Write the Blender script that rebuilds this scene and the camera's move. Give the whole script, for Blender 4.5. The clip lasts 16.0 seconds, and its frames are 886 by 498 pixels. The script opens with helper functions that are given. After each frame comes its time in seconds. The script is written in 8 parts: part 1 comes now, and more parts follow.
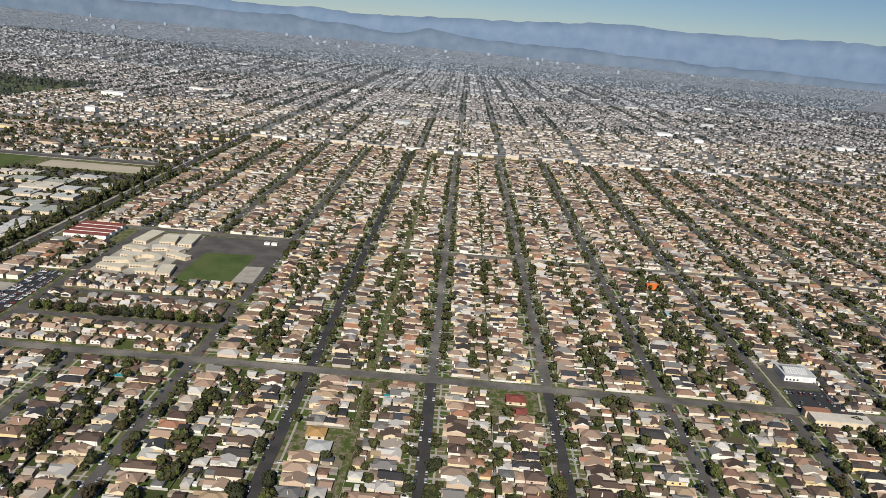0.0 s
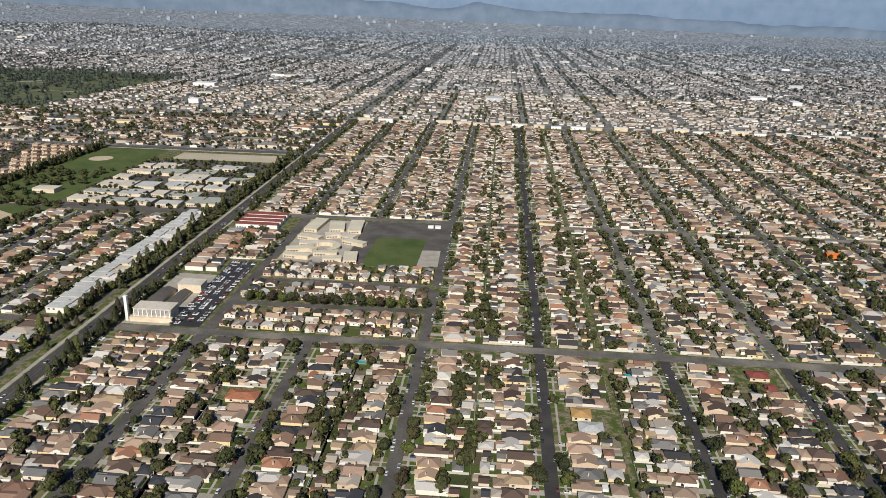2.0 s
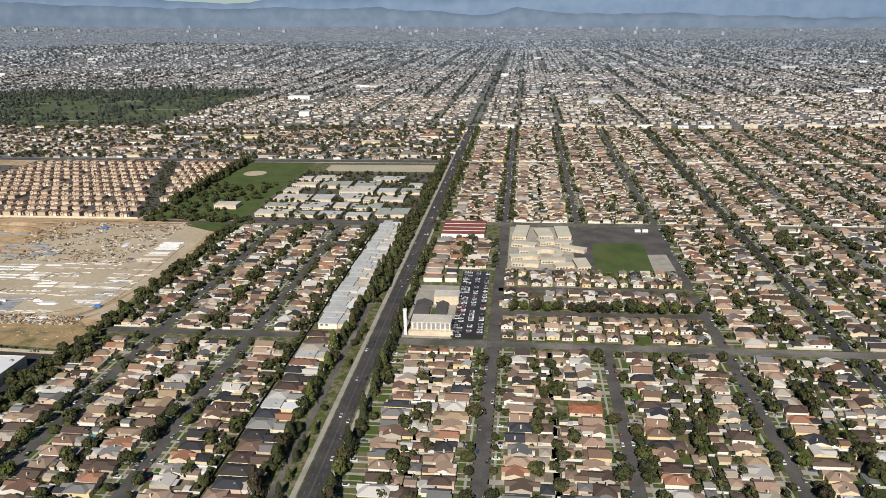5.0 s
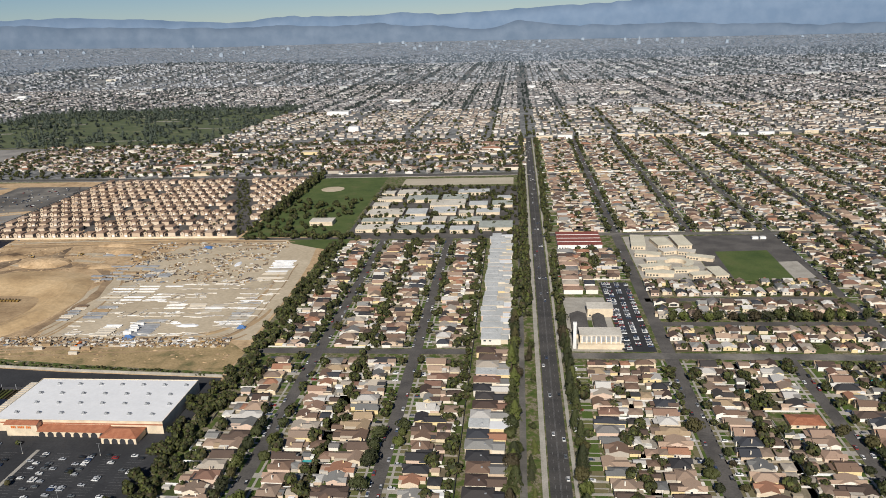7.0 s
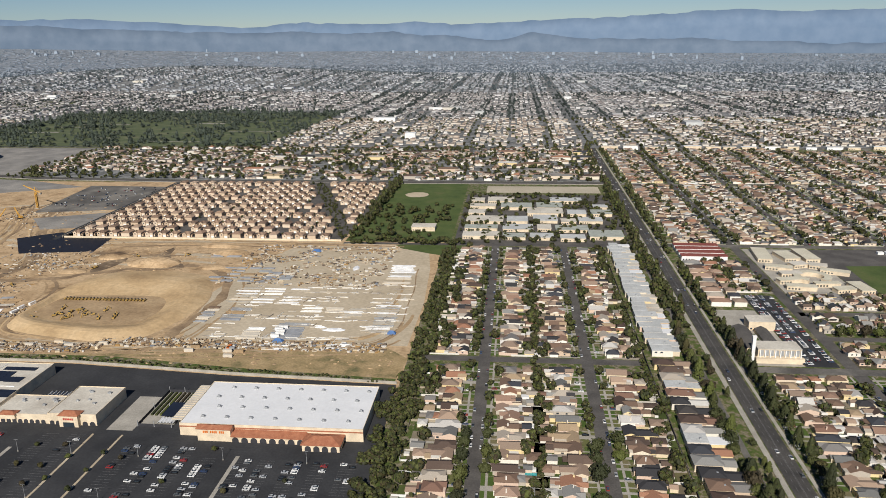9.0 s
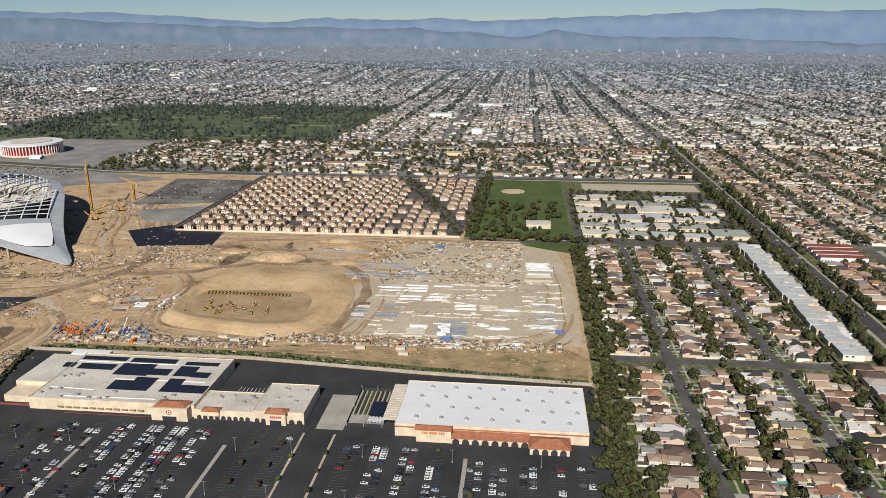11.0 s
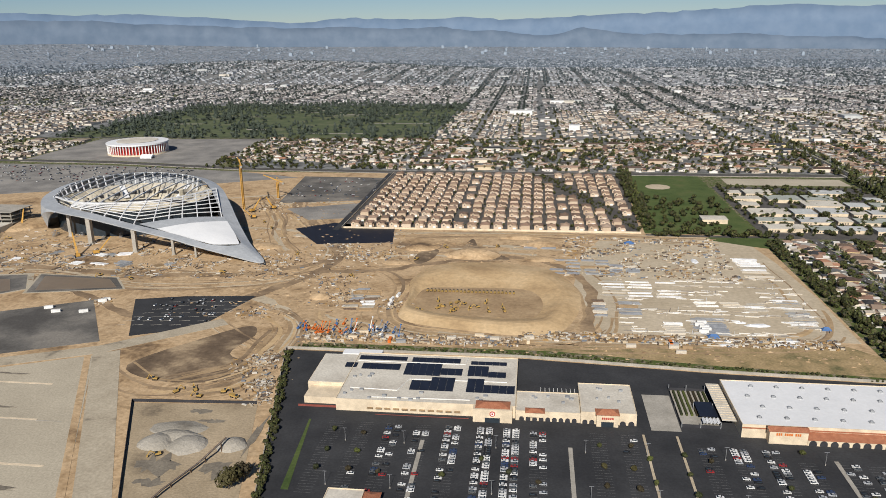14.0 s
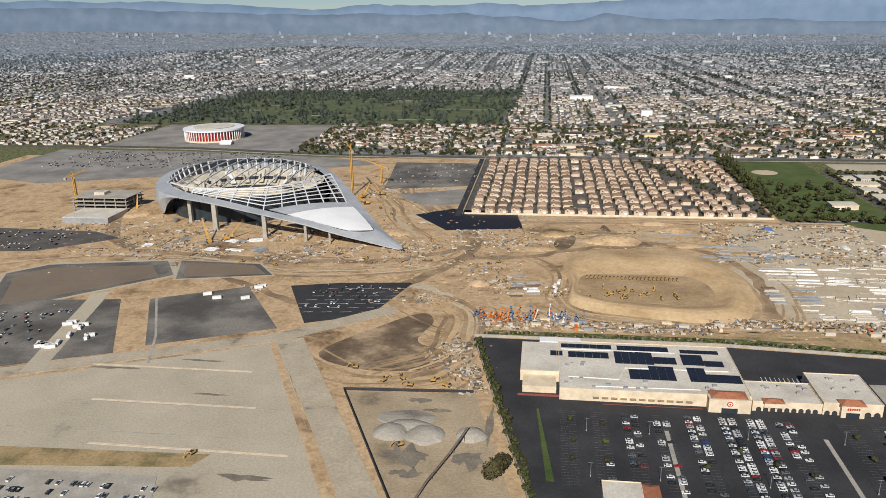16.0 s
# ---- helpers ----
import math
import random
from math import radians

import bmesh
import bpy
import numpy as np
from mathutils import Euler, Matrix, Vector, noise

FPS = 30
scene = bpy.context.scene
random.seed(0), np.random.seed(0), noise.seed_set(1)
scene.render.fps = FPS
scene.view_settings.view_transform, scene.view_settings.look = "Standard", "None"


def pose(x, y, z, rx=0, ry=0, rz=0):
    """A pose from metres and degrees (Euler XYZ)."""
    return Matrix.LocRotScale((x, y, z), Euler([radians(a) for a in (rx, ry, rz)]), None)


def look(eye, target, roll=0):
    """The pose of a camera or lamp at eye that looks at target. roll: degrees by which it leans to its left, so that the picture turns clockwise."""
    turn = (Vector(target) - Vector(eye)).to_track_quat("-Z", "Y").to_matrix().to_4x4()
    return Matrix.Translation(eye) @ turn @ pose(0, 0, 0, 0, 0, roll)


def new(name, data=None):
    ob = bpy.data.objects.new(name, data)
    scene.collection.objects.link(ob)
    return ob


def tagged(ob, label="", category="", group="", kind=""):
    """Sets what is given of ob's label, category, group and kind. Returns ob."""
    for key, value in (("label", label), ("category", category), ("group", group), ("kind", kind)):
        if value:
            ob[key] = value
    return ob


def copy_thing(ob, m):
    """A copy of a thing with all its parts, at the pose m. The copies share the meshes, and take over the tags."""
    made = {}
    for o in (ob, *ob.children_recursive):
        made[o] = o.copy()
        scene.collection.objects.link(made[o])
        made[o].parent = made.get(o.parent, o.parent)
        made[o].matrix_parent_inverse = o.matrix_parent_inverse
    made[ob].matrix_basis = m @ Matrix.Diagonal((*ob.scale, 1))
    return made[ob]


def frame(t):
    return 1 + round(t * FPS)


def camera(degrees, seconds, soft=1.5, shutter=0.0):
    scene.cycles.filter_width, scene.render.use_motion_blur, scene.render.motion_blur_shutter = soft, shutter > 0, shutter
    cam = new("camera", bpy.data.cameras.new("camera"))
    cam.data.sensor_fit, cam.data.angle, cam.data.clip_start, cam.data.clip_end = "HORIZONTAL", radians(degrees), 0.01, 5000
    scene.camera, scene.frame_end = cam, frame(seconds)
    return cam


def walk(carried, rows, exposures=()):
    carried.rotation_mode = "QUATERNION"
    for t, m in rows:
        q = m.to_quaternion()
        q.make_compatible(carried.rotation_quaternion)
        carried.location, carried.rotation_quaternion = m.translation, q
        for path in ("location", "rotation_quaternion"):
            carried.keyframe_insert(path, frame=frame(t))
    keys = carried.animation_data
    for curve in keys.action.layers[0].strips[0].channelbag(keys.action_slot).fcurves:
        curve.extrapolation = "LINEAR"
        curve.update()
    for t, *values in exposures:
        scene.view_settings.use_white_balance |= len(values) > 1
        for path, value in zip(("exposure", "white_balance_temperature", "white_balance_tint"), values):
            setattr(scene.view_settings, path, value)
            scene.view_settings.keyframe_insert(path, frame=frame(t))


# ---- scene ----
cam = camera(61.5, 16.0, soft=0.7)
UNIT = 0.5  # model metres for one real metre
PATH = [
    (0, (0.69, 0.93, 282.28), (-5.62, 575.1, 108.28), 4.7),
    (0.5, (-36.84, -2.26, 282.05), (-46.73, 569.76, 102.05), 4.1),
    (1, (-74.62, -3.78, 281.34), (-92.28, 565.74, 94.14), 3.5),
    (1.5, (-112.18, -4.71, 279.49), (-140.32, 563.47, 88.69), 2.7),
    (2, (-148.93, -4.96, 278.35), (-189.35, 561.55, 84.25), 1.5),
    (2.5, (-185.97, -4.66, 276.96), (-237.76, 559.91, 80.76), 0.4),
    (3, (-223.26, -4.73, 275.29), (-284.62, 557.61, 74.89), -0.3),
    (3.5, (-260.4, -5.05, 272.94), (-325.96, 556.34, 71.64), -0.5),
    (4, (-296.93, -4.76, 271.01), (-363.39, 557.21, 71.51), -0.5),
    (4.2, (-311.55, -4.88, 270.62), (-377.12, 557.71, 72.92), -0.4),
    (6.3, (-461.75, -7.93, 270.53), (-520.52, 561.95, 92.03), -2.2),
    (6.5, (-476.8, -7.87, 270.28), (-535.86, 562.01, 91.78), -2.1),
    (7, (-513.54, -7.05, 269.33), (-573.5, 562.81, 91.13), -2.2),
    (7.5, (-551.55, -6.7, 268.64), (-610.92, 563.78, 92.24), -2.0),
    (8, (-588.04, -5.84, 267.05), (-646.83, 565.54, 93.64), -1.8),
    (8.5, (-623.55, -5.57, 265.64), (-681.74, 566.42, 94.35), -1.4),
    (9, (-660.86, -4.47, 264.43), (-717.86, 568.13, 93.73), -0.8),
    (9.2, (-675.95, -3.59, 263.99), (-732.34, 568.42, 92.69), -0.6),
    (11.3, (-826.64, -4.51, 260.86), (-890.52, 566.2, 87.46), -0.3),
    (11.5, (-840.59, -5.75, 260.49), (-905.36, 564.35, 85.58), -0.4),
    (12, (-876.95, -6.43, 258.99), (-943.51, 562.74, 81.09), -0.5),
    (12.5, (-913.45, -6.99, 257.4), (-981.8, 561.26, 77.1), -0.6),
    (13, (-947.97, -7.4, 255.6), (-1016.91, 561.15, 75.9), -0.6),
    (13.5, (-984.49, -8.15, 254.2), (-1054.34, 560.99, 77.5), -0.8),
    (14, (-1020.66, -9.47, 253.34), (-1091.43, 560.55, 80.54), -0.8),
    (14.5, (-1056.75, -10.35, 252.36), (-1129.62, 560.54, 81.96), -1.0),
    (15, (-1093.25, -11.36, 251.51), (-1168.22, 558.61, 79.91), -1.0),
    (15.5, (-1129.65, -12.56, 250.28), (-1206.7, 555.88, 74.48), -1.0),
    (16, (-1166.15, -13.5, 249.26), (-1244.97, 552.82, 67.16), -1.0),
]
walk(cam, [(t, look(Vector(eye) * UNIT, Vector(target) * UNIT, roll)) for t, eye, target, roll in PATH])
SUN_UP, SUN_AZ = 35.4, 181.0

# ---- light ----
world = bpy.data.worlds.new("sky")
scene.world = world
world.use_nodes = True
wn, wl = world.node_tree.nodes, world.node_tree.links
wn.clear()
sky = wn.new("ShaderNodeTexSky")
sky.sky_type = "NISHITA"
sky.sun_disc = False
sky.sun_elevation = radians(SUN_UP)
sky.sun_rotation = radians(SUN_AZ)
sky.air_density, sky.dust_density, sky.ozone_density = 0.7, 0.0, 4.0
wbg = wn.new("ShaderNodeBackground")
wbg.inputs["Strength"].default_value = 0.050
wout = wn.new("ShaderNodeOutputWorld")
tint = wn.new("ShaderNodeMix")
tint.data_type, tint.blend_type = "RGBA", "MULTIPLY"
tint.inputs["Factor"].default_value = 1.0
tint.inputs[7].default_value = (0.95, 1.0, 1.06, 1)
wl.new(sky.outputs[0], tint.inputs[6])
wl.new(tint.outputs[2], wbg.inputs[0])
wl.new(wbg.outputs[0], wout.inputs[0])
sun_data = bpy.data.lights.new("sun", "SUN")
sun_data.energy, sun_data.angle, sun_data.color = 5.3, radians(0.5), (1.0, 0.945, 0.865)
sun = new("sun", sun_data)
sun.matrix_world = look((-600 - 0.02 * 900, 0 - 0.815 * 900, 0.579 * 900), (-600, 0, 0))

rng = random.Random(7)
nrng = np.random.default_rng(11)


# ---- materials ----
def base_mat(name, rough=0.9, metal=0.0):
    m = bpy.data.materials.new(name)
    m.use_nodes = True
    b = m.node_tree.nodes["Principled BSDF"]
    b.inputs["Roughness"].default_value = rough
    b.inputs["Metallic"].default_value = metal
    b.inputs["Specular IOR Level"].default_value = 0.25
    return m, m.node_tree.nodes, m.node_tree.links, b


def ramp_node(n, stops, constant=False):
    r = n.new("ShaderNodeValToRGB")
    cr = r.color_ramp
    cr.interpolation = "CONSTANT" if constant else "LINEAR"
    while len(cr.elements) < len(stops):
        cr.elements.new(0.5)
    for e, (p, c) in zip(cr.elements, stops):
        e.position, e.color = p, (*c, 1)
    return r


def noise_node(n, l, scale, detail=4, rough=0.6):
    g = n.new("ShaderNodeNewGeometry")
    t = n.new("ShaderNodeTexNoise")
    t.inputs["Scale"].default_value = scale / UNIT
    t.inputs["Detail"].default_value = detail
    t.inputs["Roughness"].default_value = rough
    l.new(g.outputs["Position"], t.inputs["Vector"])
    return t


def mix_node(n, l, a, b, fac, kind="MIX"):
    m = n.new("ShaderNodeMix")
    m.data_type, m.blend_type = "RGBA", kind
    if isinstance(fac, (int, float)):
        m.inputs["Factor"].default_value = fac
    else:
        l.new(fac, m.inputs["Factor"])
    for sock, v in ((m.inputs[6], a), (m.inputs[7], b)):
        if isinstance(v, tuple):
            sock.default_value = (*v, 1)
        else:
            l.new(v, sock)
    return m.outputs[2]


def surf(name, stops, scale, fine=2.0, rough=0.9, metal=0.0, bump=0.0, grain=0.35):
    """A ground or built surface: a broad stain noise through a ramp, with fine grain over it."""
    m, n, l, b = base_mat(name, rough, metal)
    t = noise_node(n, l, scale)
    r = ramp_node(n, stops)
    l.new(t.outputs["Fac"], r.inputs["Fac"])
    f = noise_node(n, l, fine, 3)
    g = ramp_node(n, [(0.3, (0.55, 0.55, 0.55)), (0.7, (1.3, 1.3, 1.3))])
    l.new(f.outputs["Fac"], g.inputs["Fac"])
    l.new(mix_node(n, l, r.outputs[0], g.outputs[0], grain, "MULTIPLY"), b.inputs["Base Color"])
    if bump:
        bp = n.new("ShaderNodeBump")
        bp.inputs["Strength"].default_value = bump
        bp.inputs["Distance"].default_value = 0.4
        l.new(f.outputs["Fac"], bp.inputs["Height"])
        l.new(bp.outputs[0], b.inputs["Normal"])
    return m


def palette(name, cols, island, rough=0.85, grain=0.3, fine=1.2):
    """A paint or roofing whose colour varies from piece to piece, with weathering on each."""
    m, n, l, b = base_mat(name, rough)
    if island:
        src = n.new("ShaderNodeNewGeometry").outputs["Random Per Island"]
    else:
        src = n.new("ShaderNodeObjectInfo").outputs["Random"]
    r = ramp_node(n, [(i / len(cols), c) for i, c in enumerate(cols)], True)
    l.new(src, r.inputs["Fac"])
    f = noise_node(n, l, fine, 4)
    g = ramp_node(n, [(0.3, (0.6, 0.6, 0.6)), (0.7, (1.2, 1.2, 1.2))])
    l.new(f.outputs["Fac"], g.inputs["Fac"])
    l.new(mix_node(n, l, r.outputs[0], g.outputs[0], grain, "MULTIPLY"), b.inputs["Base Color"])
    return m


def plain(name, col, rough=0.7, metal=0.0, fine=1.5, grain=0.25):
    lo, hi = tuple(c * 0.85 for c in col), tuple(min(1, c * 1.12) for c in col)
    return surf(name, [(0.35, lo), (0.65, hi)], 0.15, fine, rough, metal, 0, grain)


WALLS = [(0.72, 0.58, 0.32), (0.632, 0.536, 0.408), (0.697, 0.625, 0.505), (0.55, 0.43, 0.318), (0.745, 0.705, 0.617), (0.607, 0.463, 0.367), (0.668, 0.564, 0.396), (0.788, 0.756, 0.692), (0.446, 0.398, 0.334), (0.645, 0.597, 0.525)]
ROOFS = [(0.337, 0.173, 0.109), (0.364, 0.270, 0.173), (0.165, 0.110, 0.080), (0.275, 0.205, 0.155), (0.082, 0.056, 0.046), (0.20, 0.19, 0.18), (0.40, 0.35, 0.29), (0.130, 0.092, 0.072), (0.044, 0.043, 0.046), (0.34, 0.235, 0.175), (0.47, 0.45, 0.42), (0.205, 0.120, 0.088), (0.250, 0.185, 0.140), (0.060, 0.054, 0.052), (0.155, 0.155, 0.15), (0.56, 0.54, 0.50), (0.28, 0.18, 0.13), (0.052, 0.055, 0.064), (0.39, 0.28, 0.205), (0.110, 0.078, 0.062), (0.26, 0.255, 0.24), (0.19, 0.125, 0.09), (0.095, 0.068, 0.055), (0.30, 0.215, 0.16)]
GREENS = [(0.086, 0.100, 0.024), (0.040, 0.047, 0.017), (0.058, 0.064, 0.020), (0.032, 0.037, 0.015), (0.068, 0.060, 0.023), (0.048, 0.055, 0.019), (0.080, 0.088, 0.025), (0.036, 0.039, 0.018), (0.050, 0.040, 0.021)]
M = {}
M["wall"] = palette("painted_stucco", WALLS, False)
M["roof"] = palette("shingle_roofing", ROOFS, False, 0.9, 0.5, 2.5)
M["wall_i"] = palette("painted_stucco_rows", WALLS, True)
M["roof_i"] = palette("shingle_roofing_rows", ROOFS, True, 0.9, 0.5, 2.5)
M["leaf"] = palette("foliage", GREENS, False, 0.7, 0.6, 0.9)
M["leaf_i"] = palette("foliage_rows", GREENS, True, 0.7, 0.6, 0.9)
M["bark"] = plain("bark", (0.10, 0.075, 0.05), 0.95)
M["ground"] = surf("yards", [(0.30, (0.050, 0.078, 0.018)), (0.45, (0.080, 0.110, 0.026)), (0.52, (0.13, 0.125, 0.055)), (0.58, (0.24, 0.205, 0.15)), (0.66, (0.085, 0.09, 0.04))], 0.16, 0.9, 0.95, 0, 0.3, 0.6)
M["cemetery"] = surf("cemetery_lawns", [(0.3, (0.070, 0.092, 0.044)), (0.55, (0.105, 0.125, 0.062)), (0.7, (0.17, 0.165, 0.10))], 0.02, 0.3, 0.95, 0, 0.2, 0.45)
M["grass"] = surf("lawn", [(0.3, (0.050, 0.080, 0.022)), (0.55, (0.085, 0.115, 0.035)), (0.7, (0.11, 0.12, 0.045))], 0.03, 0.6, 0.95, 0, 0.2, 0.45)
M["lawn"] = palette("front_lawns", [(0.065, 0.105, 0.022), (0.085, 0.120, 0.030), (0.13, 0.135, 0.05), (0.17, 0.15, 0.08), (0.075, 0.115, 0.024)], True, 0.95, 0.5, 0.8)
M["back_yard"] = palette("back_yards", [(0.060, 0.090, 0.020), (0.078, 0.100, 0.028), (0.14, 0.125, 0.06), (0.22, 0.19, 0.135), (0.055, 0.078, 0.020), (0.10, 0.085, 0.05), (0.30, 0.275, 0.235), (0.085, 0.105, 0.030), (0.16, 0.13, 0.085), (0.05, 0.065, 0.02)], True, 0.95, 0.6, 0.5)
M["asphalt"] = surf("worn_asphalt", [(0.35, (0.075, 0.070, 0.066)), (0.65, (0.125, 0.116, 0.107))], 0.05, 0.8, 0.92, 0, 0, 0.4)
M["asphalt_dark"] = surf("fresh_asphalt", [(0.35, (0.030, 0.031, 0.034)), (0.65, (0.050, 0.051, 0.054))], 0.03, 0.6, 0.9, 0, 0, 0.4)
M["asphalt_street"] = surf("dark_street_asphalt", [(0.35, (0.040, 0.039, 0.040)), (0.65, (0.065, 0.062, 0.060))], 0.05, 0.8, 0.92, 0, 0, 0.4)
M["asphalt_avenue"] = surf("dark_avenue_asphalt", [(0.35, (0.050, 0.048, 0.047)), (0.65, (0.085, 0.080, 0.075))], 0.05, 0.8, 0.92, 0, 0, 0.4)
M["site_road"] = surf("dusty_road", [(0.3, (0.22, 0.19, 0.145)), (0.40, (0.39, 0.335, 0.25)), (0.7, (0.48, 0.42, 0.32))], 0.05, 0.5, 0.95, 0, 0, 0.4)
M["asphalt_pale"] = surf("bleached_asphalt", [(0.36, (0.085, 0.080, 0.074)), (0.5, (0.14, 0.132, 0.12)), (0.64, (0.23, 0.212, 0.185))], 0.02, 0.5, 0.92, 0, 0, 0.4)
M["concrete"] = surf("concrete", [(0.35, (0.31, 0.29, 0.25)), (0.65, (0.42, 0.39, 0.34))], 0.08, 0.9, 0.9, 0, 0, 0.35)
M["asphalt_old"] = surf("old_grey_asphalt", [(0.35, (0.18, 0.172, 0.16)), (0.5, (0.245, 0.233, 0.215)), (0.65, (0.31, 0.292, 0.265))], 0.02, 0.5, 0.92, 0, 0, 0.4)
M["yard"] = surf("dusty_yard", [(0.30, (0.17, 0.135, 0.095)), (0.42, (0.34, 0.27, 0.18)), (0.7, (0.45, 0.36, 0.245))], 0.03, 0.6, 0.97, 0, 0.3, 0.4)
M["apron"] = surf("dusty_concrete", [(0.27, (0.20, 0.17, 0.13)), (0.36, (0.41, 0.36, 0.275)), (0.7, (0.49, 0.435, 0.335))], 0.018, 0.7, 0.95, 0, 0, 0.4)
M["dirt"] = surf("graded_earth", [(0.30, (0.15, 0.10, 0.060)), (0.40, (0.40, 0.275, 0.155)), (0.52, (0.54, 0.39, 0.235)), (0.60, (0.44, 0.31, 0.18)), (0.70, (0.56, 0.42, 0.265))], 0.022, 0.3, 0.97, 0, 0.4, 0.4)
dn, dl = M["dirt"].node_tree.nodes, M["dirt"].node_tree.links
db = dn["Principled BSDF"]
src = db.inputs["Base Color"].links[0].from_socket
rut = dn.new("ShaderNodeTexNoise")
rut.inputs["Scale"].default_value = 0.06 / UNIT
rut.inputs["Detail"].default_value = 6
rut.inputs["Distortion"].default_value = 2.2
rg = dn.new("ShaderNodeNewGeometry")
dl.new(rg.outputs["Position"], rut.inputs["Vector"])
rr_ = ramp_node(dn, [(0.36, (0.62, 0.58, 0.54)), (0.47, (1.0, 1.0, 1.0)), (0.53, (1.06, 1.06, 1.06)), (0.58, (0.84, 0.82, 0.80)), (0.64, (1.0, 1.0, 1.0))])
dl.new(rut.outputs["Fac"], rr_.inputs["Fac"])
dl.new(mix_node(dn, dl, src, rr_.outputs[0], 0.6, "MULTIPLY"), db.inputs["Base Color"])
M["dirt_bank"] = surf("smoothed_earth", [(0.3, (0.38, 0.26, 0.14)), (0.5, (0.51, 0.362, 0.20)), (0.7, (0.58, 0.43, 0.255))], 0.02, 0.25, 0.97, 0, 0.3, 0.35)
M["dirt_floor"] = surf("rutted_earth", [(0.3, (0.27, 0.185, 0.105)), (0.5, (0.37, 0.26, 0.15)), (0.7, (0.46, 0.335, 0.20))], 0.03, 0.3, 0.97, 0, 0.3, 0.4)
M["dirt_pale"] = surf("pale_earth", [(0.3, (0.42, 0.345, 0.24)), (0.7, (0.54, 0.46, 0.34))], 0.02, 0.25, 0.97, 0, 0.3, 0.35)
M["dirt_wet"] = surf("damp_earth", [(0.35, (0.19, 0.132, 0.082)), (0.5, (0.29, 0.205, 0.125)), (0.65, (0.39, 0.28, 0.17))], 0.03, 0.3, 0.95, 0, 0.3, 0.4)
M["mud"] = surf("dark_mud", [(0.35, (0.11, 0.078, 0.052)), (0.5, (0.17, 0.122, 0.08)), (0.66, (0.40, 0.30, 0.19))], 0.035, 0.3, 0.95, 0, 0.3, 0.4)
M["dirt_dry"] = surf("dry_grass_earth", [(0.3, (0.14, 0.13, 0.06)), (0.5, (0.34, 0.25, 0.13)), (0.7, (0.42, 0.31, 0.17))], 0.05, 0.5, 0.97, 0, 0.3, 0.5)
M["gravel"] = surf("crushed_gravel", [(0.3, (0.20, 0.18, 0.15)), (0.42, (0.31, 0.285, 0.24)), (0.7, (0.39, 0.36, 0.31))], 0.03, 0.9, 0.97, 0, 0.4, 0.4)
M["pond"] = surf("muddy_water", [(0.3, (0.19, 0.145, 0.10)), (0.7, (0.24, 0.185, 0.125))], 0.02, 0.2, 0.4, 0, 0, 0.15)
M["liner"] = plain("black_liner", (0.018, 0.018, 0.024), 0.55)
M["white"] = surf("white_roof_coating", [(0.3, (0.69, 0.70, 0.71)), (0.7, (0.76, 0.765, 0.77))], 0.05, 0.5, 0.6, 0, 0, 0.1)
M["pale_roof"] = surf("pale_roofing", [(0.3, (0.42, 0.43, 0.42)), (0.7, (0.56, 0.57, 0.56))], 0.06, 0.8, 0.8, 0, 0, 0.4)
M["white_paint"] = plain("white_paint", (0.78, 0.77, 0.74), 0.6)
M["cream"] = plain("cream_stucco", (0.66, 0.55, 0.40), 0.85)
M["beige_roof"] = surf("beige_membrane", [(0.3, (0.47, 0.43, 0.365)), (0.5, (0.58, 0.54, 0.465)), (0.7, (0.64, 0.60, 0.52))], 0.05, 0.6, 0.85, 0, 0, 0.35)
M["terracotta"] = surf("clay_roof_tiles", [(0.3, (0.30, 0.11, 0.06)), (0.7, (0.42, 0.18, 0.10))], 0.3, 2.5, 0.85, 0, 0.3, 0.5)
M["glass"] = plain("dark_glass", (0.03, 0.04, 0.05), 0.15)
M["solar"] = plain("solar_cells", (0.018, 0.022, 0.035), 0.3)
M["metal"] = plain("grey_metal", (0.36, 0.37, 0.38), 0.5, 0.3)
M["panel"] = surf("anodised_panels", [(0.35, (0.37, 0.39, 0.41)), (0.65, (0.46, 0.48, 0.50))], 0.05, 0.4, 0.5, 0.15, 0, 0.2)
M["steel"] = plain("white_steel", (0.70, 0.71, 0.72), 0.5)
# dark paint standing in for shade in openings, also for dark fencing
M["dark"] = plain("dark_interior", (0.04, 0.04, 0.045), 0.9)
M["seat"] = surf("bare_stands", [(0.35, (0.34, 0.32, 0.29)), (0.5, (0.50, 0.46, 0.38)), (0.65, (0.60, 0.55, 0.44))], 0.06, 0.5, 0.9, 0, 0, 0.4)
M["yellow"] = plain("yellow_paint", (0.42, 0.275, 0.085), 0.6)
M["crane"] = plain("crane_paint", (0.56, 0.31, 0.07), 0.55)
M["stall"] = plain("worn_stall_paint", (0.20, 0.20, 0.20), 0.8)
M["orange"] = plain("orange_paint", (0.62, 0.16, 0.03), 0.5)
M["blue"] = plain("blue_paint", (0.07, 0.15, 0.33), 0.5)
M["red"] = plain("red_paint", (0.42, 0.05, 0.04), 0.5)
M["brick_red"] = surf("faded_red_roofing", [(0.3, (0.20, 0.055, 0.045)), (0.7, (0.27, 0.08, 0.06))], 0.3, 1.5, 0.9)
M["ochre"] = surf("ochre_roofing", [(0.3, (0.40, 0.24, 0.09)), (0.7, (0.50, 0.31, 0.13))], 0.3, 1.5, 0.9)
M["pale_blue"] = plain("pale_blue_sheet", (0.34, 0.48, 0.52), 0.7)
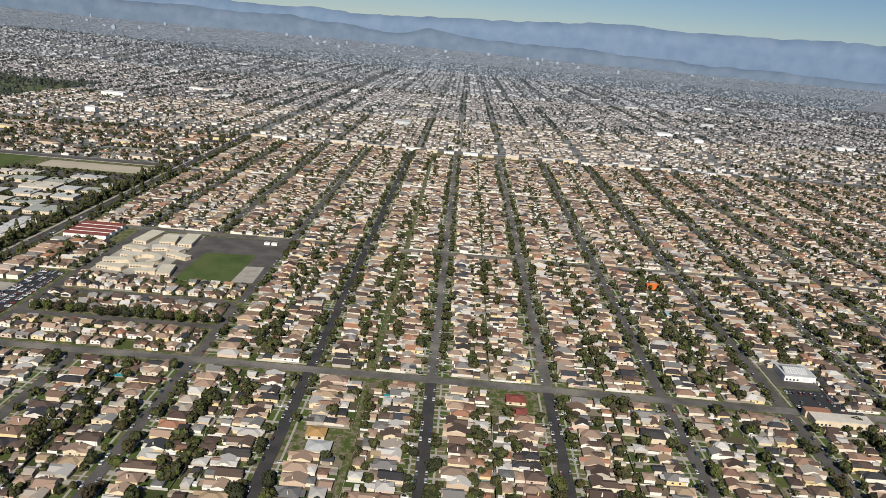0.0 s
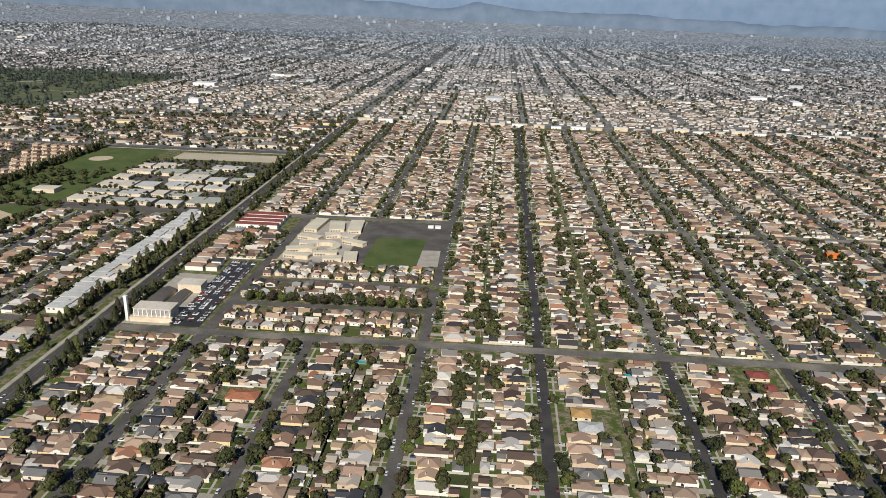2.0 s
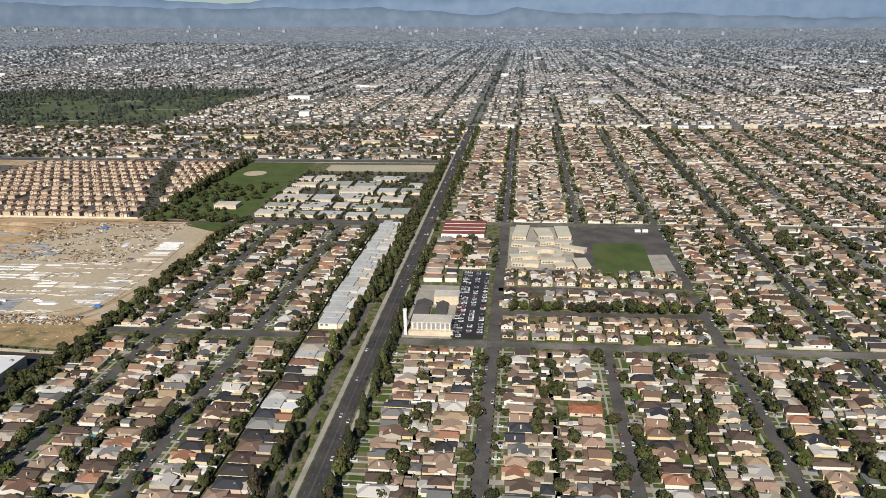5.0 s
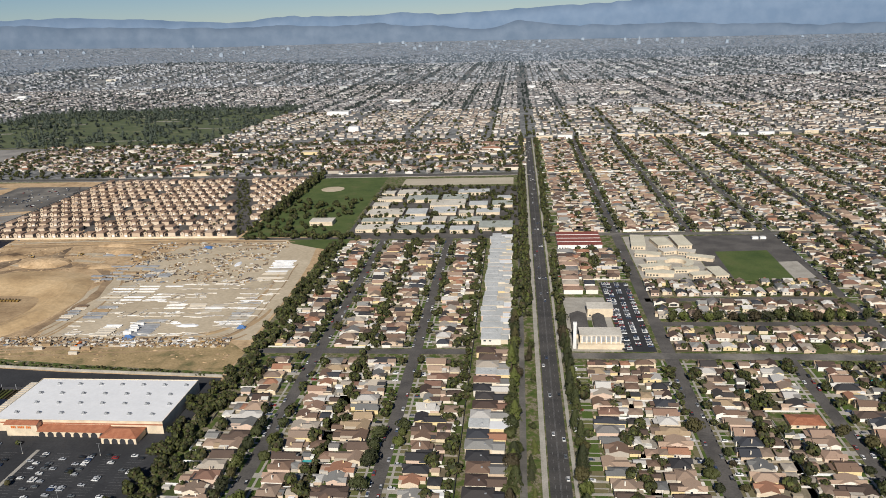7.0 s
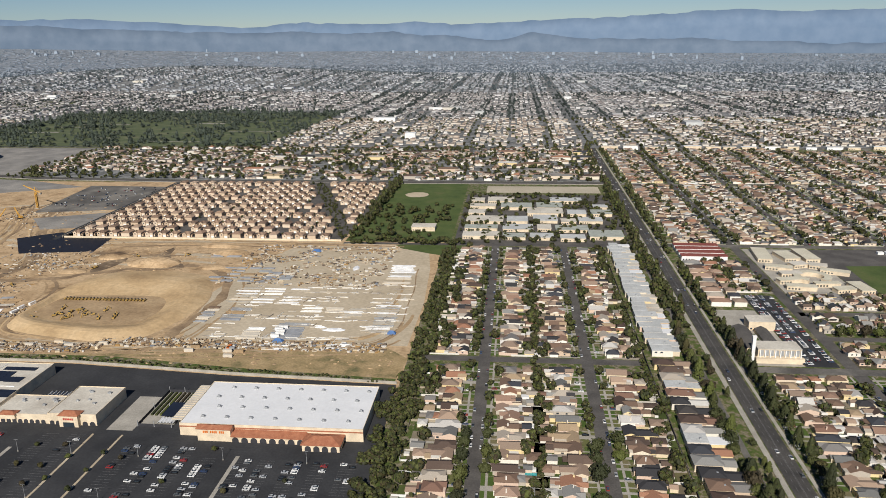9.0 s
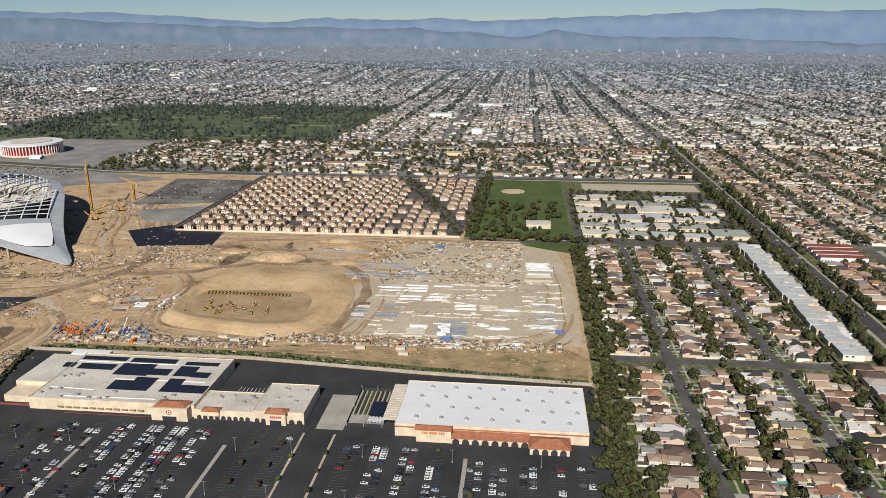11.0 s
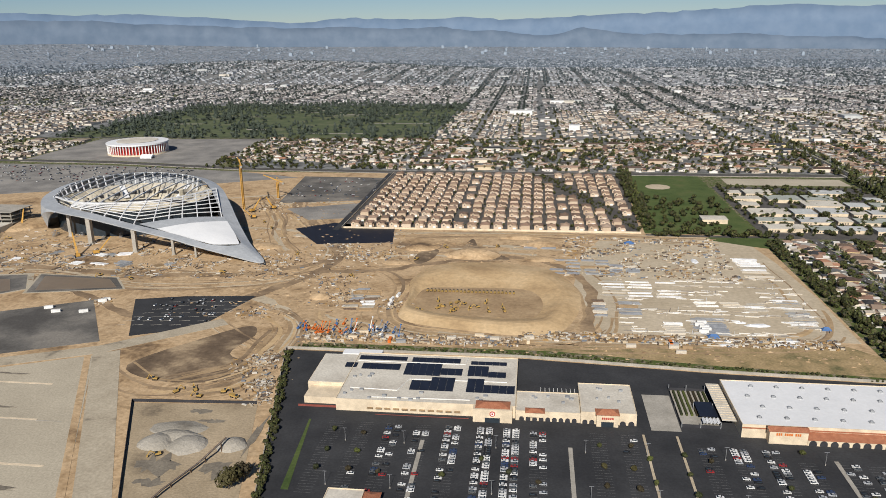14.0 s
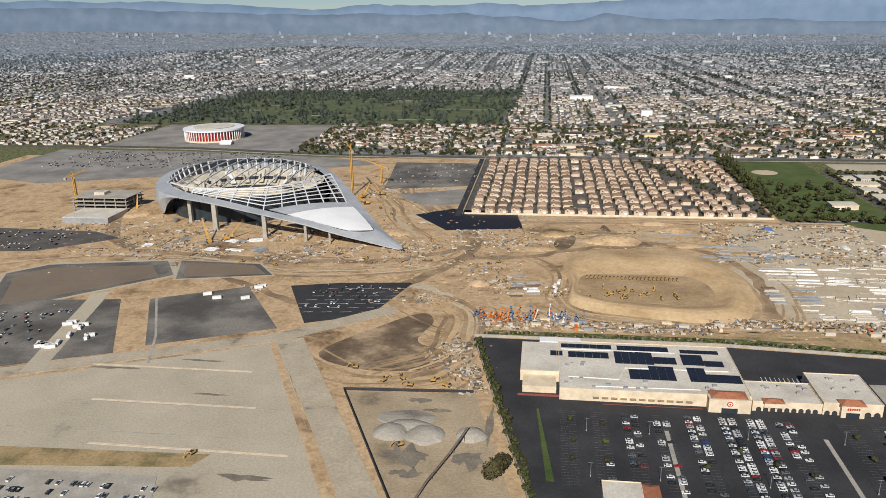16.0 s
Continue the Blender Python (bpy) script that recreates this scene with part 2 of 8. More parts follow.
M["damp_gravel"] = surf("damp_gravel", [(0.3, (0.15, 0.13, 0.105)), (0.6, (0.24, 0.21, 0.165))], 0.08, 0.6, 0.95, 0, 0.2, 0.5)
M["rust"] = surf("rusty_steel", [(0.3, (0.12, 0.085, 0.06)), (0.7, (0.20, 0.14, 0.10))], 0.3, 1.5, 0.9)
M["rubber"] = plain("rubber", (0.02, 0.02, 0.02), 0.9)
M["pool"] = plain("pool_water", (0.05, 0.36, 0.38), 0.1)
M["wood"] = plain("timber", (0.34, 0.24, 0.14), 0.85)
M["maroon"] = surf("maroon_roof", [(0.3, (0.20, 0.06, 0.05)), (0.7, (0.28, 0.09, 0.07))], 0.2, 1.5, 0.85)
CARS = [("white", (0.70, 0.70, 0.69)), ("silver", (0.42, 0.43, 0.45)), ("black", (0.02, 0.02, 0.022)), ("grey", (0.12, 0.125, 0.13)), ("red", (0.28, 0.03, 0.03)), ("blue", (0.035, 0.055, 0.12))]
for nm, col in CARS:
    M["car_" + nm] = plain(nm + "_car_paint", col, 0.3)
M["car_i"] = palette("car_paints", [c for _, c in CARS[:4]] + [(0.7, 0.7, 0.69), (0.5, 0.5, 0.5), (0.025, 0.025, 0.03), (0.74, 0.74, 0.73), (0.22, 0.22, 0.23), (0.24, 0.04, 0.035), (0.05, 0.07, 0.13)], True, 0.3, 0.1)
M["goods_i"] = palette("stacked_goods", [(0.62, 0.60, 0.55), (0.48, 0.45, 0.40), (0.70, 0.70, 0.69), (0.34, 0.29, 0.22), (0.55, 0.50, 0.42), (0.66, 0.64, 0.60), (0.25, 0.22, 0.19)], True)
M["steel_blue"] = plain("blue_grey_steel", (0.25, 0.262, 0.285), 0.75)
M["clutter_i"] = palette("site_clutter", [(0.46, 0.40, 0.31), (0.22, 0.16, 0.10), (0.32, 0.20, 0.08), (0.54, 0.51, 0.45), (0.10, 0.08, 0.065), (0.36, 0.28, 0.19), (0.28, 0.20, 0.13), (0.42, 0.34, 0.25), (0.17, 0.19, 0.22), (0.25, 0.18, 0.12), (0.60, 0.57, 0.52), (0.14, 0.10, 0.07), (0.50, 0.42, 0.30)], True)
# tower walls with haze mixed into their blue-grey
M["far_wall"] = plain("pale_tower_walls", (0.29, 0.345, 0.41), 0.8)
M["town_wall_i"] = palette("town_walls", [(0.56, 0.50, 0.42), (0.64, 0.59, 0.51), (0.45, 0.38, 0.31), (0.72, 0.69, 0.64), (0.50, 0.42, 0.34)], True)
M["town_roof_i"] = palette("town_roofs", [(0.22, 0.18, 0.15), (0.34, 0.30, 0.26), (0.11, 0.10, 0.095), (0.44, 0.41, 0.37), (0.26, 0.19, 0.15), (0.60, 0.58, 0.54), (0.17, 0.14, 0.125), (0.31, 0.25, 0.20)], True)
# palettes below go greyer, bluer and flatter with distance: painted haze
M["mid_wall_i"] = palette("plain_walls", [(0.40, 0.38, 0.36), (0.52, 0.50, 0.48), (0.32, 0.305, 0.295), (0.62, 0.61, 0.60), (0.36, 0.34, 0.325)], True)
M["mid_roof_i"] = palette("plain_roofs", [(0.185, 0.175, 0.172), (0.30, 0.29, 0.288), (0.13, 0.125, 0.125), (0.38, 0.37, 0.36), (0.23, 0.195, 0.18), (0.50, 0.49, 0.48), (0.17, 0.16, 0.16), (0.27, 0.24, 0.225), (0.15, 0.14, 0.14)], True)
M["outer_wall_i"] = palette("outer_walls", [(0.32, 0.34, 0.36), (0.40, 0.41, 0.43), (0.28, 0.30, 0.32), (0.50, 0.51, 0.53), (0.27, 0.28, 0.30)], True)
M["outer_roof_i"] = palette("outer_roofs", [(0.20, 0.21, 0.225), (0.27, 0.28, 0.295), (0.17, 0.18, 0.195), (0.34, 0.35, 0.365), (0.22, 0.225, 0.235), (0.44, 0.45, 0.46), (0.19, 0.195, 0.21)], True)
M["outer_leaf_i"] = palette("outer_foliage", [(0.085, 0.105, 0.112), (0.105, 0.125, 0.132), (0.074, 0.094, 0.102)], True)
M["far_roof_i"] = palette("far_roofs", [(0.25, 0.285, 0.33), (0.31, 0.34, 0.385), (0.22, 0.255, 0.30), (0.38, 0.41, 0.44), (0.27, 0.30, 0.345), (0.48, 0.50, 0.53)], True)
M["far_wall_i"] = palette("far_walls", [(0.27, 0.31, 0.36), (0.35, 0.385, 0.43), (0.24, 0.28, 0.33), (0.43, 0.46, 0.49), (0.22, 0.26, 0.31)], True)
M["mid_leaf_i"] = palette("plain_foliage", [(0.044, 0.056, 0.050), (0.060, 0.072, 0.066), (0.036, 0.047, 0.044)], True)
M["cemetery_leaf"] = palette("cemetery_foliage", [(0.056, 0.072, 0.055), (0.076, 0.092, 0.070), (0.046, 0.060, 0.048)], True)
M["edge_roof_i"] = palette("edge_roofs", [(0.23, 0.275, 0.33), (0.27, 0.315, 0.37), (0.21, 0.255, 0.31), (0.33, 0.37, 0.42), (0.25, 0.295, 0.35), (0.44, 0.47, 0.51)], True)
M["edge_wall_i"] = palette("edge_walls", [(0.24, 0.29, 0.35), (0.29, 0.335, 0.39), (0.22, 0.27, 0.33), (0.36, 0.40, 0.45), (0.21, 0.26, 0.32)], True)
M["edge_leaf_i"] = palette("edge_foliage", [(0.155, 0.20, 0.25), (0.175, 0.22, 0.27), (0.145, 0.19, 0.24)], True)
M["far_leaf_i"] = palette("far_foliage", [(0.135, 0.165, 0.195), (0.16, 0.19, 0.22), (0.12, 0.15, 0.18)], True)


# ---- mesh tools ----
class Soup:
    """Many loose pieces gathered into one mesh."""

    def __init__(self):
        self.v, self.f, self.m, self.count = [], [], [], 0

    def add(self, verts, faces, mats):
        o = self.count
        self.v.append(np.asarray(verts, dtype=float))
        self.f += [tuple(i + o for i in f) for f in faces]
        self.m += mats if isinstance(mats, list) else [mats] * len(faces)
        self.count += len(verts)

    def scatter(self, tpl, places, turns, scales):
        """Copies of a template (verts, faces, material slots) at places, turned about z, scaled."""
        tv, tf, tm = tpl
        n, k = len(places), len(tv)
        if not n:
            return
        tv = np.asarray(tv)
        sc = np.asarray(scales, dtype=float)
        sc = sc[:, None] * np.ones(3) if sc.ndim == 1 else sc
        p = tv[None] * sc[:, None, :]
        c, s = np.cos(turns)[:, None], np.sin(turns)[:, None]
        out = np.stack([p[..., 0] * c - p[..., 1] * s, p[..., 0] * s + p[..., 1] * c, p[..., 2]], -1) + np.asarray(places)[:, None, :]
        self.v.append(out.reshape(-1, 3))
        o = self.count
        for i in range(n):
            b = o + i * k
            self.f += [tuple(j + b for j in f) for f in tf]
        self.m += list(tm) * n
        self.count += n * k

    def build(self, name, mats, label, category, kind="stuff", group=""):
        me = bpy.data.meshes.new(name)
        me.from_pydata(np.concatenate(self.v).tolist(), [], self.f)
        for m in mats:
            me.materials.append(m)
        me.polygons.foreach_set("material_index", self.m)
        me.update()
        return tagged(new(name, me), label, category, group, kind)


def box_vf(x0, x1, y0, y1, z0, z1):
    v = [(x0, y0, z0), (x1, y0, z0), (x1, y1, z0), (x0, y1, z0), (x0, y0, z1), (x1, y0, z1), (x1, y1, z1), (x0, y1, z1)]
    return v, [(3, 2, 1, 0), (4, 5, 6, 7), (0, 1, 5, 4), (1, 2, 6, 5), (2, 3, 7, 6), (3, 0, 4, 7)]


def gable_vf(x0, x1, y0, y1, z, rise, along_x, eave=0.5, thick=0.18):
    """A gabled roof with thick eaves; the ridge runs along x or along y."""
    x0, x1, y0, y1 = x0 - eave, x1 + eave, y0 - eave, y1 + eave
    if along_x:
        c = (y0 + y1) / 2
        t = [(x0, y0, z), (x1, y0, z), (x1, c, z + rise), (x0, c, z + rise), (x0, y1, z), (x1, y1, z)]
    else:
        c = (x0 + x1) / 2
        t = [(x0, y1, z), (x0, y0, z), (c, y0, z + rise), (c, y1, z + rise), (x1, y1, z), (x1, y0, z)]
    v = t + [(a, b, h - thick) for a, b, h in t]
    return v, [(0, 1, 2, 3), (3, 2, 5, 4), (9, 8, 7, 6), (10, 11, 8, 9), (0, 6, 7, 1), (4, 5, 11, 10), (1, 7, 8, 2), (2, 8, 11, 5), (3, 9, 6, 0), (4, 10, 9, 3)]


def hip_vf(x0, x1, y0, y1, z, rise, eave=0.5, thick=0.18):
    x0, x1, y0, y1 = x0 - eave, x1 + eave, y0 - eave, y1 + eave
    w, d = x1 - x0, y1 - y0
    if w >= d:
        a, b = (x0 + d / 2, (y0 + y1) / 2), (x1 - d / 2 - 0.02, (y0 + y1) / 2)
        f = [(0, 1, 5, 4), (1, 2, 5), (2, 3, 4, 5), (3, 0, 4)]
    else:
        a, b = ((x0 + x1) / 2, y0 + w / 2), ((x0 + x1) / 2, y1 - w / 2 - 0.02)
        f = [(0, 1, 4), (1, 2, 5, 4), (2, 3, 5), (3, 0, 4, 5)]
    v = [(x0, y0, z), (x1, y0, z), (x1, y1, z), (x0, y1, z), (*a, z + rise), (*b, z + rise)]
    v += [(p[0], p[1], z - thick) for p in v[:4]]
    return v, f + [(9, 8, 7, 6), (0, 6, 7, 1), (1, 7, 8, 2), (2, 8, 9, 3), (3, 9, 6, 0)]


def join_vf(*pieces):
    v, f = [], []
    for pv, pf in pieces:
        o = len(v)
        v += list(pv)
        f += [tuple(i + o for i in q) for q in pf]
    return v, f


def turn_vf(vf, m):
    return [tuple(m @ Vector(p)) for p in vf[0]], vf[1]


def tube_vf(pts, w, h=None):
    """A square bar swept along points, in one piece."""
    ps, h, v = [Vector(p) for p in pts], h or w, []
    for i, p in enumerate(ps):
        t = (ps[min(i + 1, len(ps) - 1)] - ps[max(i - 1, 0)]).normalized()
        s = t.cross(Vector((0, 0, 1))).normalized()
        u = s.cross(t)
        v += [tuple(p + s * i_ * w / 2 + u * j_ * h / 2) for i_, j_ in ((-1, -1), (1, -1), (1, 1), (-1, 1))]
    n = len(ps)
    f = [(4 * i + k, 4 * i + (k + 1) % 4, 4 * i + 4 + (k + 1) % 4, 4 * i + 4 + k) for i in range(n - 1) for k in range(4)]
    return v, f + [(3, 2, 1, 0), (4 * n - 4, 4 * n - 3, 4 * n - 2, 4 * n - 1)]


def beam_vf(a, b, w, h=None):
    """A square bar from a to b."""
    a, b, h = Vector(a), Vector(b), h or w
    d = (b - a).normalized()
    s = d.cross(Vector((0, 0, 1)))
    s = s.normalized() if s.length > 0.01 else Vector((1, 0, 0))
    u = s.cross(d)
    v = [tuple(p + s * i * w / 2 + u * j * h / 2) for p in (a, b) for i, j in ((-1, -1), (1, -1), (1, 1), (-1, 1))]
    return v, [(3, 2, 1, 0), (4, 5, 6, 7), (0, 1, 5, 4), (1, 2, 6, 5), (2, 3, 7, 6), (3, 0, 4, 7)]


def cyl_vf(x, y, z0, z1, r0, r1=None, n=12):
    r1 = r0 if r1 is None else r1
    v = [(x + r * math.cos(2 * math.pi * i / n), y + r * math.sin(2 * math.pi * i / n), z) for z, r in ((z0, r0), (z1, r1)) for i in range(n)]
    f = [(i, (i + 1) % n, n + (i + 1) % n, n + i) for i in range(n)]
    return v, f + [tuple(range(n, 2 * n)), tuple(range(n - 1, -1, -1))]


def mesh(name, vf, mat):
    me = bpy.data.meshes.new(name)
    me.from_pydata([tuple(p) for p in vf[0]], [], vf[1])
    me.materials.append(mat)
    me.update()
    return me


def part(name, vf, mat, parent, label=""):
    """One mesh object under a thing or under a part. vf: (verts, faces) or a mesh."""
    ob = new(name, vf if isinstance(vf, bpy.types.Mesh) else mesh(name, vf, mat))
    ob.parent = parent
    return tagged(ob, label)


def thing(name, label, category, vf=None, mat=None, group="", kind="", at=None):
    ob = new(name, mesh(name, vf, mat) if vf else None)
    if at is not None:
        ob.matrix_basis = at
    return tagged(ob, label, category, group, kind)


def slab(name, pts, z, mat, label, category, kind="structure", low=-0.3):
    """A flat sheet of paving or earth with an edge, over a simple outline."""
    n = len(pts)
    v = [(x, y, z) for x, y in pts] + [(x, y, low) for x, y in pts]
    area = sum(pts[i][0] * pts[(i + 1) % n][1] - pts[(i + 1) % n][0] * pts[i][1] for i in range(n))
    top = tuple(range(n)) if area > 0 else tuple(range(n - 1, -1, -1))
    f = [top] + [(i, n + i, n + (i + 1) % n, (i + 1) % n) for i in range(n)]
    ob = new(name, mesh(name, (v, f), mat))
    return tagged(ob, label, category, "", kind)


def rect(x0, x1, y0, y1):
    return [(x0, y0), (x1, y0), (x1, y1), (x0, y1)]


def smooth(pts, n=8, closed=True):
    """Points along a smooth line through a few corners."""
    k, out = len(pts), []
    for i in range(k if closed else k - 1):
        q = [Vector(pts[j % k] if closed else pts[max(0, min(k - 1, j))]) for j in range(i - 1, i + 3)]
        for s in range(n):
            t = s / n
            out.append(tuple(0.5 * ((2 * q[1]) + (q[2] - q[0]) * t + (2 * q[0] - 5 * q[1] + 4 * q[2] - q[3]) * t * t + (3 * q[1] - q[0] - 3 * q[2] + q[3]) * t ** 3)))
    if not closed:
        out.append(tuple(pts[-1]))
    return out


def ribbon(name, pts, w, z, mat, label, category, rough=0.0):
    """A strip of road along a line; rough: how far its edges wander."""
    ps = [Vector((p[0], p[1], 0)) for p in pts]
    if rough:
        ps = [a.lerp(b, k / 3) for a, b in zip(ps, ps[1:]) for k in range(3)] + [ps[-1]]
    l, r = [], []
    for i, p in enumerate(ps):
        d = (ps[min(i + 1, len(ps) - 1)] - ps[max(i - 1, 0)]).normalized()
        s = Vector((-d.y, d.x, 0)) * w / 2
        k0 = 1 + rough * noise.noise(Vector((p.x * 0.05, p.y * 0.05, 1)))
        k1 = 1 + rough * noise.noise(Vector((p.x * 0.05, p.y * 0.05, 8)))
        l.append((p + s * k0)[:2])
        r.append((p - s * k1)[:2])
    n = len(ps)
    v = [(*a, z) for a in r] + [(*a, z) for a in l] + [(*a, -0.3) for a in r] + [(*a, -0.3) for a in l]
    f = [(i, i + 1, n + i + 1, n + i) for i in range(n - 1)]
    f += [(2 * n + i, 2 * n + i + 1, i + 1, i) for i in range(n - 1)] + [(n + i, n + i + 1, 3 * n + i + 1, 3 * n + i) for i in range(n - 1)]
    return tagged(new(name, mesh(name, (v, f), mat)), label, category, "", "structure")


# ---- ground ----
CX = -580.0
FAR, NEAR = 9200.0, 5600.0


def far_end(az):
    """The height of the land's far end by compass angle, in degrees from north."""
    e = np.interp(az, [-50, -35, -22, -5, 10, 22, 40], [-0.8, -0.95, -1.45, -1.7, -1.95, -2.0, -1.9])
    return 266 + FAR * np.tan(np.radians(e))


def gz(x, y):
    """The land's height: level on the near plain, falling gently to the north, rising at the far end."""
    x, y = np.asarray(x, float), np.asarray(y, float)
    r, az = np.hypot(x - CX, y), np.degrees(np.arctan2(x - CX, y))
    fall = -0.016 * np.clip(y - 1750, 0, None)
    hill = 95 * np.exp(-(((x + 2700) / 1300) ** 2 + ((y - 4600) / 900) ** 2))
    near = fall + hill * np.clip((y - 2700) / 900, 0, 1)
    k = np.clip((r - NEAR) / (FAR - NEAR), 0, 1)
    k = k * k * (1.6 - 0.6 * k)
    return near + (far_end(az) - near) * k


xs = np.concatenate([np.arange(-11000, 9000, 100)])
ys = np.concatenate([np.arange(-2600, 9700, 100)])
gx, gy = np.meshgrid(xs, ys)
gv = np.stack([gx, gy, gz(gx, gy)], -1).reshape(-1, 3)
nx, ny = len(xs), len(ys)
gf = [(j * nx + i, j * nx + i + 1, (j + 1) * nx + i + 1, (j + 1) * nx + i) for j in range(ny - 1) for i in range(nx - 1)]
ground = new("ground", mesh("ground", (gv.tolist(), gf), M["ground"]))
for p in ground.data.polygons:
    p.use_smooth = True
tagged(ground, "flat city ground of yards, dry lawns and bare soil", "ground", "", "structure")


# paved city ground beyond the residential streets; the farthest has haze painted in
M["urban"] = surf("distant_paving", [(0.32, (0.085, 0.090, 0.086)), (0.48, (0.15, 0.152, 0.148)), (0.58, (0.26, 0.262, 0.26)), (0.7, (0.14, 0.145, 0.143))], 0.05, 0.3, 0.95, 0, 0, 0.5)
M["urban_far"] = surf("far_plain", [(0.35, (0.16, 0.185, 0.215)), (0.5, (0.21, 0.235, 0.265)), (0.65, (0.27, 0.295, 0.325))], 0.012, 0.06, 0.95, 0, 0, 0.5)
for name, ya, yb, mt, lb in (("urban_ground_1", 1700, 5000, "urban", "grey paved city ground of far streets and yards"), ("urban_ground_2", 5000, 9300, "urban_far", "ground of the farthest districts, coloured a hazy blue-grey")):
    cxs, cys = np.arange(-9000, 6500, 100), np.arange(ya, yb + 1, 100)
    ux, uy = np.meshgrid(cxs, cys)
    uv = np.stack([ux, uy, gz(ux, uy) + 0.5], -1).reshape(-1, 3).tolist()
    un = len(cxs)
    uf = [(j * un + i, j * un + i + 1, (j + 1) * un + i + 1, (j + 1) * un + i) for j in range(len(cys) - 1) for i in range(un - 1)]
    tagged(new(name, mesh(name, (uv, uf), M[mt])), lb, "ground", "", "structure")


# ---- far mountains ----
def mountains(name, r, tops, label, mat, seed):
    n = 260
    rows = []
    for j, hgt in enumerate((0.0, 0.35, 0.7, 1.0, 0.8)):
        row = []
        for i in range(n):
            az = -62 + 112 * i / (n - 1)
            top = np.interp(az, tops[0], tops[1])
            wob = noise.fractal(Vector((az * 0.22, seed, 0)), 1.0, 2.0, 5) * 0.17 + noise.ridged_multi_fractal(Vector((az * 0.5, seed, j * 0.3)), 1.0, 2.1, 5, 1.0, 2.0) * 0.055 - 0.06 + noise.fractal(Vector((az * 1.1, seed + 4, 0)), 0.9, 2.0, 4) * 0.07
            z = 266 + r * math.tan(radians(top + wob))
            rr = r + 45 * j + noise.noise(Vector((az * 0.7, j * 2.1, seed))) * 30
            low = -200
            row.append((CX + rr * math.sin(radians(az)), rr * math.cos(radians(az)), low + (z - low) * hgt))
        rows.append(row)
    v = [p for row in rows for p in row]
    f = [(j * n + i, j * n + i + 1, (j + 1) * n + i + 1, (j + 1) * n + i) for j in range(4) for i in range(n - 1)]
    ob = new(name, mesh(name, (v, f), mat))
    for p in ob.data.polygons:
        p.use_smooth = True
    return tagged(ob, label, "mountains", "", "structure")


# a ridge surface whose blue emission stands in for haze
def haze_glow_mat(name, a, b, glow, strength):
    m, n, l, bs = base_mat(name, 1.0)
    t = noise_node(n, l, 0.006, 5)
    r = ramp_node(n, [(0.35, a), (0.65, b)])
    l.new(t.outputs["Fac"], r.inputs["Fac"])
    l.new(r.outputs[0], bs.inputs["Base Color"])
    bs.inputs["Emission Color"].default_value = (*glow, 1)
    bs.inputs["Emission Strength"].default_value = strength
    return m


# bluish base and glow paint the haze on both ridges
M["ridge_far"] = haze_glow_mat("distant_ridge", (0.085, 0.11, 0.14), (0.115, 0.14, 0.17), (0.15, 0.265, 0.45), 0.47)
M["ridge_near"] = haze_glow_mat("nearer_ridge", (0.075, 0.092, 0.112), (0.11, 0.128, 0.15), (0.13, 0.222, 0.36), 0.42)
mountains("backdrop_mountains", 9480, ([-62, -36, -30, -22, -10, -5, 0, 6, 11, 14, 20, 25, 50], [1.0, 0.95, 0.85, 0.3, 0.45, 0.25, 0.4, 0.6, 0.85, 0.95, 0.75, 0.9, 0.9]), "mountain range along the horizon with a blue haze glow", M["ridge_far"], 3.0)
mountains("backdrop_foothills", 9230, ([-62, -35, -25, -13, -9.5, -2, 0.7, 5, 12, 25, 50], [0.6, 0.5, 0.0, -0.3, -0.25, -0.9, -0.4, -0.95, -1.0, -1.4, -1.5]), "foothills below the mountain range with a blue-grey haze glow", M["ridge_near"], 9.0)

# ---- roads and paving ----
CREN = -489.0
WEST = [-684.0, -600.0]
EAST = [-391.0, -299.0, -204.0, -107.0, -6.0, 90.0, 186.0, 286.0, 382.0, 478.0, 574.0, 670.0, 766.0, 862.0, 958.0]
CROSS = [558.0, 912.0, 1292.0, 1690.0]
roads = 0


def road(pts, w, z, mat="asphalt", label="worn grey asphalt residential street"):
    global roads
    roads += 1
    return ribbon("road_%d" % roads, pts, w, z, M[mat], label, "road")


for x in EAST:
    if x == -299:
        road([(x, -200), (x, 558)], 9.0, 0.10, "asphalt")
        road([(x, 912), (x, 1690)], 9.0, 0.10)
    elif x == -204:
        road([(x, -200), (x, 640), (x - 1, 672), (x - 12, 686), (x - 26, 688), (-391, 683)], 9.0, 0.10)
        road([(x, 690), (x, 1690)], 9.0, 0.10)
    else:
        w = 11.0 if x in (286, -391) else 9.0
        road([(x, -200), (x, 558)], w, 0.10, "asphalt_street" if x in (-107, -6, 90, 382, 574) else "asphalt")
        road([(x, 558), (x, 1690)], w, 0.10, "asphalt_pale" if x in (-6, 90) else "asphalt" if x != -107 else "asphalt_street")
for x in WEST:
    road([(x, -200), (x, 905)], 9.5, 0.10)
for y in CROSS:
    road([(-480, y), (1200, y)], 11 if y != 1690 else 17, 0.14, "asphalt_pale", label="worn grey asphalt cross street")
road([(-742, 564), (-556, 564)], 10, 0.14, label="worn grey asphalt cross street")
road([(-880, 904), (-480, 904)], 9, 0.14, label="worn grey asphalt cross street")
road([(CREN, -300), (CREN, 1750)], 13.0, 0.18, "asphalt_avenue", "wide dark asphalt avenue with worn lanes")
road([(CREN - 22, -300), (CREN - 22, 905)], 4.5, 0.12, "asphalt_pale", "pale asphalt frontage lane beside the avenue")
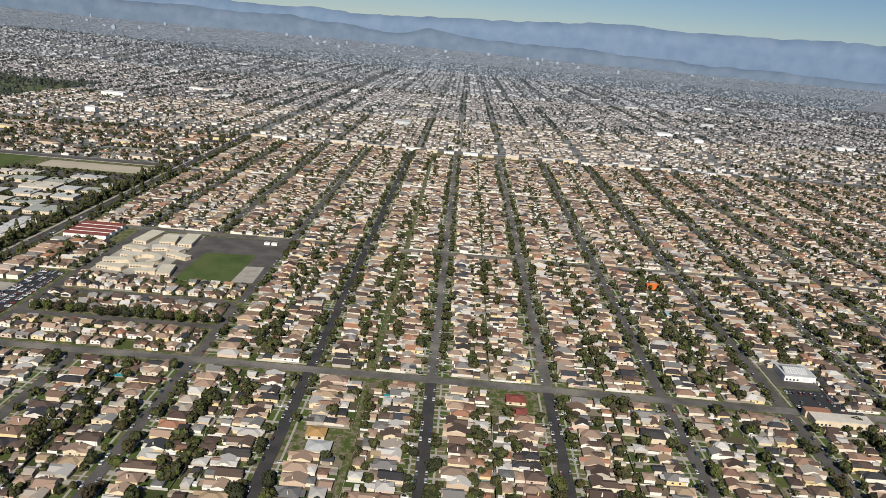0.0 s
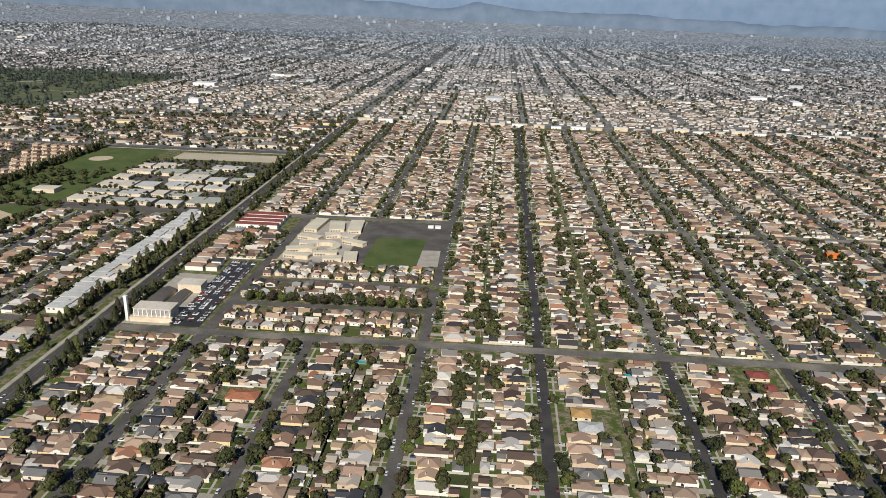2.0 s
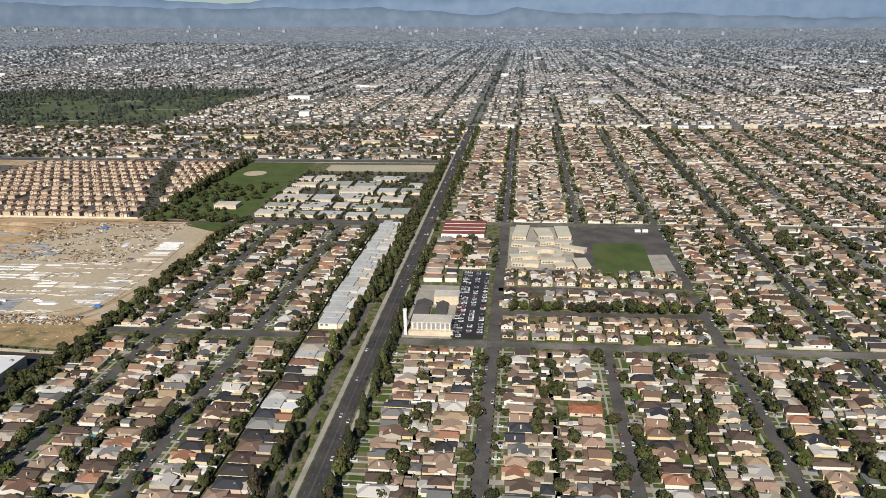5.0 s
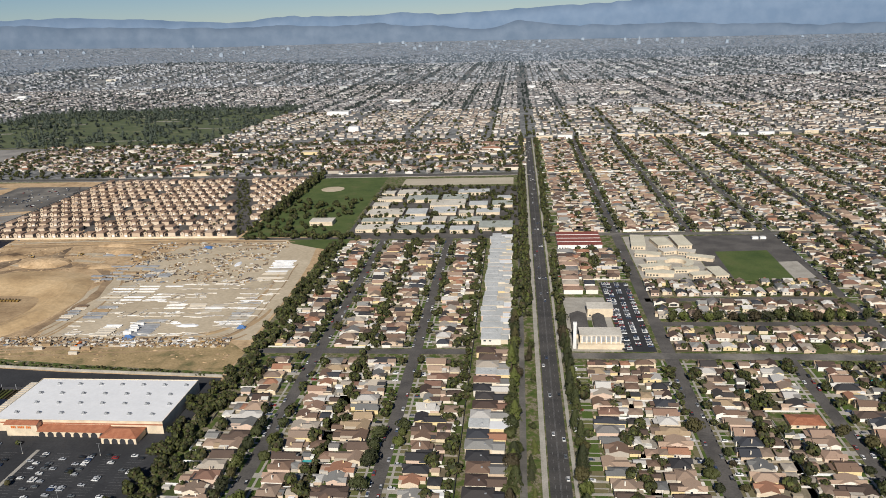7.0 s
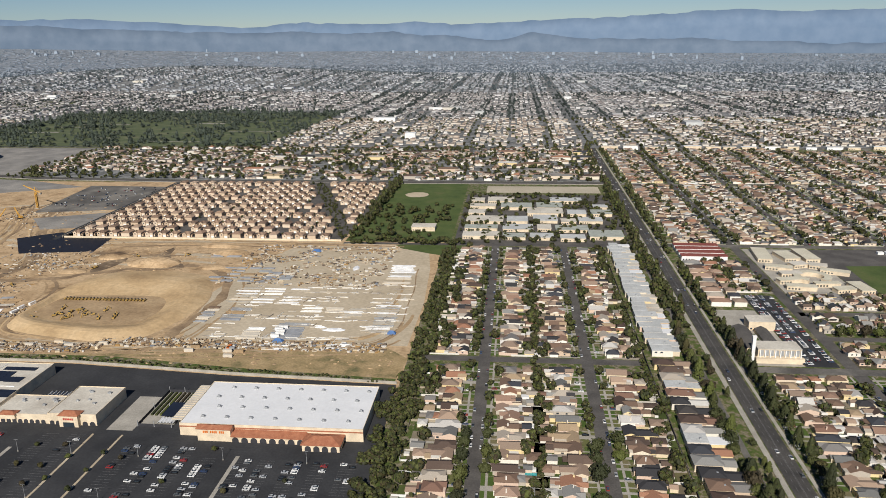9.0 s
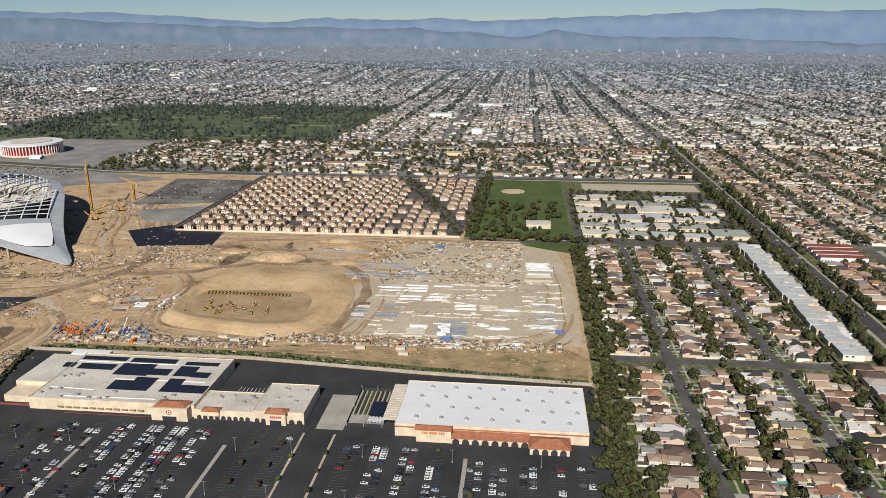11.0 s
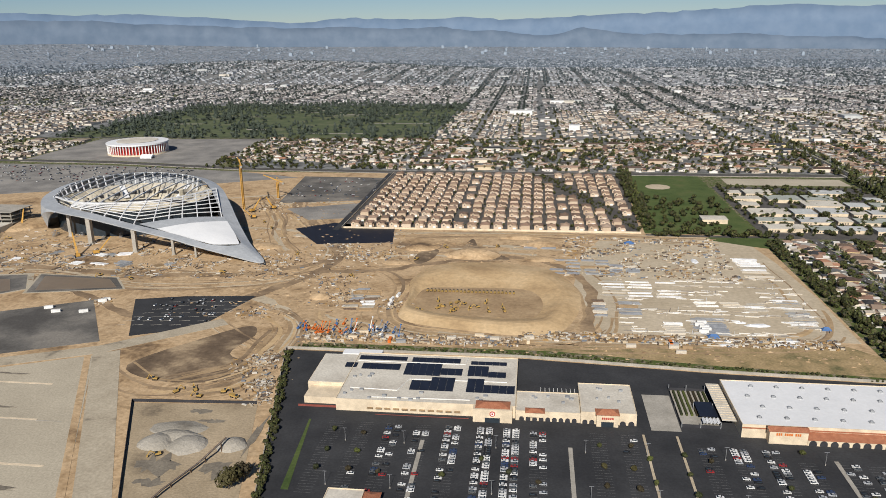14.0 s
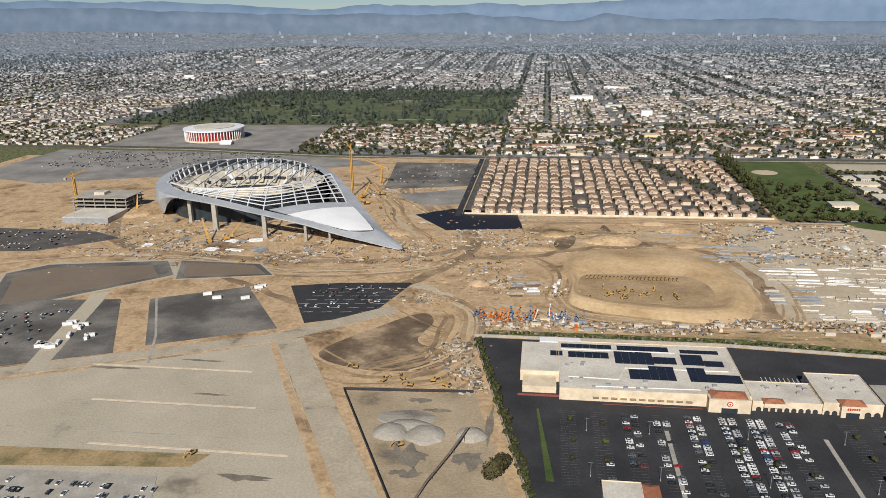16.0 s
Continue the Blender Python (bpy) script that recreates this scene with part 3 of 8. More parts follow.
road([(-2600, 1385), (-2050, 1385), (-1850, 1372), (-1560, 1318), (-1270, 1300), (-480, 1300)], 20, 0.16, "asphalt", "grey asphalt boulevard in front of the parking lots")
ribbon("boulevard_kerb", [(-2050, 1371), (-1852, 1359), (-1562, 1305), (-1272, 1287.5), (-490, 1287.5)], 2.2, 0.5, M["concrete"], "pale low kerb wall along the boulevard", "kerb")
road([(-1000, 1310), (-1000, 1750)], 14, 0.14)
for x, a, b in ((-930, 1310, 1750), (-850, 1310, 1750), (-760, 1310, 1750), (-670, 1310, 1750), (-590, 1310, 1750)):
    road([(x, a), (x, b)], 9, 0.12)
# pavements on both sides of each street, broken at the cross streets
walks = 0
for x in WEST + EAST[:9]:
    cuts = [-100] + ([564, 900] if x in WEST else [558, 912, 1292])
    for a, b in zip(cuts, cuts[1:]):
        if (x in (-299, -204) and a == 558) or (x == -391 and a == 558):
            continue
        for s in (-1, 1):
            walks += 1
            slab("pavement_%d" % walks, rect(x + s * 8.4 - 0.8, x + s * 8.4 + 0.8, a + 8, b - 8), 0.13, M["concrete"], "pale concrete pavement beside a grass verge", "pavement")
for s, w in ((-1, 3.6), (1, 2.4)):
    slab("pavement_avenue_%d" % (2 if s > 0 else 1), rect(CREN + s * 9.2 - w / 2, CREN + s * 9.2 + w / 2, -200, 1690), 0.24, M["concrete"], "pale concrete pavement along the avenue", "pavement")
marks = Soup()
for y in range(340, 1600, 9):
    for dx in (-3.3, 3.3):
        marks.add(*box_vf(CREN + dx - 0.09, CREN + dx + 0.09, y, y + 3, 0.1, 0.20), 0)
for dx in (-0.3, 0.3):
    marks.add(*box_vf(CREN + dx - 0.06, CREN + dx + 0.06, 300, 1680, 0.1, 0.20), 1)
marks.build("lane_markings", [M["stall"], M["stall"]], "worn pale painted lane lines on the avenue", "road marking")

# ---- trees ----
def crown_vf(seed, r, h, lobes, leaves, size):
    """A domed crown of many small bent leaf clumps round a few lobes, uneven and open between them."""
    q = random.Random(seed)
    v, f = [], []
    cs = [(0, 0, h * 0.55, r * 0.74)] + [(q.uniform(-1, 1) * r * 0.5, q.uniform(-1, 1) * r * 0.5, h * q.uniform(0.44, 0.68), r * q.uniform(0.42, 0.6)) for _ in range(lobes - 1)]
    weights = [c[3] ** 2 for c in cs]
    for _ in range(leaves):
        cx, cy, cz, cr = q.choices(cs, weights)[0]
        d = Vector((q.gauss(0, 1), q.gauss(0, 1), q.gauss(0.25, 1))).normalized()
        c = Vector((cx, cy, cz)) + d * cr * q.uniform(0.82, 1.04)
        n = (d + Vector((q.uniform(-1, 1), q.uniform(-1, 1), q.uniform(-0.6, 1))) * 0.4).normalized()
        a = n.orthogonal().normalized()
        a.rotate(Matrix.Rotation(q.uniform(0, 6.28), 3, n))
        b = n.cross(a)
        s = size * q.uniform(0.6, 1.3)
        o = len(v)
        v += [tuple(c + a * s - n * s * 0.3), tuple(c + b * s * q.uniform(0.6, 1)), tuple(c - a * s - n * s * 0.3), tuple(c - b * s * q.uniform(0.6, 1))]
        f += [(o, o + 1, o + 3), (o + 1, o + 2, o + 3)]
    return v, f


def trunk_vf(seed, h, r):
    q = random.Random(seed)
    pieces = [cyl_vf(0, 0, -0.2, h * 0.5, r, r * 0.6, 7)]
    for _ in range(4):
        an, up = q.uniform(0, 6.28), q.uniform(0.6, 0.85)
        pieces.append(beam_vf((0, 0, h * 0.42), (math.cos(an) * h * 0.22, math.sin(an) * h * 0.22, h * up), r * 0.5))
    return join_vf(*pieces)


def conifer_vf(seed, r, h, leaves, size):
    q = random.Random(seed)
    v, f = [], []
    for _ in range(leaves):
        t = q.random() ** 0.8
        an = q.uniform(0, 6.28)
        rr = r * (1 - t) ** 0.55 * q.uniform(0.6, 1.1) + 0.2
        c = Vector((rr * math.cos(an), rr * math.sin(an), h * (0.12 + 0.88 * t)))
        n = Vector((math.cos(an), math.sin(an), q.uniform(0, 0.9))).normalized()
        a = n.orthogonal().normalized()
        b = n.cross(a)
        s = size * q.uniform(0.6, 1.2)
        o = len(v)
        v += [tuple(c + a * s), tuple(c + b * s * 0.9), tuple(c - a * s), tuple(c - b * s), tuple(c + n * s * 0.4)]
        f += [(o, o + 1, o + 4), (o + 1, o + 2, o + 4), (o + 2, o + 3, o + 4), (o + 3, o, o + 4)]
    return v, f


TREES = []
for i in range(6):
    h, r = (7.5, 4.2) if i < 4 else (10.5, 5.4)
    tr = thing("tree", "broad dark green street tree with a dense uneven crown", "tree", trunk_vf(i, h, 0.28), M["bark"], "street trees")
    part("crown", crown_vf(40 + i, r * 1.0, h, 6 + i, 460, 0.70), M["leaf"], tr)
    TREES.append(tr)
CONIFERS = []
for i in range(3):
    tr = thing("tree", "tall narrow dark green conifer beside the avenue", "tree", cyl_vf(0, 0, -0.2, 12, 0.35, 0.1, 7), M["bark"], "avenue conifers")
    part("crown", conifer_vf(70 + i, 3.6, 14.0, 330, 0.72), M["leaf"], tr)
    CONIFERS.append(tr)
T_MID = [(*(lambda a: (a[0], a[1], [0] * len(a[1])))(crown_vf(20 + i, 3.8, 6.6, 5, 92, 1.12)),) for i in range(4)]
T_CON = [(*(lambda a: (a[0], a[1], [0] * len(a[1])))(conifer_vf(30 + i, 3.2, 14, 44, 1.6)),) for i in range(2)]
T_LOW = [(*(lambda a: (a[0], a[1], [0] * len(a[1])))(crown_vf(20 + i, 3.9, 6.6, 4, 34, 1.75)),) for i in range(4)]
T_FAR = [(*(lambda a: (a[0], a[1], [0] * len(a[1])))(crown_vf(60 + i, 4.2, 7, 3, 10, 2.9)),) for i in range(4)]
used_tree = set()


def tree(proto, x, y, s=1.0, z=0.0):
    """One separate tree; the first call moves the prototype itself."""
    m = pose(x, y, z, 0, 0, rng.uniform(0, 360)) @ Matrix.Diagonal((s * rng.uniform(0.85, 1.15), s * rng.uniform(0.85, 1.15), s * rng.uniform(0.85, 1.2), 1))
    ob = proto
    if proto.name in used_tree:
        ob = copy_thing(proto, Matrix())
    used_tree.add(proto.name)
    ob.matrix_basis = m
    return ob


def wood(name, pts, tpls, lo, hi, label, z=None, mat="leaf_i"):
    """A stand of trees too many to count, from places."""
    sp = Soup()
    pts = np.asarray(pts, float)
    zz = np.zeros(len(pts)) if z is None else z
    pick = nrng.integers(0, len(tpls), len(pts))
    for k, t in enumerate(tpls):
        sel = pick == k
        n = int(sel.sum())
        if n:
            s = nrng.uniform(lo, hi, n)
            sc = np.stack([s, s, s * nrng.uniform(0.8, 1.2, n)], -1)
            sp.scatter(t, np.column_stack([pts[sel], zz[sel]]), nrng.uniform(0, 6.28, n), sc)
    return sp.build(name, [M[mat]], label, "trees")


# ---- houses ----
def gable_wall_vf(x0, x1, y0, y1, z, rise, along_x):
    """The wall that closes a gable below the roof."""
    z, top = z - 0.12, z + rise - 0.3
    if along_x:
        c = (y0 + y1) / 2
        v = [(x0, y0, z), (x0, y1, z), (x0, c, top), (x1, y0, z), (x1, y1, z), (x1, c, top)]
    else:
        c = (x0 + x1) / 2
        v = [(x1, y0, z), (x0, y0, z), (c, y0, top), (x1, y1, z), (x0, y1, z), (c, y1, top)]
    return v, [(0, 2, 1), (3, 4, 5), (0, 3, 5, 2), (1, 2, 5, 4)]


def house_pieces(i, w=None, d=None):
    """Wall, roof and openings of a one-storey house whose front looks along +x; w is its width along y."""
    q = random.Random(100 + i)
    w, d, h = w or q.uniform(9.4, 11.0), d or q.uniform(12.5, 17), q.uniform(2.9, 3.3)
    x0, x1, y0, y1 = -d / 2, d / 2, -w / 2, w / 2
    walls, roofs = [box_vf(x0, x1, y0, y1, -0.2, h)], []
    kind = i % 5
    rise = q.uniform(1.4, 2.1)

    def gable(ax0, ax1, ay0, ay1, z, rs, along, eave=0.5):
        roofs.append(gable_vf(ax0, ax1, ay0, ay1, z, rs, along, eave))
        walls.append(gable_wall_vf(ax0 + 0.05, ax1 - 0.05, ay0 + 0.05, ay1 - 0.05, z, rs, along))

    if kind == 0:
        gable(x0, x1, y0, y1, h, rise, True)
    elif kind == 1:
        roofs.append(hip_vf(x0, x1, y0, y1, h, rise))
    elif kind == 2:
        gable(x0, x1 - 3, y0, y1, h, rise, False)
        gable(x1 - 6, x1, y0, y0 + w * 0.5, h + 0.05, rise * 0.75, True)
    elif kind == 3:
        roofs.append(hip_vf(x0, x1 - 2, y0, y1, h, rise))
        gable(x1 - 6, x1, y1 - w * 0.55, y1, h + 0.05, rise * 0.7, True)
    else:
        gable(x1 - 8, x1, y0, y1, h, rise, False)
        gable(x0, x1 - 5, y0 + w * 0.3, y1, h - 0.05, rise * 0.8, True)
        roofs.append(box_vf(x0 + 0.3, x1 - 8, y0 - 0.2, y0 + w * 0.3, h - 0.25, h - 0.08))
    if i % 2 == 0:
        side = -1 if i % 4 else 1
        ya, yb = (y0, y0 + w * 0.45) if side < 0 else (y1 - w * 0.45, y1)
        walls.append(box_vf(x0 - 4.5, x0 + 0.2, ya, yb, -0.2, h - 0.2))
        gable(x0 - 4.5, x0 + 2.5, ya, yb, h - 0.15, rise * 0.6, True, 0.35)
    else:
        roofs.append(box_vf(x0 - 3.6, x0 - 0.1, y0 + w * 0.2, y1 - w * 0.15, h - 0.6, h - 0.45))
    if kind in (0, 1):
        gable(x1 - 5, x1 + 1.2, y0, y0 + w * 0.48, h + 0.04, rise * 0.72, True, 0.4)
        walls.append(box_vf(x1 - 0.2, x1 + 1.1, y0, y0 + w * 0.48, -0.2, h))
    wins = []
    for yy, ww in ((y0 + w * 0.24, 1.9), (y1 - w * 0.22, 1.6)):
        wins.append(box_vf(x1 - 0.05, x1 + 0.07, yy - ww / 2, yy + ww / 2, 0.95, 2.2))
    wins.append(box_vf(x0 + d * 0.25, x0 + d * 0.25 + 1.6, y0 - 0.06, y0 + 0.05, 1.0, 2.2))
    wins.append(box_vf(x0 + d * 0.62, x0 + d * 0.62 + 1.3, y0 - 0.06, y0 + 0.05, 1.0, 2.2))
    door = box_vf(x1 - 0.05, x1 + 0.08, -0.5, 0.5, 0.0, 2.1)
    chim = box_vf(x0 + d * 0.5 - 0.4, x0 + d * 0.5 + 0.4, y1 - 2.2, y1 - 1.4, h, h + rise + 0.9)
    return join_vf(*walls), join_vf(*roofs), wins, door, chim, (w, d)


NKIND = 10
HOUSES, T_HOUSE = [], []
for i in range(NKIND):
    wl_, rf, wins, door, chim, size = house_pieces(i)
    hs = thing("house", "one-storey stucco bungalow with a shingled pitched roof", "house", wl_, M["wall"], "bungalows along the streets")
    part("roof", rf, M["roof"], hs)
    for wv in wins[1:3]:
        part("window", wv, M["glass"], hs)
    part("front_door", door, M["wood"], hs)
    if i % 2:
        part("chimney", chim, M["wall"], [o for o in hs.children if o.name.startswith("roof")][0])
    HOUSES.append(hs)
    v, f = join_vf(wl_, rf, *[(wv[0], [wv[1][2], wv[1][3]]) for wv in wins[:4]])
    nw, nr = len(wl_[1]), len(rf[1])
    T_HOUSE.append((v, f, [0] * nw + [1] * nr + [2] * (len(f) - nw - nr)))
# rear garage or back house
gw, gr = box_vf(-3, 3, -3.2, 3.2, -0.2, 2.6), gable_vf(-3, 3, -3.2, 3.2, 2.6, 1.0, True, 0.3)
T_BACK = [(*join_vf(gw, gr), [0] * len(gw[1]) + [1] * len(gr[1]))]
gw, gr = box_vf(-3.5, 3.5, -4.2, 4.2, -0.2, 2.8), hip_vf(-3.5, 3.5, -4.2, 4.2, 2.8, 1.1, 0.4)
T_BACK.append((*join_vf(gw, gr), [0] * len(gw[1]) + [1] * len(gr[1])))

NO_BUILD = [(-470, -392, 553, 735), (-470, -405, 840, 912), (-386, -208, 555, 912), (294, 350, 530, 646), (-60, 150, 1640, 1690)] + [(x - 11, x + 11, y - 9, y + 9) for x, y in ((-323, 455), (62, 533), (62, 512), (-82, 459), (-77, 441), (161, 492), (245, 756))]


def free(x, y):
    return not any(a <= x <= b and c <= y <= d for a, b, c, d in NO_BUILD)


lots = []  # x, y, facing (+1 east), street, half road
for x in WEST:
    for s in (-1, 1):
        for a, b in ((300, 564), (564, 900)):
            y = a + 13
            while y < b - 12:
                lots.append((x, y, s, 4.7))
                y += 12.6
for x in [CREN + 10] + EAST:
    for s in (-1, 1):
        if x == CREN + 10 and s < 0:
            continue
        for a, b in ((300, 558), (558, 912), (912, 1292), (1292, 1690)):
            y = a + 14
            while y < b - 13:
                lots.append((x, y, s, 4.6))
                y += 12.5
fences = Soup()
near_places, mid_places, backs, drives, lawns, yards, street_trees, yard_trees, kerb_cars = [], [], [], Soup(), Soup(), Soup(), [], [], []
for x, y, s, half in lots:
    back = 40 if x > -552 else 36
    set_ = rng.uniform(12.0, 14.5) if x != CREN + 10 else 17
    ki = rng.randrange(NKIND)
    d = 15
    hx = x + s * (set_ + d / 2)
    if not free(hx, y) or (not free(x + s * 40, y) and -480 < x < -180):
        continue
    if x in WEST and s == 1 and x == -600 and hx > -560:
        continue
    ang = (0.0 if s < 0 else math.pi) + rng.uniform(-0.03, 0.03)
    hx += s * rng.uniform(-2.0, 3.5)
    side = rng.choice((-1, 1))
    hy = y - side * 0.8 + rng.uniform(-0.3, 0.3)
    if y < 468 and -760 < x < 240 and y > 318 and len(near_places) < 197:
        near_places.append((ki, hx, hy, ang))
    else:
        mid_places.append((ki, hx, hy, ang))
    reach = set_ + rng.choice((3, 16, 22, 24))
    drives.add(*box_vf(min(x + s * half, x + s * reach), max(x + s * half, x + s * reach), y + side * 5.0 - 1.2, y + side * 5.0 + 1.2, -0.2, 0.10), 0)
    if rng.random() < 0.7:
        drives.add(*box_vf(min(x + s * half, x + s * (set_ + 1)), max(x + s * half, x + s * (set_ + 1)), y - side * 0.6 - 0.5, y - side * 0.6 + 0.5, -0.2, 0.10), 0)
    ya_, yb_, cut = x + s * (set_ + 13), x + s * 48.4, rng.uniform(0.35, 0.75)
    yards.add(*box_vf(min(ya_, yb_), max(ya_, yb_), y - 6.2, y + 6.2, -0.2, 0.04), 0)
    if rng.random() < 0.5:
        yc_ = ya_ + (yb_ - ya_) * cut
        yards.add(*box_vf(min(ya_, yc_), max(ya_, yc_), y - 6.2 + 4 * rng.random(), y + 6.2, -0.2, 0.07), 0)
    xa, xb = x + s * 9.4, x + s * (set_ - 0.4)
    lawns.add(*box_vf(min(xa, xb), max(xa, xb), y - 6.1 if side > 0 else y - 3.2, y + 3.2 if side > 0 else y + 6.1, -0.2, 0.06), 0)
    lawns.add(*box_vf(min(x + s * 4.9, x + s * 7.4), max(x + s * 4.9, x + s * 7.4), y - 6.1, y + 6.1, -0.2, 0.06), 0)
    if rng.random() < 0.5:
        backs.append((rng.randrange(2), x + s * (back - 9 + rng.uniform(-1.5, 1.5)), y + rng.uniform(-2, 2), ang))
    if rng.random() < 0.9:
        backs.append((rng.randrange(2), x + s * (back + rng.uniform(-2.5, 2.5)), y + rng.uniform(-2, 2), ang))
    if rng.random() < 0.8:
        fa, fb = x + s * (set_ + 9), x + s * 47
        fences.add(*box_vf(min(fa, fb), max(fa, fb), y - 6.3, y - 6.15, -0.2, rng.uniform(1.2, 1.9)), 0)
    if rng.random() < 0.4:
        fences.add(*box_vf(x + s * 47.8 - 0.08, x + s * 47.8 + 0.08, y - 6.1, y + 6.1, -0.2, rng.uniform(1.4, 2.0)), 0)
    for _ in range(rng.choice((0, 1, 1, 2))):
        bx_, by_, bl_, bw_ = x + s * rng.uniform(29, 45), y + rng.uniform(-4.5, 4.5), rng.uniform(1.2, 3.0), rng.uniform(1.0, 2.2)
        fences.add(*box_vf(bx_ - bl_, bx_ + bl_, by_ - bw_, by_ + bw_, -0.1, rng.uniform(1.6, 2.6)), 0)
    if rng.random() < 0.56:
        street_trees.append((x + s * (6.8 + rng.uniform(0, 1.5)), y + rng.uniform(-4, 4)))
    leafy = 0.75 + 0.9 * noise.noise(Vector((x * 0.006, y * 0.006, 1)))
    for _ in range(3):
        if rng.random() < 0.62 * leafy:
            yard_trees.append((x + s * rng.uniform(31, 48), y + rng.uniform(-6, 6)))
    if rng.random() < 0.2:
        yard_trees.append((x + s * rng.uniform(10, 14), y + 5.5))
    if rng.random() < 0.55:
        kerb_cars.append((x + s * (half - 1.3), y + rng.uniform(-3, 3), math.pi / 2))
    if rng.random() < 0.35:
        kerb_cars.append((x + s * (half + rng.uniform(4, 7)), y + side * 4.6, 0.0))
first = set()
for ki, x, y, a in near_places:
    m = pose(x, y, 0, 0, 0, math.degrees(a)) @ Matrix.Diagonal((rng.uniform(0.8, 1.08), rng.uniform(0.82, 1.04), rng.uniform(0.92, 1.2), 1))
    ob = HOUSES[ki] if ki not in first else copy_thing(HOUSES[ki], Matrix())
    first.add(ki)
    ob.matrix_basis = m
# rows of houses between the near ones and the plain's end
for name, sel in (("houses_mid", lambda y: y < 930), ("houses_further", lambda y: y >= 930)):
    sp = Soup()
    for k in range(NKIND):
        ps = [(x, y, a) for kk, x, y, a in mid_places if kk == k and sel(y)]
        if ps:
            n = len(ps)
            sp.scatter(T_HOUSE[k], [(x, y, 0) for x, y, _ in ps], np.array([a for *_, a in ps]), np.stack([nrng.uniform(0.72, 1.1, n), nrng.uniform(0.78, 1.04, n), nrng.uniform(0.92, 1.25, n)], -1))
    sp.build("bungalow_rows", [M["wall_i"], M["roof_i"], M["glass"]], "close rows of one-storey stucco bungalows with brown and grey roofs", "houses")
sp = Soup()
for k in range(2):
    ps = [(x, y, a) for kk, x, y, a in backs if kk == k]
    n = len(ps)
    sp.scatter(T_BACK[k], [(x, y, 0) for x, y, _ in ps], np.array([a for *_, a in ps]), np.stack([nrng.uniform(0.8, 1.4, n), nrng.uniform(0.8, 1.2, n), nrng.uniform(0.9, 1.1, n)], -1))
sp.build("backyard_garages", [M["wall_i"], M["roof_i"]], "small garages and back houses behind the bungalows", "garages")
fences.build("garden_walls", [M["goods_i"]], "thin block walls and board fences between back gardens", "fences")
yards.build("back_yards", [M["back_yard"]], "back gardens of grass, dry soil and paving", "gardens")
drives.build("driveways", [M["concrete"]], "pale concrete driveways from street to house", "driveway")
lawns.build("front_lawns", [M["lawn"]], "green and dry front lawns and verges", "lawn")
# the nearest street trees are things of their own
near_t = sorted(street_trees, key=lambda p: p[1])
k = 0
rest = []
for x, y in near_t:
    if y > 320 and y < 620 and k < 130 and -760 < x < 300:
        tree(TREES[k % 6], x, y, rng.uniform(0.7, 1.3))
        k += 1
    elif y >= 320:
        rest.append((x, y))
wood("street_trees", [p for p in rest if p[1] < 1000], T_MID, 0.7, 1.35, "round dark green street trees lining the residential blocks")
wood("street_trees", [p for p in rest if p[1] >= 1000], T_LOW, 0.6, 1.2, "dark green street trees lining the residential blocks")
wood("yard_trees", [p for p in yard_trees if 320 < p[1] < 900], T_MID, 0.35, 1.6, "garden trees and shrubs behind the houses")
wood("yard_trees", [p for p in yard_trees if p[1] >= 900 and rng.random() < 0.72], T_LOW, 0.35, 1.2, "garden trees and shrubs behind the houses")

# ---- far city ----
def in_view(x, y):
    return (x > -1250 - 0.84 * y) & (x < 420 + 0.72 * y)


def far_block(x, y):
    """Places that are open ground: the cemetery, the arena's lot, the boulevard."""
    a = (x > -2250) & (x < -1255) & (y > 1640) & (y < 2650)
    b = (x > -2060) & (x < -1640) & (y > 1320) & (y < 1700)
    c = (x > -1275) & (y < 1705)
    d = (x > -1660) & (y < 1400)
    e = y < 1400
    return ~(a | b | c | d | e)


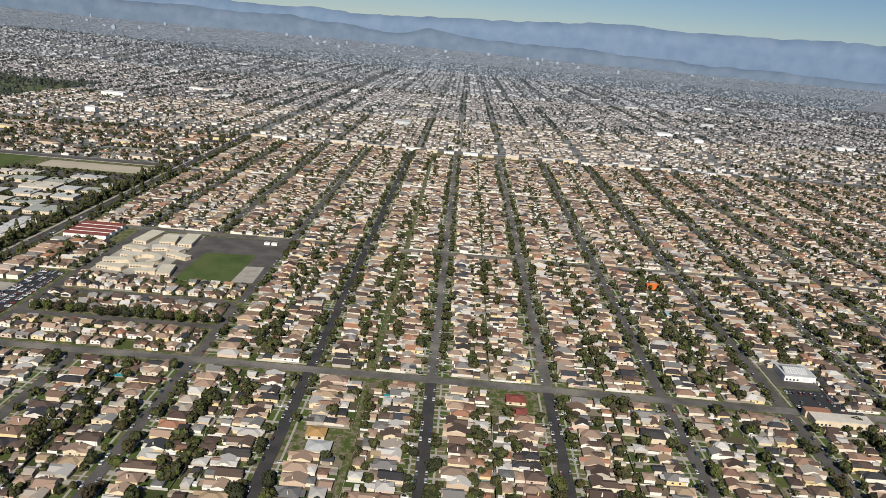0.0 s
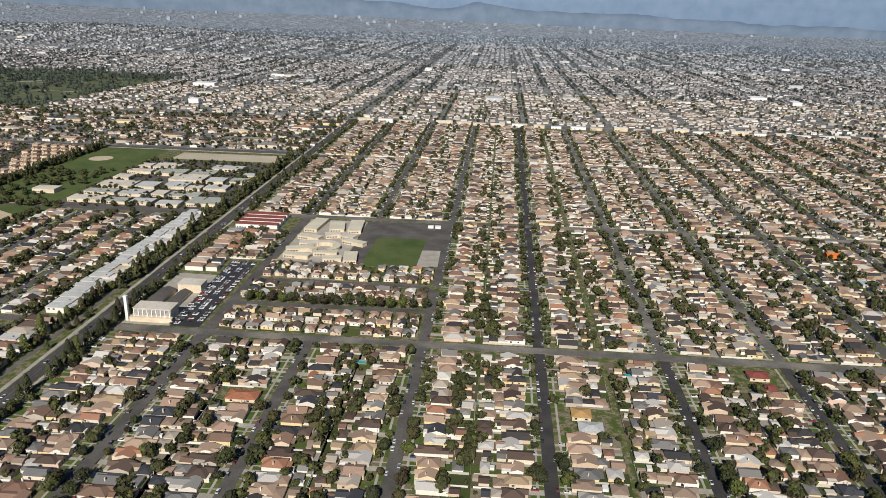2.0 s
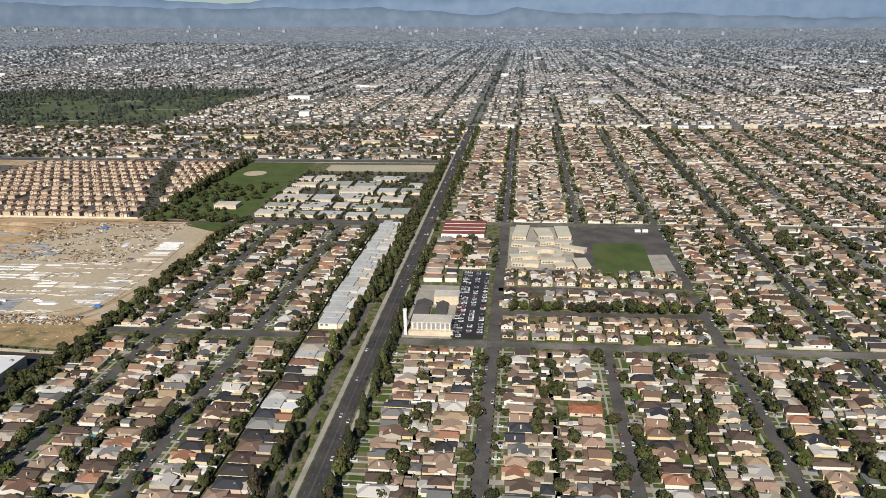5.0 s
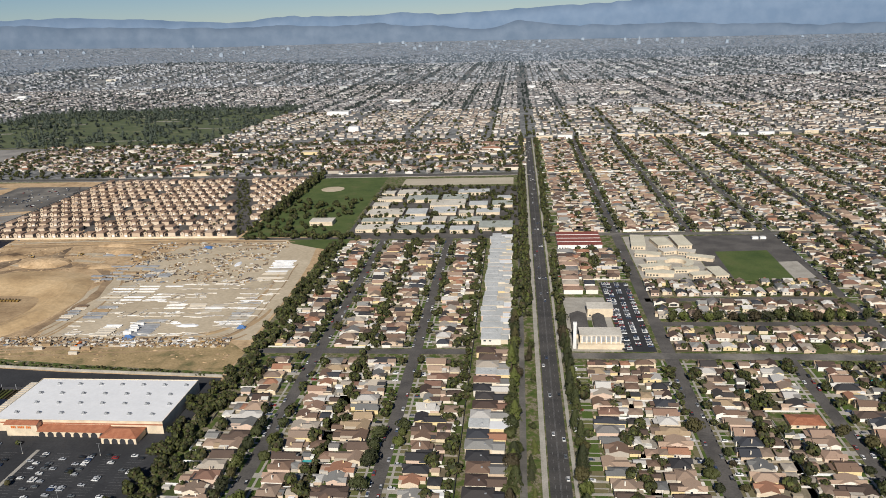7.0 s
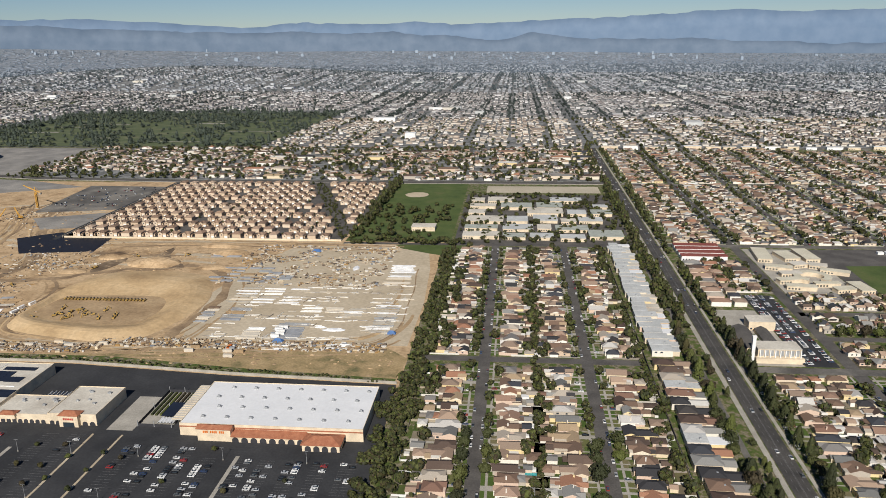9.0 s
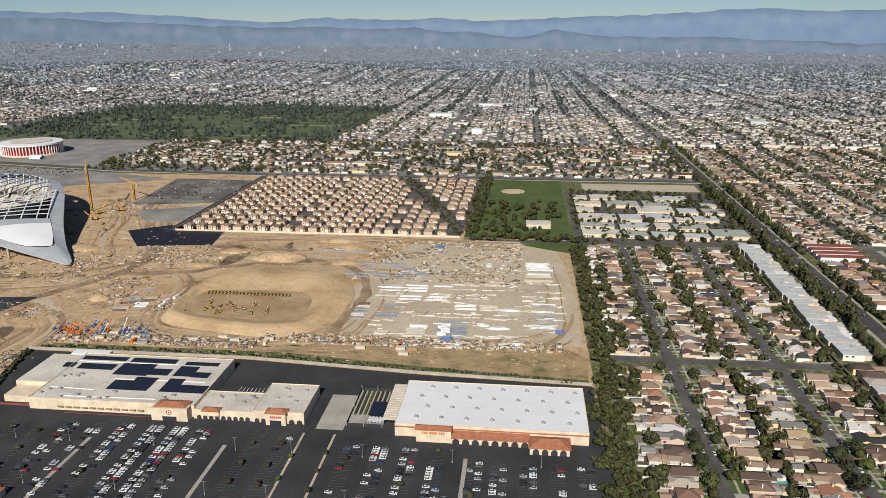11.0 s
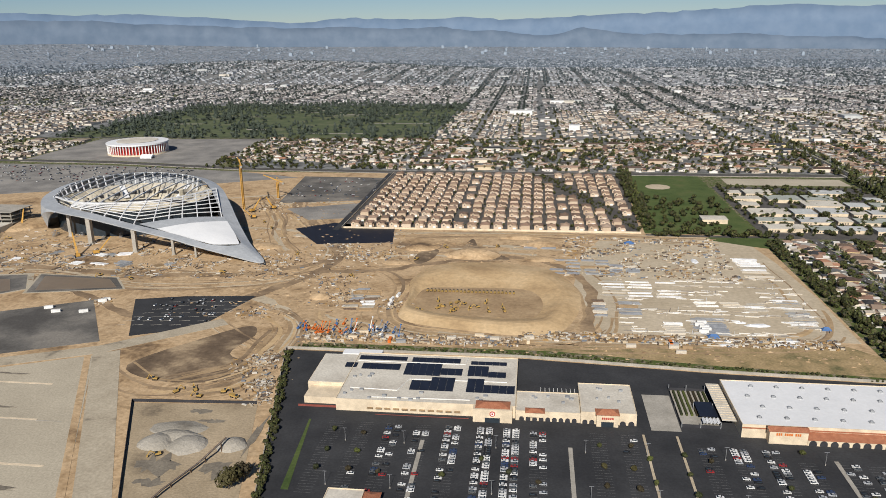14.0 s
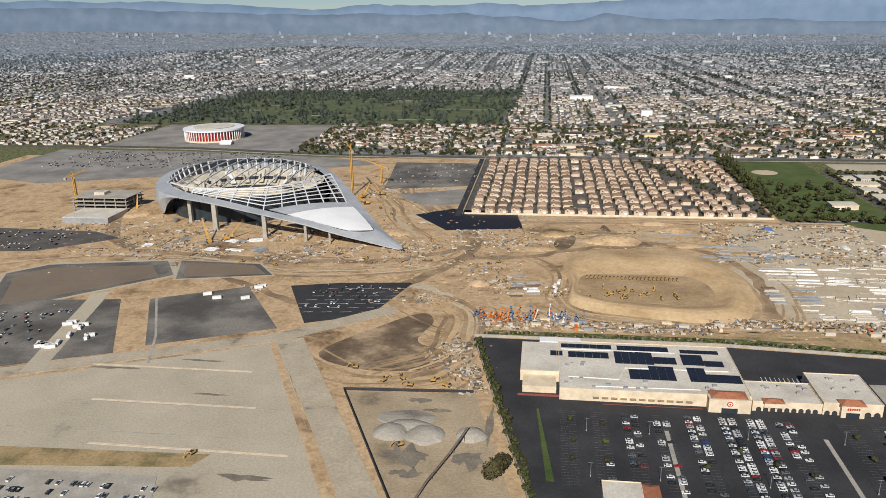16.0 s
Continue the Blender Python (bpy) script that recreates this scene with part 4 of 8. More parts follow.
wv = box_vf(-4.5, 4.5, -4, 4, -1.5, 3.2)
rv = gable_vf(-4.5, 4.5, -4, 4, 3.2, 1.5, True, 0.4)
T_F1 = (*join_vf((wv[0], wv[1][1:]), (rv[0][:6], rv[1][:2])), [0] * 5 + [1] * 2)
wv2 = box_vf(-5, 5, -5.5, 5.5, -1.5, 5.0)
T_F2 = (wv2[0], wv2[1][1:], [1, 0, 0, 0, 0])
# mid and outer kits have distance haze painted into their colours
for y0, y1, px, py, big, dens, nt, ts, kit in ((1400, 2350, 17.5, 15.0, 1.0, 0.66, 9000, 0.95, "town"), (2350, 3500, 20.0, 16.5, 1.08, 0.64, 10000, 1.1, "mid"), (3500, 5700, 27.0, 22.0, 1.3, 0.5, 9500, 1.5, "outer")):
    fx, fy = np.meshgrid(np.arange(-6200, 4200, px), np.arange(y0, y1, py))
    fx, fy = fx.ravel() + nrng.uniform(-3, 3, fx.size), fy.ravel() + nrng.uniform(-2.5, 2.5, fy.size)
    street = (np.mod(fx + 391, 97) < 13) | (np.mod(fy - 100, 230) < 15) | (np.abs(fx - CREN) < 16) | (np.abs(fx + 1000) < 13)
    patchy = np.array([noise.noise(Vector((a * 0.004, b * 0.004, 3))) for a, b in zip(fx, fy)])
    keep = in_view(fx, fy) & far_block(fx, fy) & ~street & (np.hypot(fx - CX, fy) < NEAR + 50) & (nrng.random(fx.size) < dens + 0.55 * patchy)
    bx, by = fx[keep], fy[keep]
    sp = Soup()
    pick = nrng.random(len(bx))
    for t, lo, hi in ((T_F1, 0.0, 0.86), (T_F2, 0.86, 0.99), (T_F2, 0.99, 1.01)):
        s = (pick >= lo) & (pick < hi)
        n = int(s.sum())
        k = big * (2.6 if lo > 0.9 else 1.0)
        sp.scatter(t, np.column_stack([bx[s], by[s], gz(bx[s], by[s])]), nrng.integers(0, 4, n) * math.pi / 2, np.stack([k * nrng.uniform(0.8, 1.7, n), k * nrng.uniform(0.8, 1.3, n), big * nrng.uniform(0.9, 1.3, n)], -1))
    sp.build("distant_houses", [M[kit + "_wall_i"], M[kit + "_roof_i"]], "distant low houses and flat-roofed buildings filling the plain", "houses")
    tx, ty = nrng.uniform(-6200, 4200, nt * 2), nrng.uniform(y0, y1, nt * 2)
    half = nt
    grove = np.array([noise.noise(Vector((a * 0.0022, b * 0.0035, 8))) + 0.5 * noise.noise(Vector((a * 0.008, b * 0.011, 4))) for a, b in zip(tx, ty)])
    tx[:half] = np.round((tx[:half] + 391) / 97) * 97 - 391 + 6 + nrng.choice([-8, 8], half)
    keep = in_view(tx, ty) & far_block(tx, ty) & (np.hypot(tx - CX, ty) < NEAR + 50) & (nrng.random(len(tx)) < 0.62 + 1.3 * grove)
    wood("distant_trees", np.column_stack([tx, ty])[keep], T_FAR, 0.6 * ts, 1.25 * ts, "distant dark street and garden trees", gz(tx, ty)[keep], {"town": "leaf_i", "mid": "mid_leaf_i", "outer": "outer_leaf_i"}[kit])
# the land's far end: small roofs and trees, haze painted into their blue-grey
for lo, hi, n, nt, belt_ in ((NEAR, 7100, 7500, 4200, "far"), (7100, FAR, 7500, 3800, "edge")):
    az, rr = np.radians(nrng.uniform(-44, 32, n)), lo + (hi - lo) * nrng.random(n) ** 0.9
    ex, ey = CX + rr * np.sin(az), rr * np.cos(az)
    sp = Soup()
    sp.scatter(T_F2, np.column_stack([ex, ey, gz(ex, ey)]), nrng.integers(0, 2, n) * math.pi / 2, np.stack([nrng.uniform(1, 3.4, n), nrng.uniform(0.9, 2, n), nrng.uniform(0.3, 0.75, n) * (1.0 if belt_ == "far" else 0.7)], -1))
    sp.build("far_city_roofs", [M[belt_ + "_wall_i"], M[belt_ + "_roof_i"]], "carpet of far buildings at the foot of the hills in haze-tinted colours", "buildings")
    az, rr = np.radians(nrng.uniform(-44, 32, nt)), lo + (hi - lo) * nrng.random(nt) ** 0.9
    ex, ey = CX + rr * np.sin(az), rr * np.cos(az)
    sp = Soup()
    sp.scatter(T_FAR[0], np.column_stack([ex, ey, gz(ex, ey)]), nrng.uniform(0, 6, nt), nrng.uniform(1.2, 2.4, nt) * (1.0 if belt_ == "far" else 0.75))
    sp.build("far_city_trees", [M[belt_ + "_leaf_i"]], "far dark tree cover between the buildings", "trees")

# ---- open ground of the west ----
slab("earthworks_ground", rect(-2150, -746, 200, 1288), 0.05, M["dirt"], "bare graded tan earth of the building site", "earth")
slab("stockyard_ground", [(-958, 590), (-752, 585), (-750, 690), (-756, 800), (-764, 862), (-810, 888), (-935, 888), (-962, 820), (-978, 707)], 0.09, M["dirt_pale"], "pale dusty earth of the storage yard", "earth")
slab("bank_ground", [(-1060, 547), (-1000, 546), (-883, 531), (-752, 521), (-748, 560), (-770, 582), (-880, 578), (-1040, 562)], 0.12, M["dirt_dry"], "dry tan bank with sparse weeds", "earth")
slab("verge_ground", [(-1215, 536), (-1026, 536), (-883, 523), (-752, 515), (-752, 522), (-883, 533), (-1000, 548), (-1215, 548)], 0.14, M["ground"], "weedy green-brown strip behind the shops", "earth")
slab("green_bank", [(-764, 862), (-735, 850), (-722, 900), (-800, 905), (-815, 890)], 0.10, M["grass"], "green grass corner beside the tree belt", "grass")
slab("belt_ground", rect(-748, -728, 300, 870), 0.08, M["ground"], "weedy ground under the tree belt", "earth")
ribbon("track_1", smooth([(-1385, 1230), (-1372, 1050), (-1330, 965), (-1268, 860), (-1240, 790), (-1255, 720), (-1300, 640)], 6, False), 13, 0.16, M["dirt_wet"], "damp rutted dirt track", "dirt track", 0.9)
ribbon("track_2", smooth([(-1244, 775), (-1330, 716), (-1480, 712), (-1640, 745), (-1720, 860)], 6, False), 12, 0.14, M["dirt_wet"], "damp rutted dirt track", "dirt track", 0.9)
ribbon("track_3", smooth([(-1250, 730), (-1180, 742), (-1130, 770), (-1050, 800), (-985, 765), (-962, 690), (-972, 592)], 6, False), 10, 0.15, M["dirt_wet"], "damp rutted dirt track round the basin", "dirt track", 0.9)
ribbon("track_4", smooth([(-1300, 640), (-1370, 590), (-1460, 640), (-1560, 690)], 6, False), 10, 0.13, M["dirt_wet"], "damp rutted dirt track", "dirt track", 0.9)
ribbon("track_5", smooth([(-1290, 655), (-1235, 600), (-1225, 560), (-1230, 500)], 6, False), 12, 0.13, M["dirt_pale"], "pale dusty haul track", "dirt track", 0.9)
for i in range(16):
    x, y = rng.uniform(-1720, -1200), rng.uniform(640, 1180)
    if -1420 > x > -1700 and 740 < y < 1070:
        y = rng.uniform(660, 740)
    dx, dy, bend = rng.uniform(60, 150), rng.uniform(-35, 35), rng.uniform(-25, 25)
    ribbon("track_%d" % (i + 6), smooth([(x, y), (x + dx * 0.5, y + dy * 0.5 + bend), (x + dx, y + dy)], 7, False), rng.uniform(3, 7), 0.07 + i * 0.004, M["dirt_wet" if i % 3 else "dirt_pale"], "rutted dirt track across the site", "dirt track", 1.4)
for i in range(10):
    x, y = rng.uniform(-1190, -1010), rng.uniform(775, 895)
    ribbon("track_%d" % (i + 22), smooth([(x, y), (x + 35, y + rng.uniform(-12, 12)), (x + 80, y + rng.uniform(-14, 14))], 7, False), rng.uniform(4, 9), 0.07 + i * 0.004, M["dirt_wet" if i % 2 else "dirt_pale"], "rutted dirt track across the site", "dirt track", 1.4)
slab("damp_ground", smooth([(-1335, 492), (-1295, 468), (-1245, 474), (-1232, 500), (-1262, 520), (-1255, 560), (-1268, 578), (-1300, 545)], 5), 0.11, M["mud"], "dark damp patch of earth", "earth")
ruts = Soup()
HAUL = [
    [(-1385, 1230), (-1372, 1050), (-1330, 965), (-1268, 860), (-1240, 790), (-1255, 720), (-1300, 640)],
    [(-1244, 775), (-1180, 742), (-1152, 690), (-1154, 620), (-1120, 580), (-1010, 568), (-962, 600), (-958, 690), (-985, 770), (-1040, 860)],
    [(-1300, 640), (-1240, 602), (-1222, 560), (-1232, 495), (-1280, 455)],
    [(-1250, 730), (-1330, 712), (-1480, 708), (-1640, 745), (-1720, 860)],
    [(-1235, 735), (-1310, 688), (-1420, 672), (-1540, 705), (-1660, 700), (-1800, 640)],
    [(-1245, 760), (-1300, 800), (-1345, 880), (-1372, 960), (-1440, 1090)],
    [(-1310, 585), (-1260, 540), (-1222, 510), (-1240, 462), (-1300, 452), (-1345, 480)],
    [(-1215, 620), (-1190, 590), (-1060, 566), (-900, 572), (-790, 590), (-768, 660), (-772, 800)],
    [(-1262, 820), (-1200, 880), (-1080, 892), (-960, 893), (-800, 880)],
]
step = 0
for line in HAUL:
    way = smooth(line, 9, False)
    for k in range(13):
        off, w, ph = rng.gauss(0, 9), rng.uniform(0.5, 1.9), rng.uniform(0, 90)
        a0 = rng.randrange(0, max(1, len(way) // 2))
        sub = way[a0:a0 + rng.randrange(14, 40)]
        if len(sub) < 4:
            continue
        step += 1
        z, pl, pr = 0.095 + 0.002 * (step % 40), [], []
        for i, p in enumerate(sub):
            p = Vector(p)
            d = (Vector(sub[min(i + 1, len(sub) - 1)]) - Vector(sub[max(i - 1, 0)])).normalized()
            side = Vector((-d.y, d.x))
            mid = p + side * (off + 5 * noise.noise(Vector((p.x * 0.02, p.y * 0.02, ph))))
            hw = w * (1 + 0.5 * noise.noise(Vector((p.x * 0.06, p.y * 0.06, ph))))
            pl.append((*(mid + side * hw), z))
            pr.append((*(mid - side * hw), z))
        m_ = len(sub)
        ruts.add(pr + pl + [(x, y, 0.0) for x, y, _ in pr + pl], [(i, i + 1, m_ + i + 1, m_ + i) for i in range(m_ - 1)] + [(2 * m_ + i, 2 * m_ + i + 1, i + 1, i) for i in range(m_ - 1)] + [(m_ + i, m_ + i + 1, 3 * m_ + i + 1, 3 * m_ + i) for i in range(m_ - 1)], rng.choice((0, 0, 1, 2, 2, 3)))
ruts.build("wheel_ruts", [M["dirt_floor"], M["dirt_pale"], M["dirt_wet"], M["dirt_bank"]], "curving wheel ruts worn into the bare earth", "ruts")
# excavated basin with a raised rim
rim = smooth([(-1136, 605), (-1071, 583), (-1009, 579), (-985, 606), (-972, 668), (-980, 715), (-1002, 760), (-1060, 778), (-1120, 768), (-1143, 720), (-1139, 662)], 8)
foot = smooth([(-1127, 636), (-1085, 620), (-1035, 616), (-1016, 622), (-1009, 648), (-1013, 676), (-1028, 692), (-1062, 694), (-1102, 692), (-1124, 688), (-1131, 662)], 8)
rings = []
for k, z in ((0.0, 0.0), (0.14, 1.6), (0.34, 3.8), (0.48, 4.4), (0.60, 3.9), (0.84, 1.6), (1.0, 0.35)):
    rings.append([(p[0] + (q[0] - p[0]) * k, p[1] + (q[1] - p[1]) * k, z + (noise.noise(Vector((p[0] * 0.05, p[1] * 0.05, k))) * 0.6 if 0 < k < 1 else 0)) for p, q in zip(rim, foot)])
nr_ = len(rim)
bv = [p for r in rings for p in r] + [(-1060, 660, 0.35)]
bf = [(j * nr_ + i, j * nr_ + (i + 1) % nr_, (j + 1) * nr_ + (i + 1) % nr_, (j + 1) * nr_ + i) for j in range(6) for i in range(nr_)] + [(6 * nr_ + i, 6 * nr_ + (i + 1) % nr_, 7 * nr_) for i in range(nr_)]
tagged(new("earth_basin", mesh("earth_basin", (bv, bf), M["dirt_bank"])), "rounded graded earth basin with a raised sloping rim", "earthwork", "", "structure")

slab("basin_floor", foot, 0.42, M["dirt_floor"], "damp rutted brown floor of the basin", "earth")
slab("damp_cut", smooth([(-1153, 786), (-1146, 819), (-1129, 822), (-1131, 790), (-1144, 766)], 5), 0.2, M["mud"], "dark damp cut in the earth", "earth")
slab("damp_shelf", smooth([(-1099, 792), (-1046, 788), (-1062, 815), (-1082, 835), (-1092, 872), (-1100, 840)], 5), 0.2, M["mud"], "dark damp shelf of freshly dug earth", "earth")


def mound(x, y, rx, ry, h, mat, label, seed=1):
    n, v, f = 20, [], []
    for j, (k, z) in enumerate(((1.0, -0.1), (0.8, 0.35), (0.5, 0.75), (0.2, 0.97))):
        for i in range(n):
            a = 2 * math.pi * i / n
            w = 1 + 0.22 * noise.noise(Vector((math.cos(a) * 1.5, math.sin(a) * 1.5, seed + j * 0.4)))
            v.append((x + rx * k * w * math.cos(a), y + ry * k * w * math.sin(a), h * z))
    v.append((x, y, h))
    f = [(j * n + i, j * n + (i + 1) % n, (j + 1) * n + (i + 1) % n, (j + 1) * n + i) for j in range(3) for i in range(n)] + [(3 * n + i, 3 * n + (i + 1) % n, 4 * n) for i in range(n)]
    return thing("earth_mound" if mat != "gravel" else "gravel_mound", label, "heap", (v, f), M[mat])


for i, (x, y, rx, ry, h) in enumerate([(-1085, 805, 36, 20, 7), (-1010, 850, 26, 14, 5), (-1150, 830, 22, 16, 4), (-1035, 880, 30, 8, 3), (-1345, 820, 26, 16, 4), (-1225, 655, 12, 9, 4), (-1700, 900, 24, 40, 7), (-1010, 795, 20, 12, 2.5), (-1170, 770, 20, 10, 2)]):
    mound(x, y, rx, ry, h, "dirt", "smooth tan spoil heap on the building site", i)
for i, (x, y, rx, ry, h) in enumerate([(-1256, 386, 13, 12, 4.2), (-1235, 385, 14, 12, 4.4), (-1207, 387, 11, 9, 4.6), (-1250, 404, 22, 10, 1.6), (-1246, 394, 17, 8, 3.4)]):
    mound(x, y, rx, ry, h, "gravel", "pale grey heap of crushed gravel", 20 + i)
lots_w = [
    ("liner_basin", [(-1329, 904), (-1280, 835), (-1189, 849), (-1199, 919), (-1285, 936)], "liner", "black lined rectangular pond"),
    ("parking_lot_1", [(-1364, 547), (-1405, 634), (-1358, 646), (-1288, 653), (-1312, 570)], "asphalt_dark", "fresh dark asphalt parking lot"),
    ("parking_lot_2", [(-1477, 491), (-1525, 588), (-1445, 628), (-1383, 534)], "asphalt_pale", "worn grey asphalt lot with puddles"),
    ("parking_lot_3", [(-1760, 440), (-1568, 446), (-1496, 476), (-1552, 585), (-1640, 575), (-1760, 520)], "asphalt_pale", "worn grey asphalt lot full of vehicles"),
    ("parking_lot_4", [(-1990, 700), (-1772, 713), (-1733, 716), (-1660, 772), (-1708, 797), (-1990, 810)], "asphalt", "grey asphalt lot beside the site"),
    ("parking_lot_5", [(-1400, 1045), (-1421, 1250), (-1278, 1245), (-1276, 1072)], "asphalt_pale", "dark parking lot with rows of cars"),
    ("parking_lot_6", [(-1376, 1011), (-1278, 1053), (-1276, 962), (-1325, 949)], "asphalt_old", "grey paved yard with cars"),
    ("parking_lot_7", [(-2120, 1100), (-1960, 1050), (-1760, 1120), (-1600, 1160), (-1430, 1240), (-1560, 1290), (-1850, 1340), (-2120, 1350)], "asphalt_old", "large grey parking lot behind the stadium"),
    ("concrete_apron", [(-1760, 250), (-1760, 330), (-1554, 424), (-1372, 507), (-1277, 318), (-1240, 245)], "apron", "large dusty tan concrete apron with dark stains"),
    ("gravel_yard", [(-1299, 434), (-1209, 440), (-1180, 330), (-1160, 250), (-1210, 250)], "yard", "dusty brown-grey gravel yard with tyre marks"),
    ("arena_lot", [(-2060, 1400), (-1850, 1388), (-1620, 1340), (-1640, 1690), (-2060, 1690)], "asphalt_old", "pale asphalt lot round the arena"),
    ("condo_ground", [(-1268, 912), (-885, 912), (-868, 1290), (-1268, 1290)], "asphalt", "pale paving between the terraced houses"),
    ("boulevard_ground", [(-1640, 1405), (-1560, 1330), (-1270, 1312), (-500, 1312), (-500, 1695), (-1640, 1695)], "urban", "paved and planted ground between the houses"),
    ("school_ground", rect(-738, -512, 908, 1200), "asphalt", "pale school paving between the buildings"),
    ("beige_lot", rect(-708, -520, 1216, 1268), "apron", "bare beige lot beside the boulevard"),
    ("park_lawn", [(-872, 1288), (-742, 1288), (-742, 912), (-880, 912)], "grass", "green park lawn with paths"),
    ("mall_lot", [(-1218, 532), (-1026, 532), (-883, 519), (-750, 512), (-742, 250), (-1150, 250)], "asphalt_dark", "dark asphalt shopping centre parking lot"),
]
for nm, pts, mat, lb in lots_w:
    slab(nm, pts, 0.06 if nm == "boulevard_ground" else 0.18 if mat != "apron" else 0.15, M[mat], lb, "paving" if "pond" not in lb else "pond")
for i, (x0, x1, y) in enumerate(((-1500, -1374, 456.5), (-1470, -1352, 406), (-1440, -1312, 354), (-1420, -1290, 303))):
    ribbon("apron_joint_%d" % (i + 1), [(x0, y), (x1, y - 0.6)], 2.0, 0.24, M["cream"], "pale raised concrete joint across the apron", "kerb")
ribbon("lot_joint", [(-1459, 462), (-1478, 510), (-1520, 591)], 2.0, 0.24, M["concrete"], "pale concrete strip across the grey lot", "kerb")
for nm, pts in (("pond_1", [(-1657, 561), (-1700, 640), (-1676, 663), (-1572, 681), (-1548, 648), (-1623, 586)]), ("pond_2", [(-1522, 650), (-1540, 693), (-1464, 690), (-1442, 665)])):
    px_, py_ = sum(p[0] for p in pts) / len(pts), sum(p[1] for p in pts) / len(pts)
    for grow, lift, mt, lb in ((1.42, 0.16, "apron", "pale dusty rim of a holding pond"), (1.30, 0.19, "asphalt_pale", "dark lined sloping bank of a holding pond")):
        lift += 0.008 * (nm == "pond_2")
        slab(nm + ("_rim" if grow > 1.4 else "_bank"), [(px_ + (x - px_) * (1 + (grow - 1) * 0.55), py_ + (y - py_) * grow) for x, y in pts], lift, M[mt], lb, "bank")
    slab(nm, pts, 0.24, M["pond"], "still brown muddy water in a holding pond", "pond")
ribbon("site_road_1", [(-1365, 514), (-1262, 322), (-1225, 250)], 21, 0.19, M["site_road"], "dusty grey haul road with stains", "road")
ribbon("site_road_2", [(-1800, 320), (-1562, 436), (-1374, 518), (-1293, 586)], 17, 0.20, M["site_road"], "dusty pale road across the site", "road")
ribbon("site_road_3", [(-1540, 440), (-1580, 600)], 16, 0.21, M["apron"], "pale dusty lane between the lots", "road")
ribbon("verge_strip", [(-1376, 505), (-1279, 318)], 5, 0.22, M["dirt"], "tan earth strip beside the haul road", "earth")
slab("dry_strip", [(-1520, 328), (-1492, 345), (-1359, 350), (-1366, 336), (-1480, 326)], 0.2, M["dirt_dry"], "dry brown earth strip", "earth")
slab("deck_lot", [(-1540, 250), (-1500, 322), (-1380, 326), (-1352, 250)], 0.3, M["concrete"], "pale concrete car park", "paving")
slab("elementary_yard", [(-310, 742), (-205, 745), (-205, 906), (-310, 900)], 0.16, M["asphalt"], "grey asphalt schoolyard", "paving")
slab("school_field", [(-291, 738), (-231, 742), (-229, 840), (-288, 836)], 0.22, M["grass"], "bright green grass playing field", "grass")
slab("court_pad", [(-231, 744), (-208, 746), (-209, 800), (-230, 798)], 0.22, M["concrete"], "pale concrete play court", "paving")
slab("elementary_ground", [(-384, 742), (-311, 742), (-311, 900), (-384, 900)], 0.16, M["concrete"], "pale paving round the school buildings", "paving")
slab("church_lot", [(-426, 566), (-400, 566), (-402, 733), (-430, 733)], 0.2, M["asphalt_dark"], "dark asphalt church parking lot", "paving")
slab("church_ground", [(-470, 566), (-427, 566), (-430, 690), (-470, 690)], 0.16, M["concrete"], "pale paving and lawns round the church", "paving")
slab("hall_ground", rect(296, 350, 602, 646), 0.16, M["asphalt"], "grey paving round the white hall", "paving")
slab("shop_lot", [(296, 553), (352, 553), (356, 600), (300, 600)], 0.2, M["asphalt_dark"], "dark asphalt shop parking lot", "paving")
slab("diamond", [(-822 + 20 * math.cos(i * 0.63), 1195 + 20 * math.sin(i * 0.63)) for i in range(10)], 0.24, M["dirt_pale"], "tan earth baseball diamond", "earth")


def drape(name, x0, x1, y0, y1, lift, mat, label, category):
    a, b = np.linspace(x0, x1, 25), np.linspace(y0, y1, 25)
    X, Y = np.meshgrid(a, b)
    v = np.stack([X, Y, gz(X, Y) + lift], -1).reshape(-1, 3).tolist()
    f = [(j * 25 + i, j * 25 + i + 1, (j + 1) * 25 + i + 1, (j + 1) * 25 + i) for j in range(24) for i in range(24)]
    return tagged(new(name, mesh(name, (v, f), mat)), label, category, "", "structure")


drape("cemetery_lawn", -2180, -1265, 1705, 2560, 1.2, M["cemetery"], "green cemetery lawn among dark trees", "grass")
for i in range(12):
    x, y = rng.uniform(-2100, -1400), rng.uniform(1750, 2450)
    drape("cemetery_path_%d" % (i + 1), x, x + rng.uniform(50, 190), y, y + rng.uniform(7, 14), 1.7, M["concrete"], "pale cemetery path", "path")
drape("hill_green", -3300, -2500, 2500, 3100, 1.0, M["ground"], "dark wooded open slope", "earth")

for i, (x, y, rx, ry) in enumerate(((-1244, 361, 13, 9), (-1206, 361, 9, 9), (-1240, 344, 9, 4), (-1245, 427, 8, 3), (-1196, 400, 2.5, 22), (-1232, 415, 9, 2), (-1330, 330, 14, 3), (-1480, 452, 20, 1.6), (-1420, 470, 16, 1.4), (-1390, 420, 12, 1.2))):
    slab("stain_%d" % (i + 1), [(x + rx * (1 + 1.1 * noise.noise(Vector((math.cos(k * 0.349) * 3, math.sin(k * 0.349) * 3, i)))) * math.cos(k * 0.349), y + ry * (1 + 1.1 * noise.noise(Vector((math.cos(k * 0.349) * 3, math.sin(k * 0.349) * 3, i + 9)))) * math.sin(k * 0.349)) for k in range(18)], 0.23, M["damp_gravel"], "irregular dark damp stain on the ground", "stain")

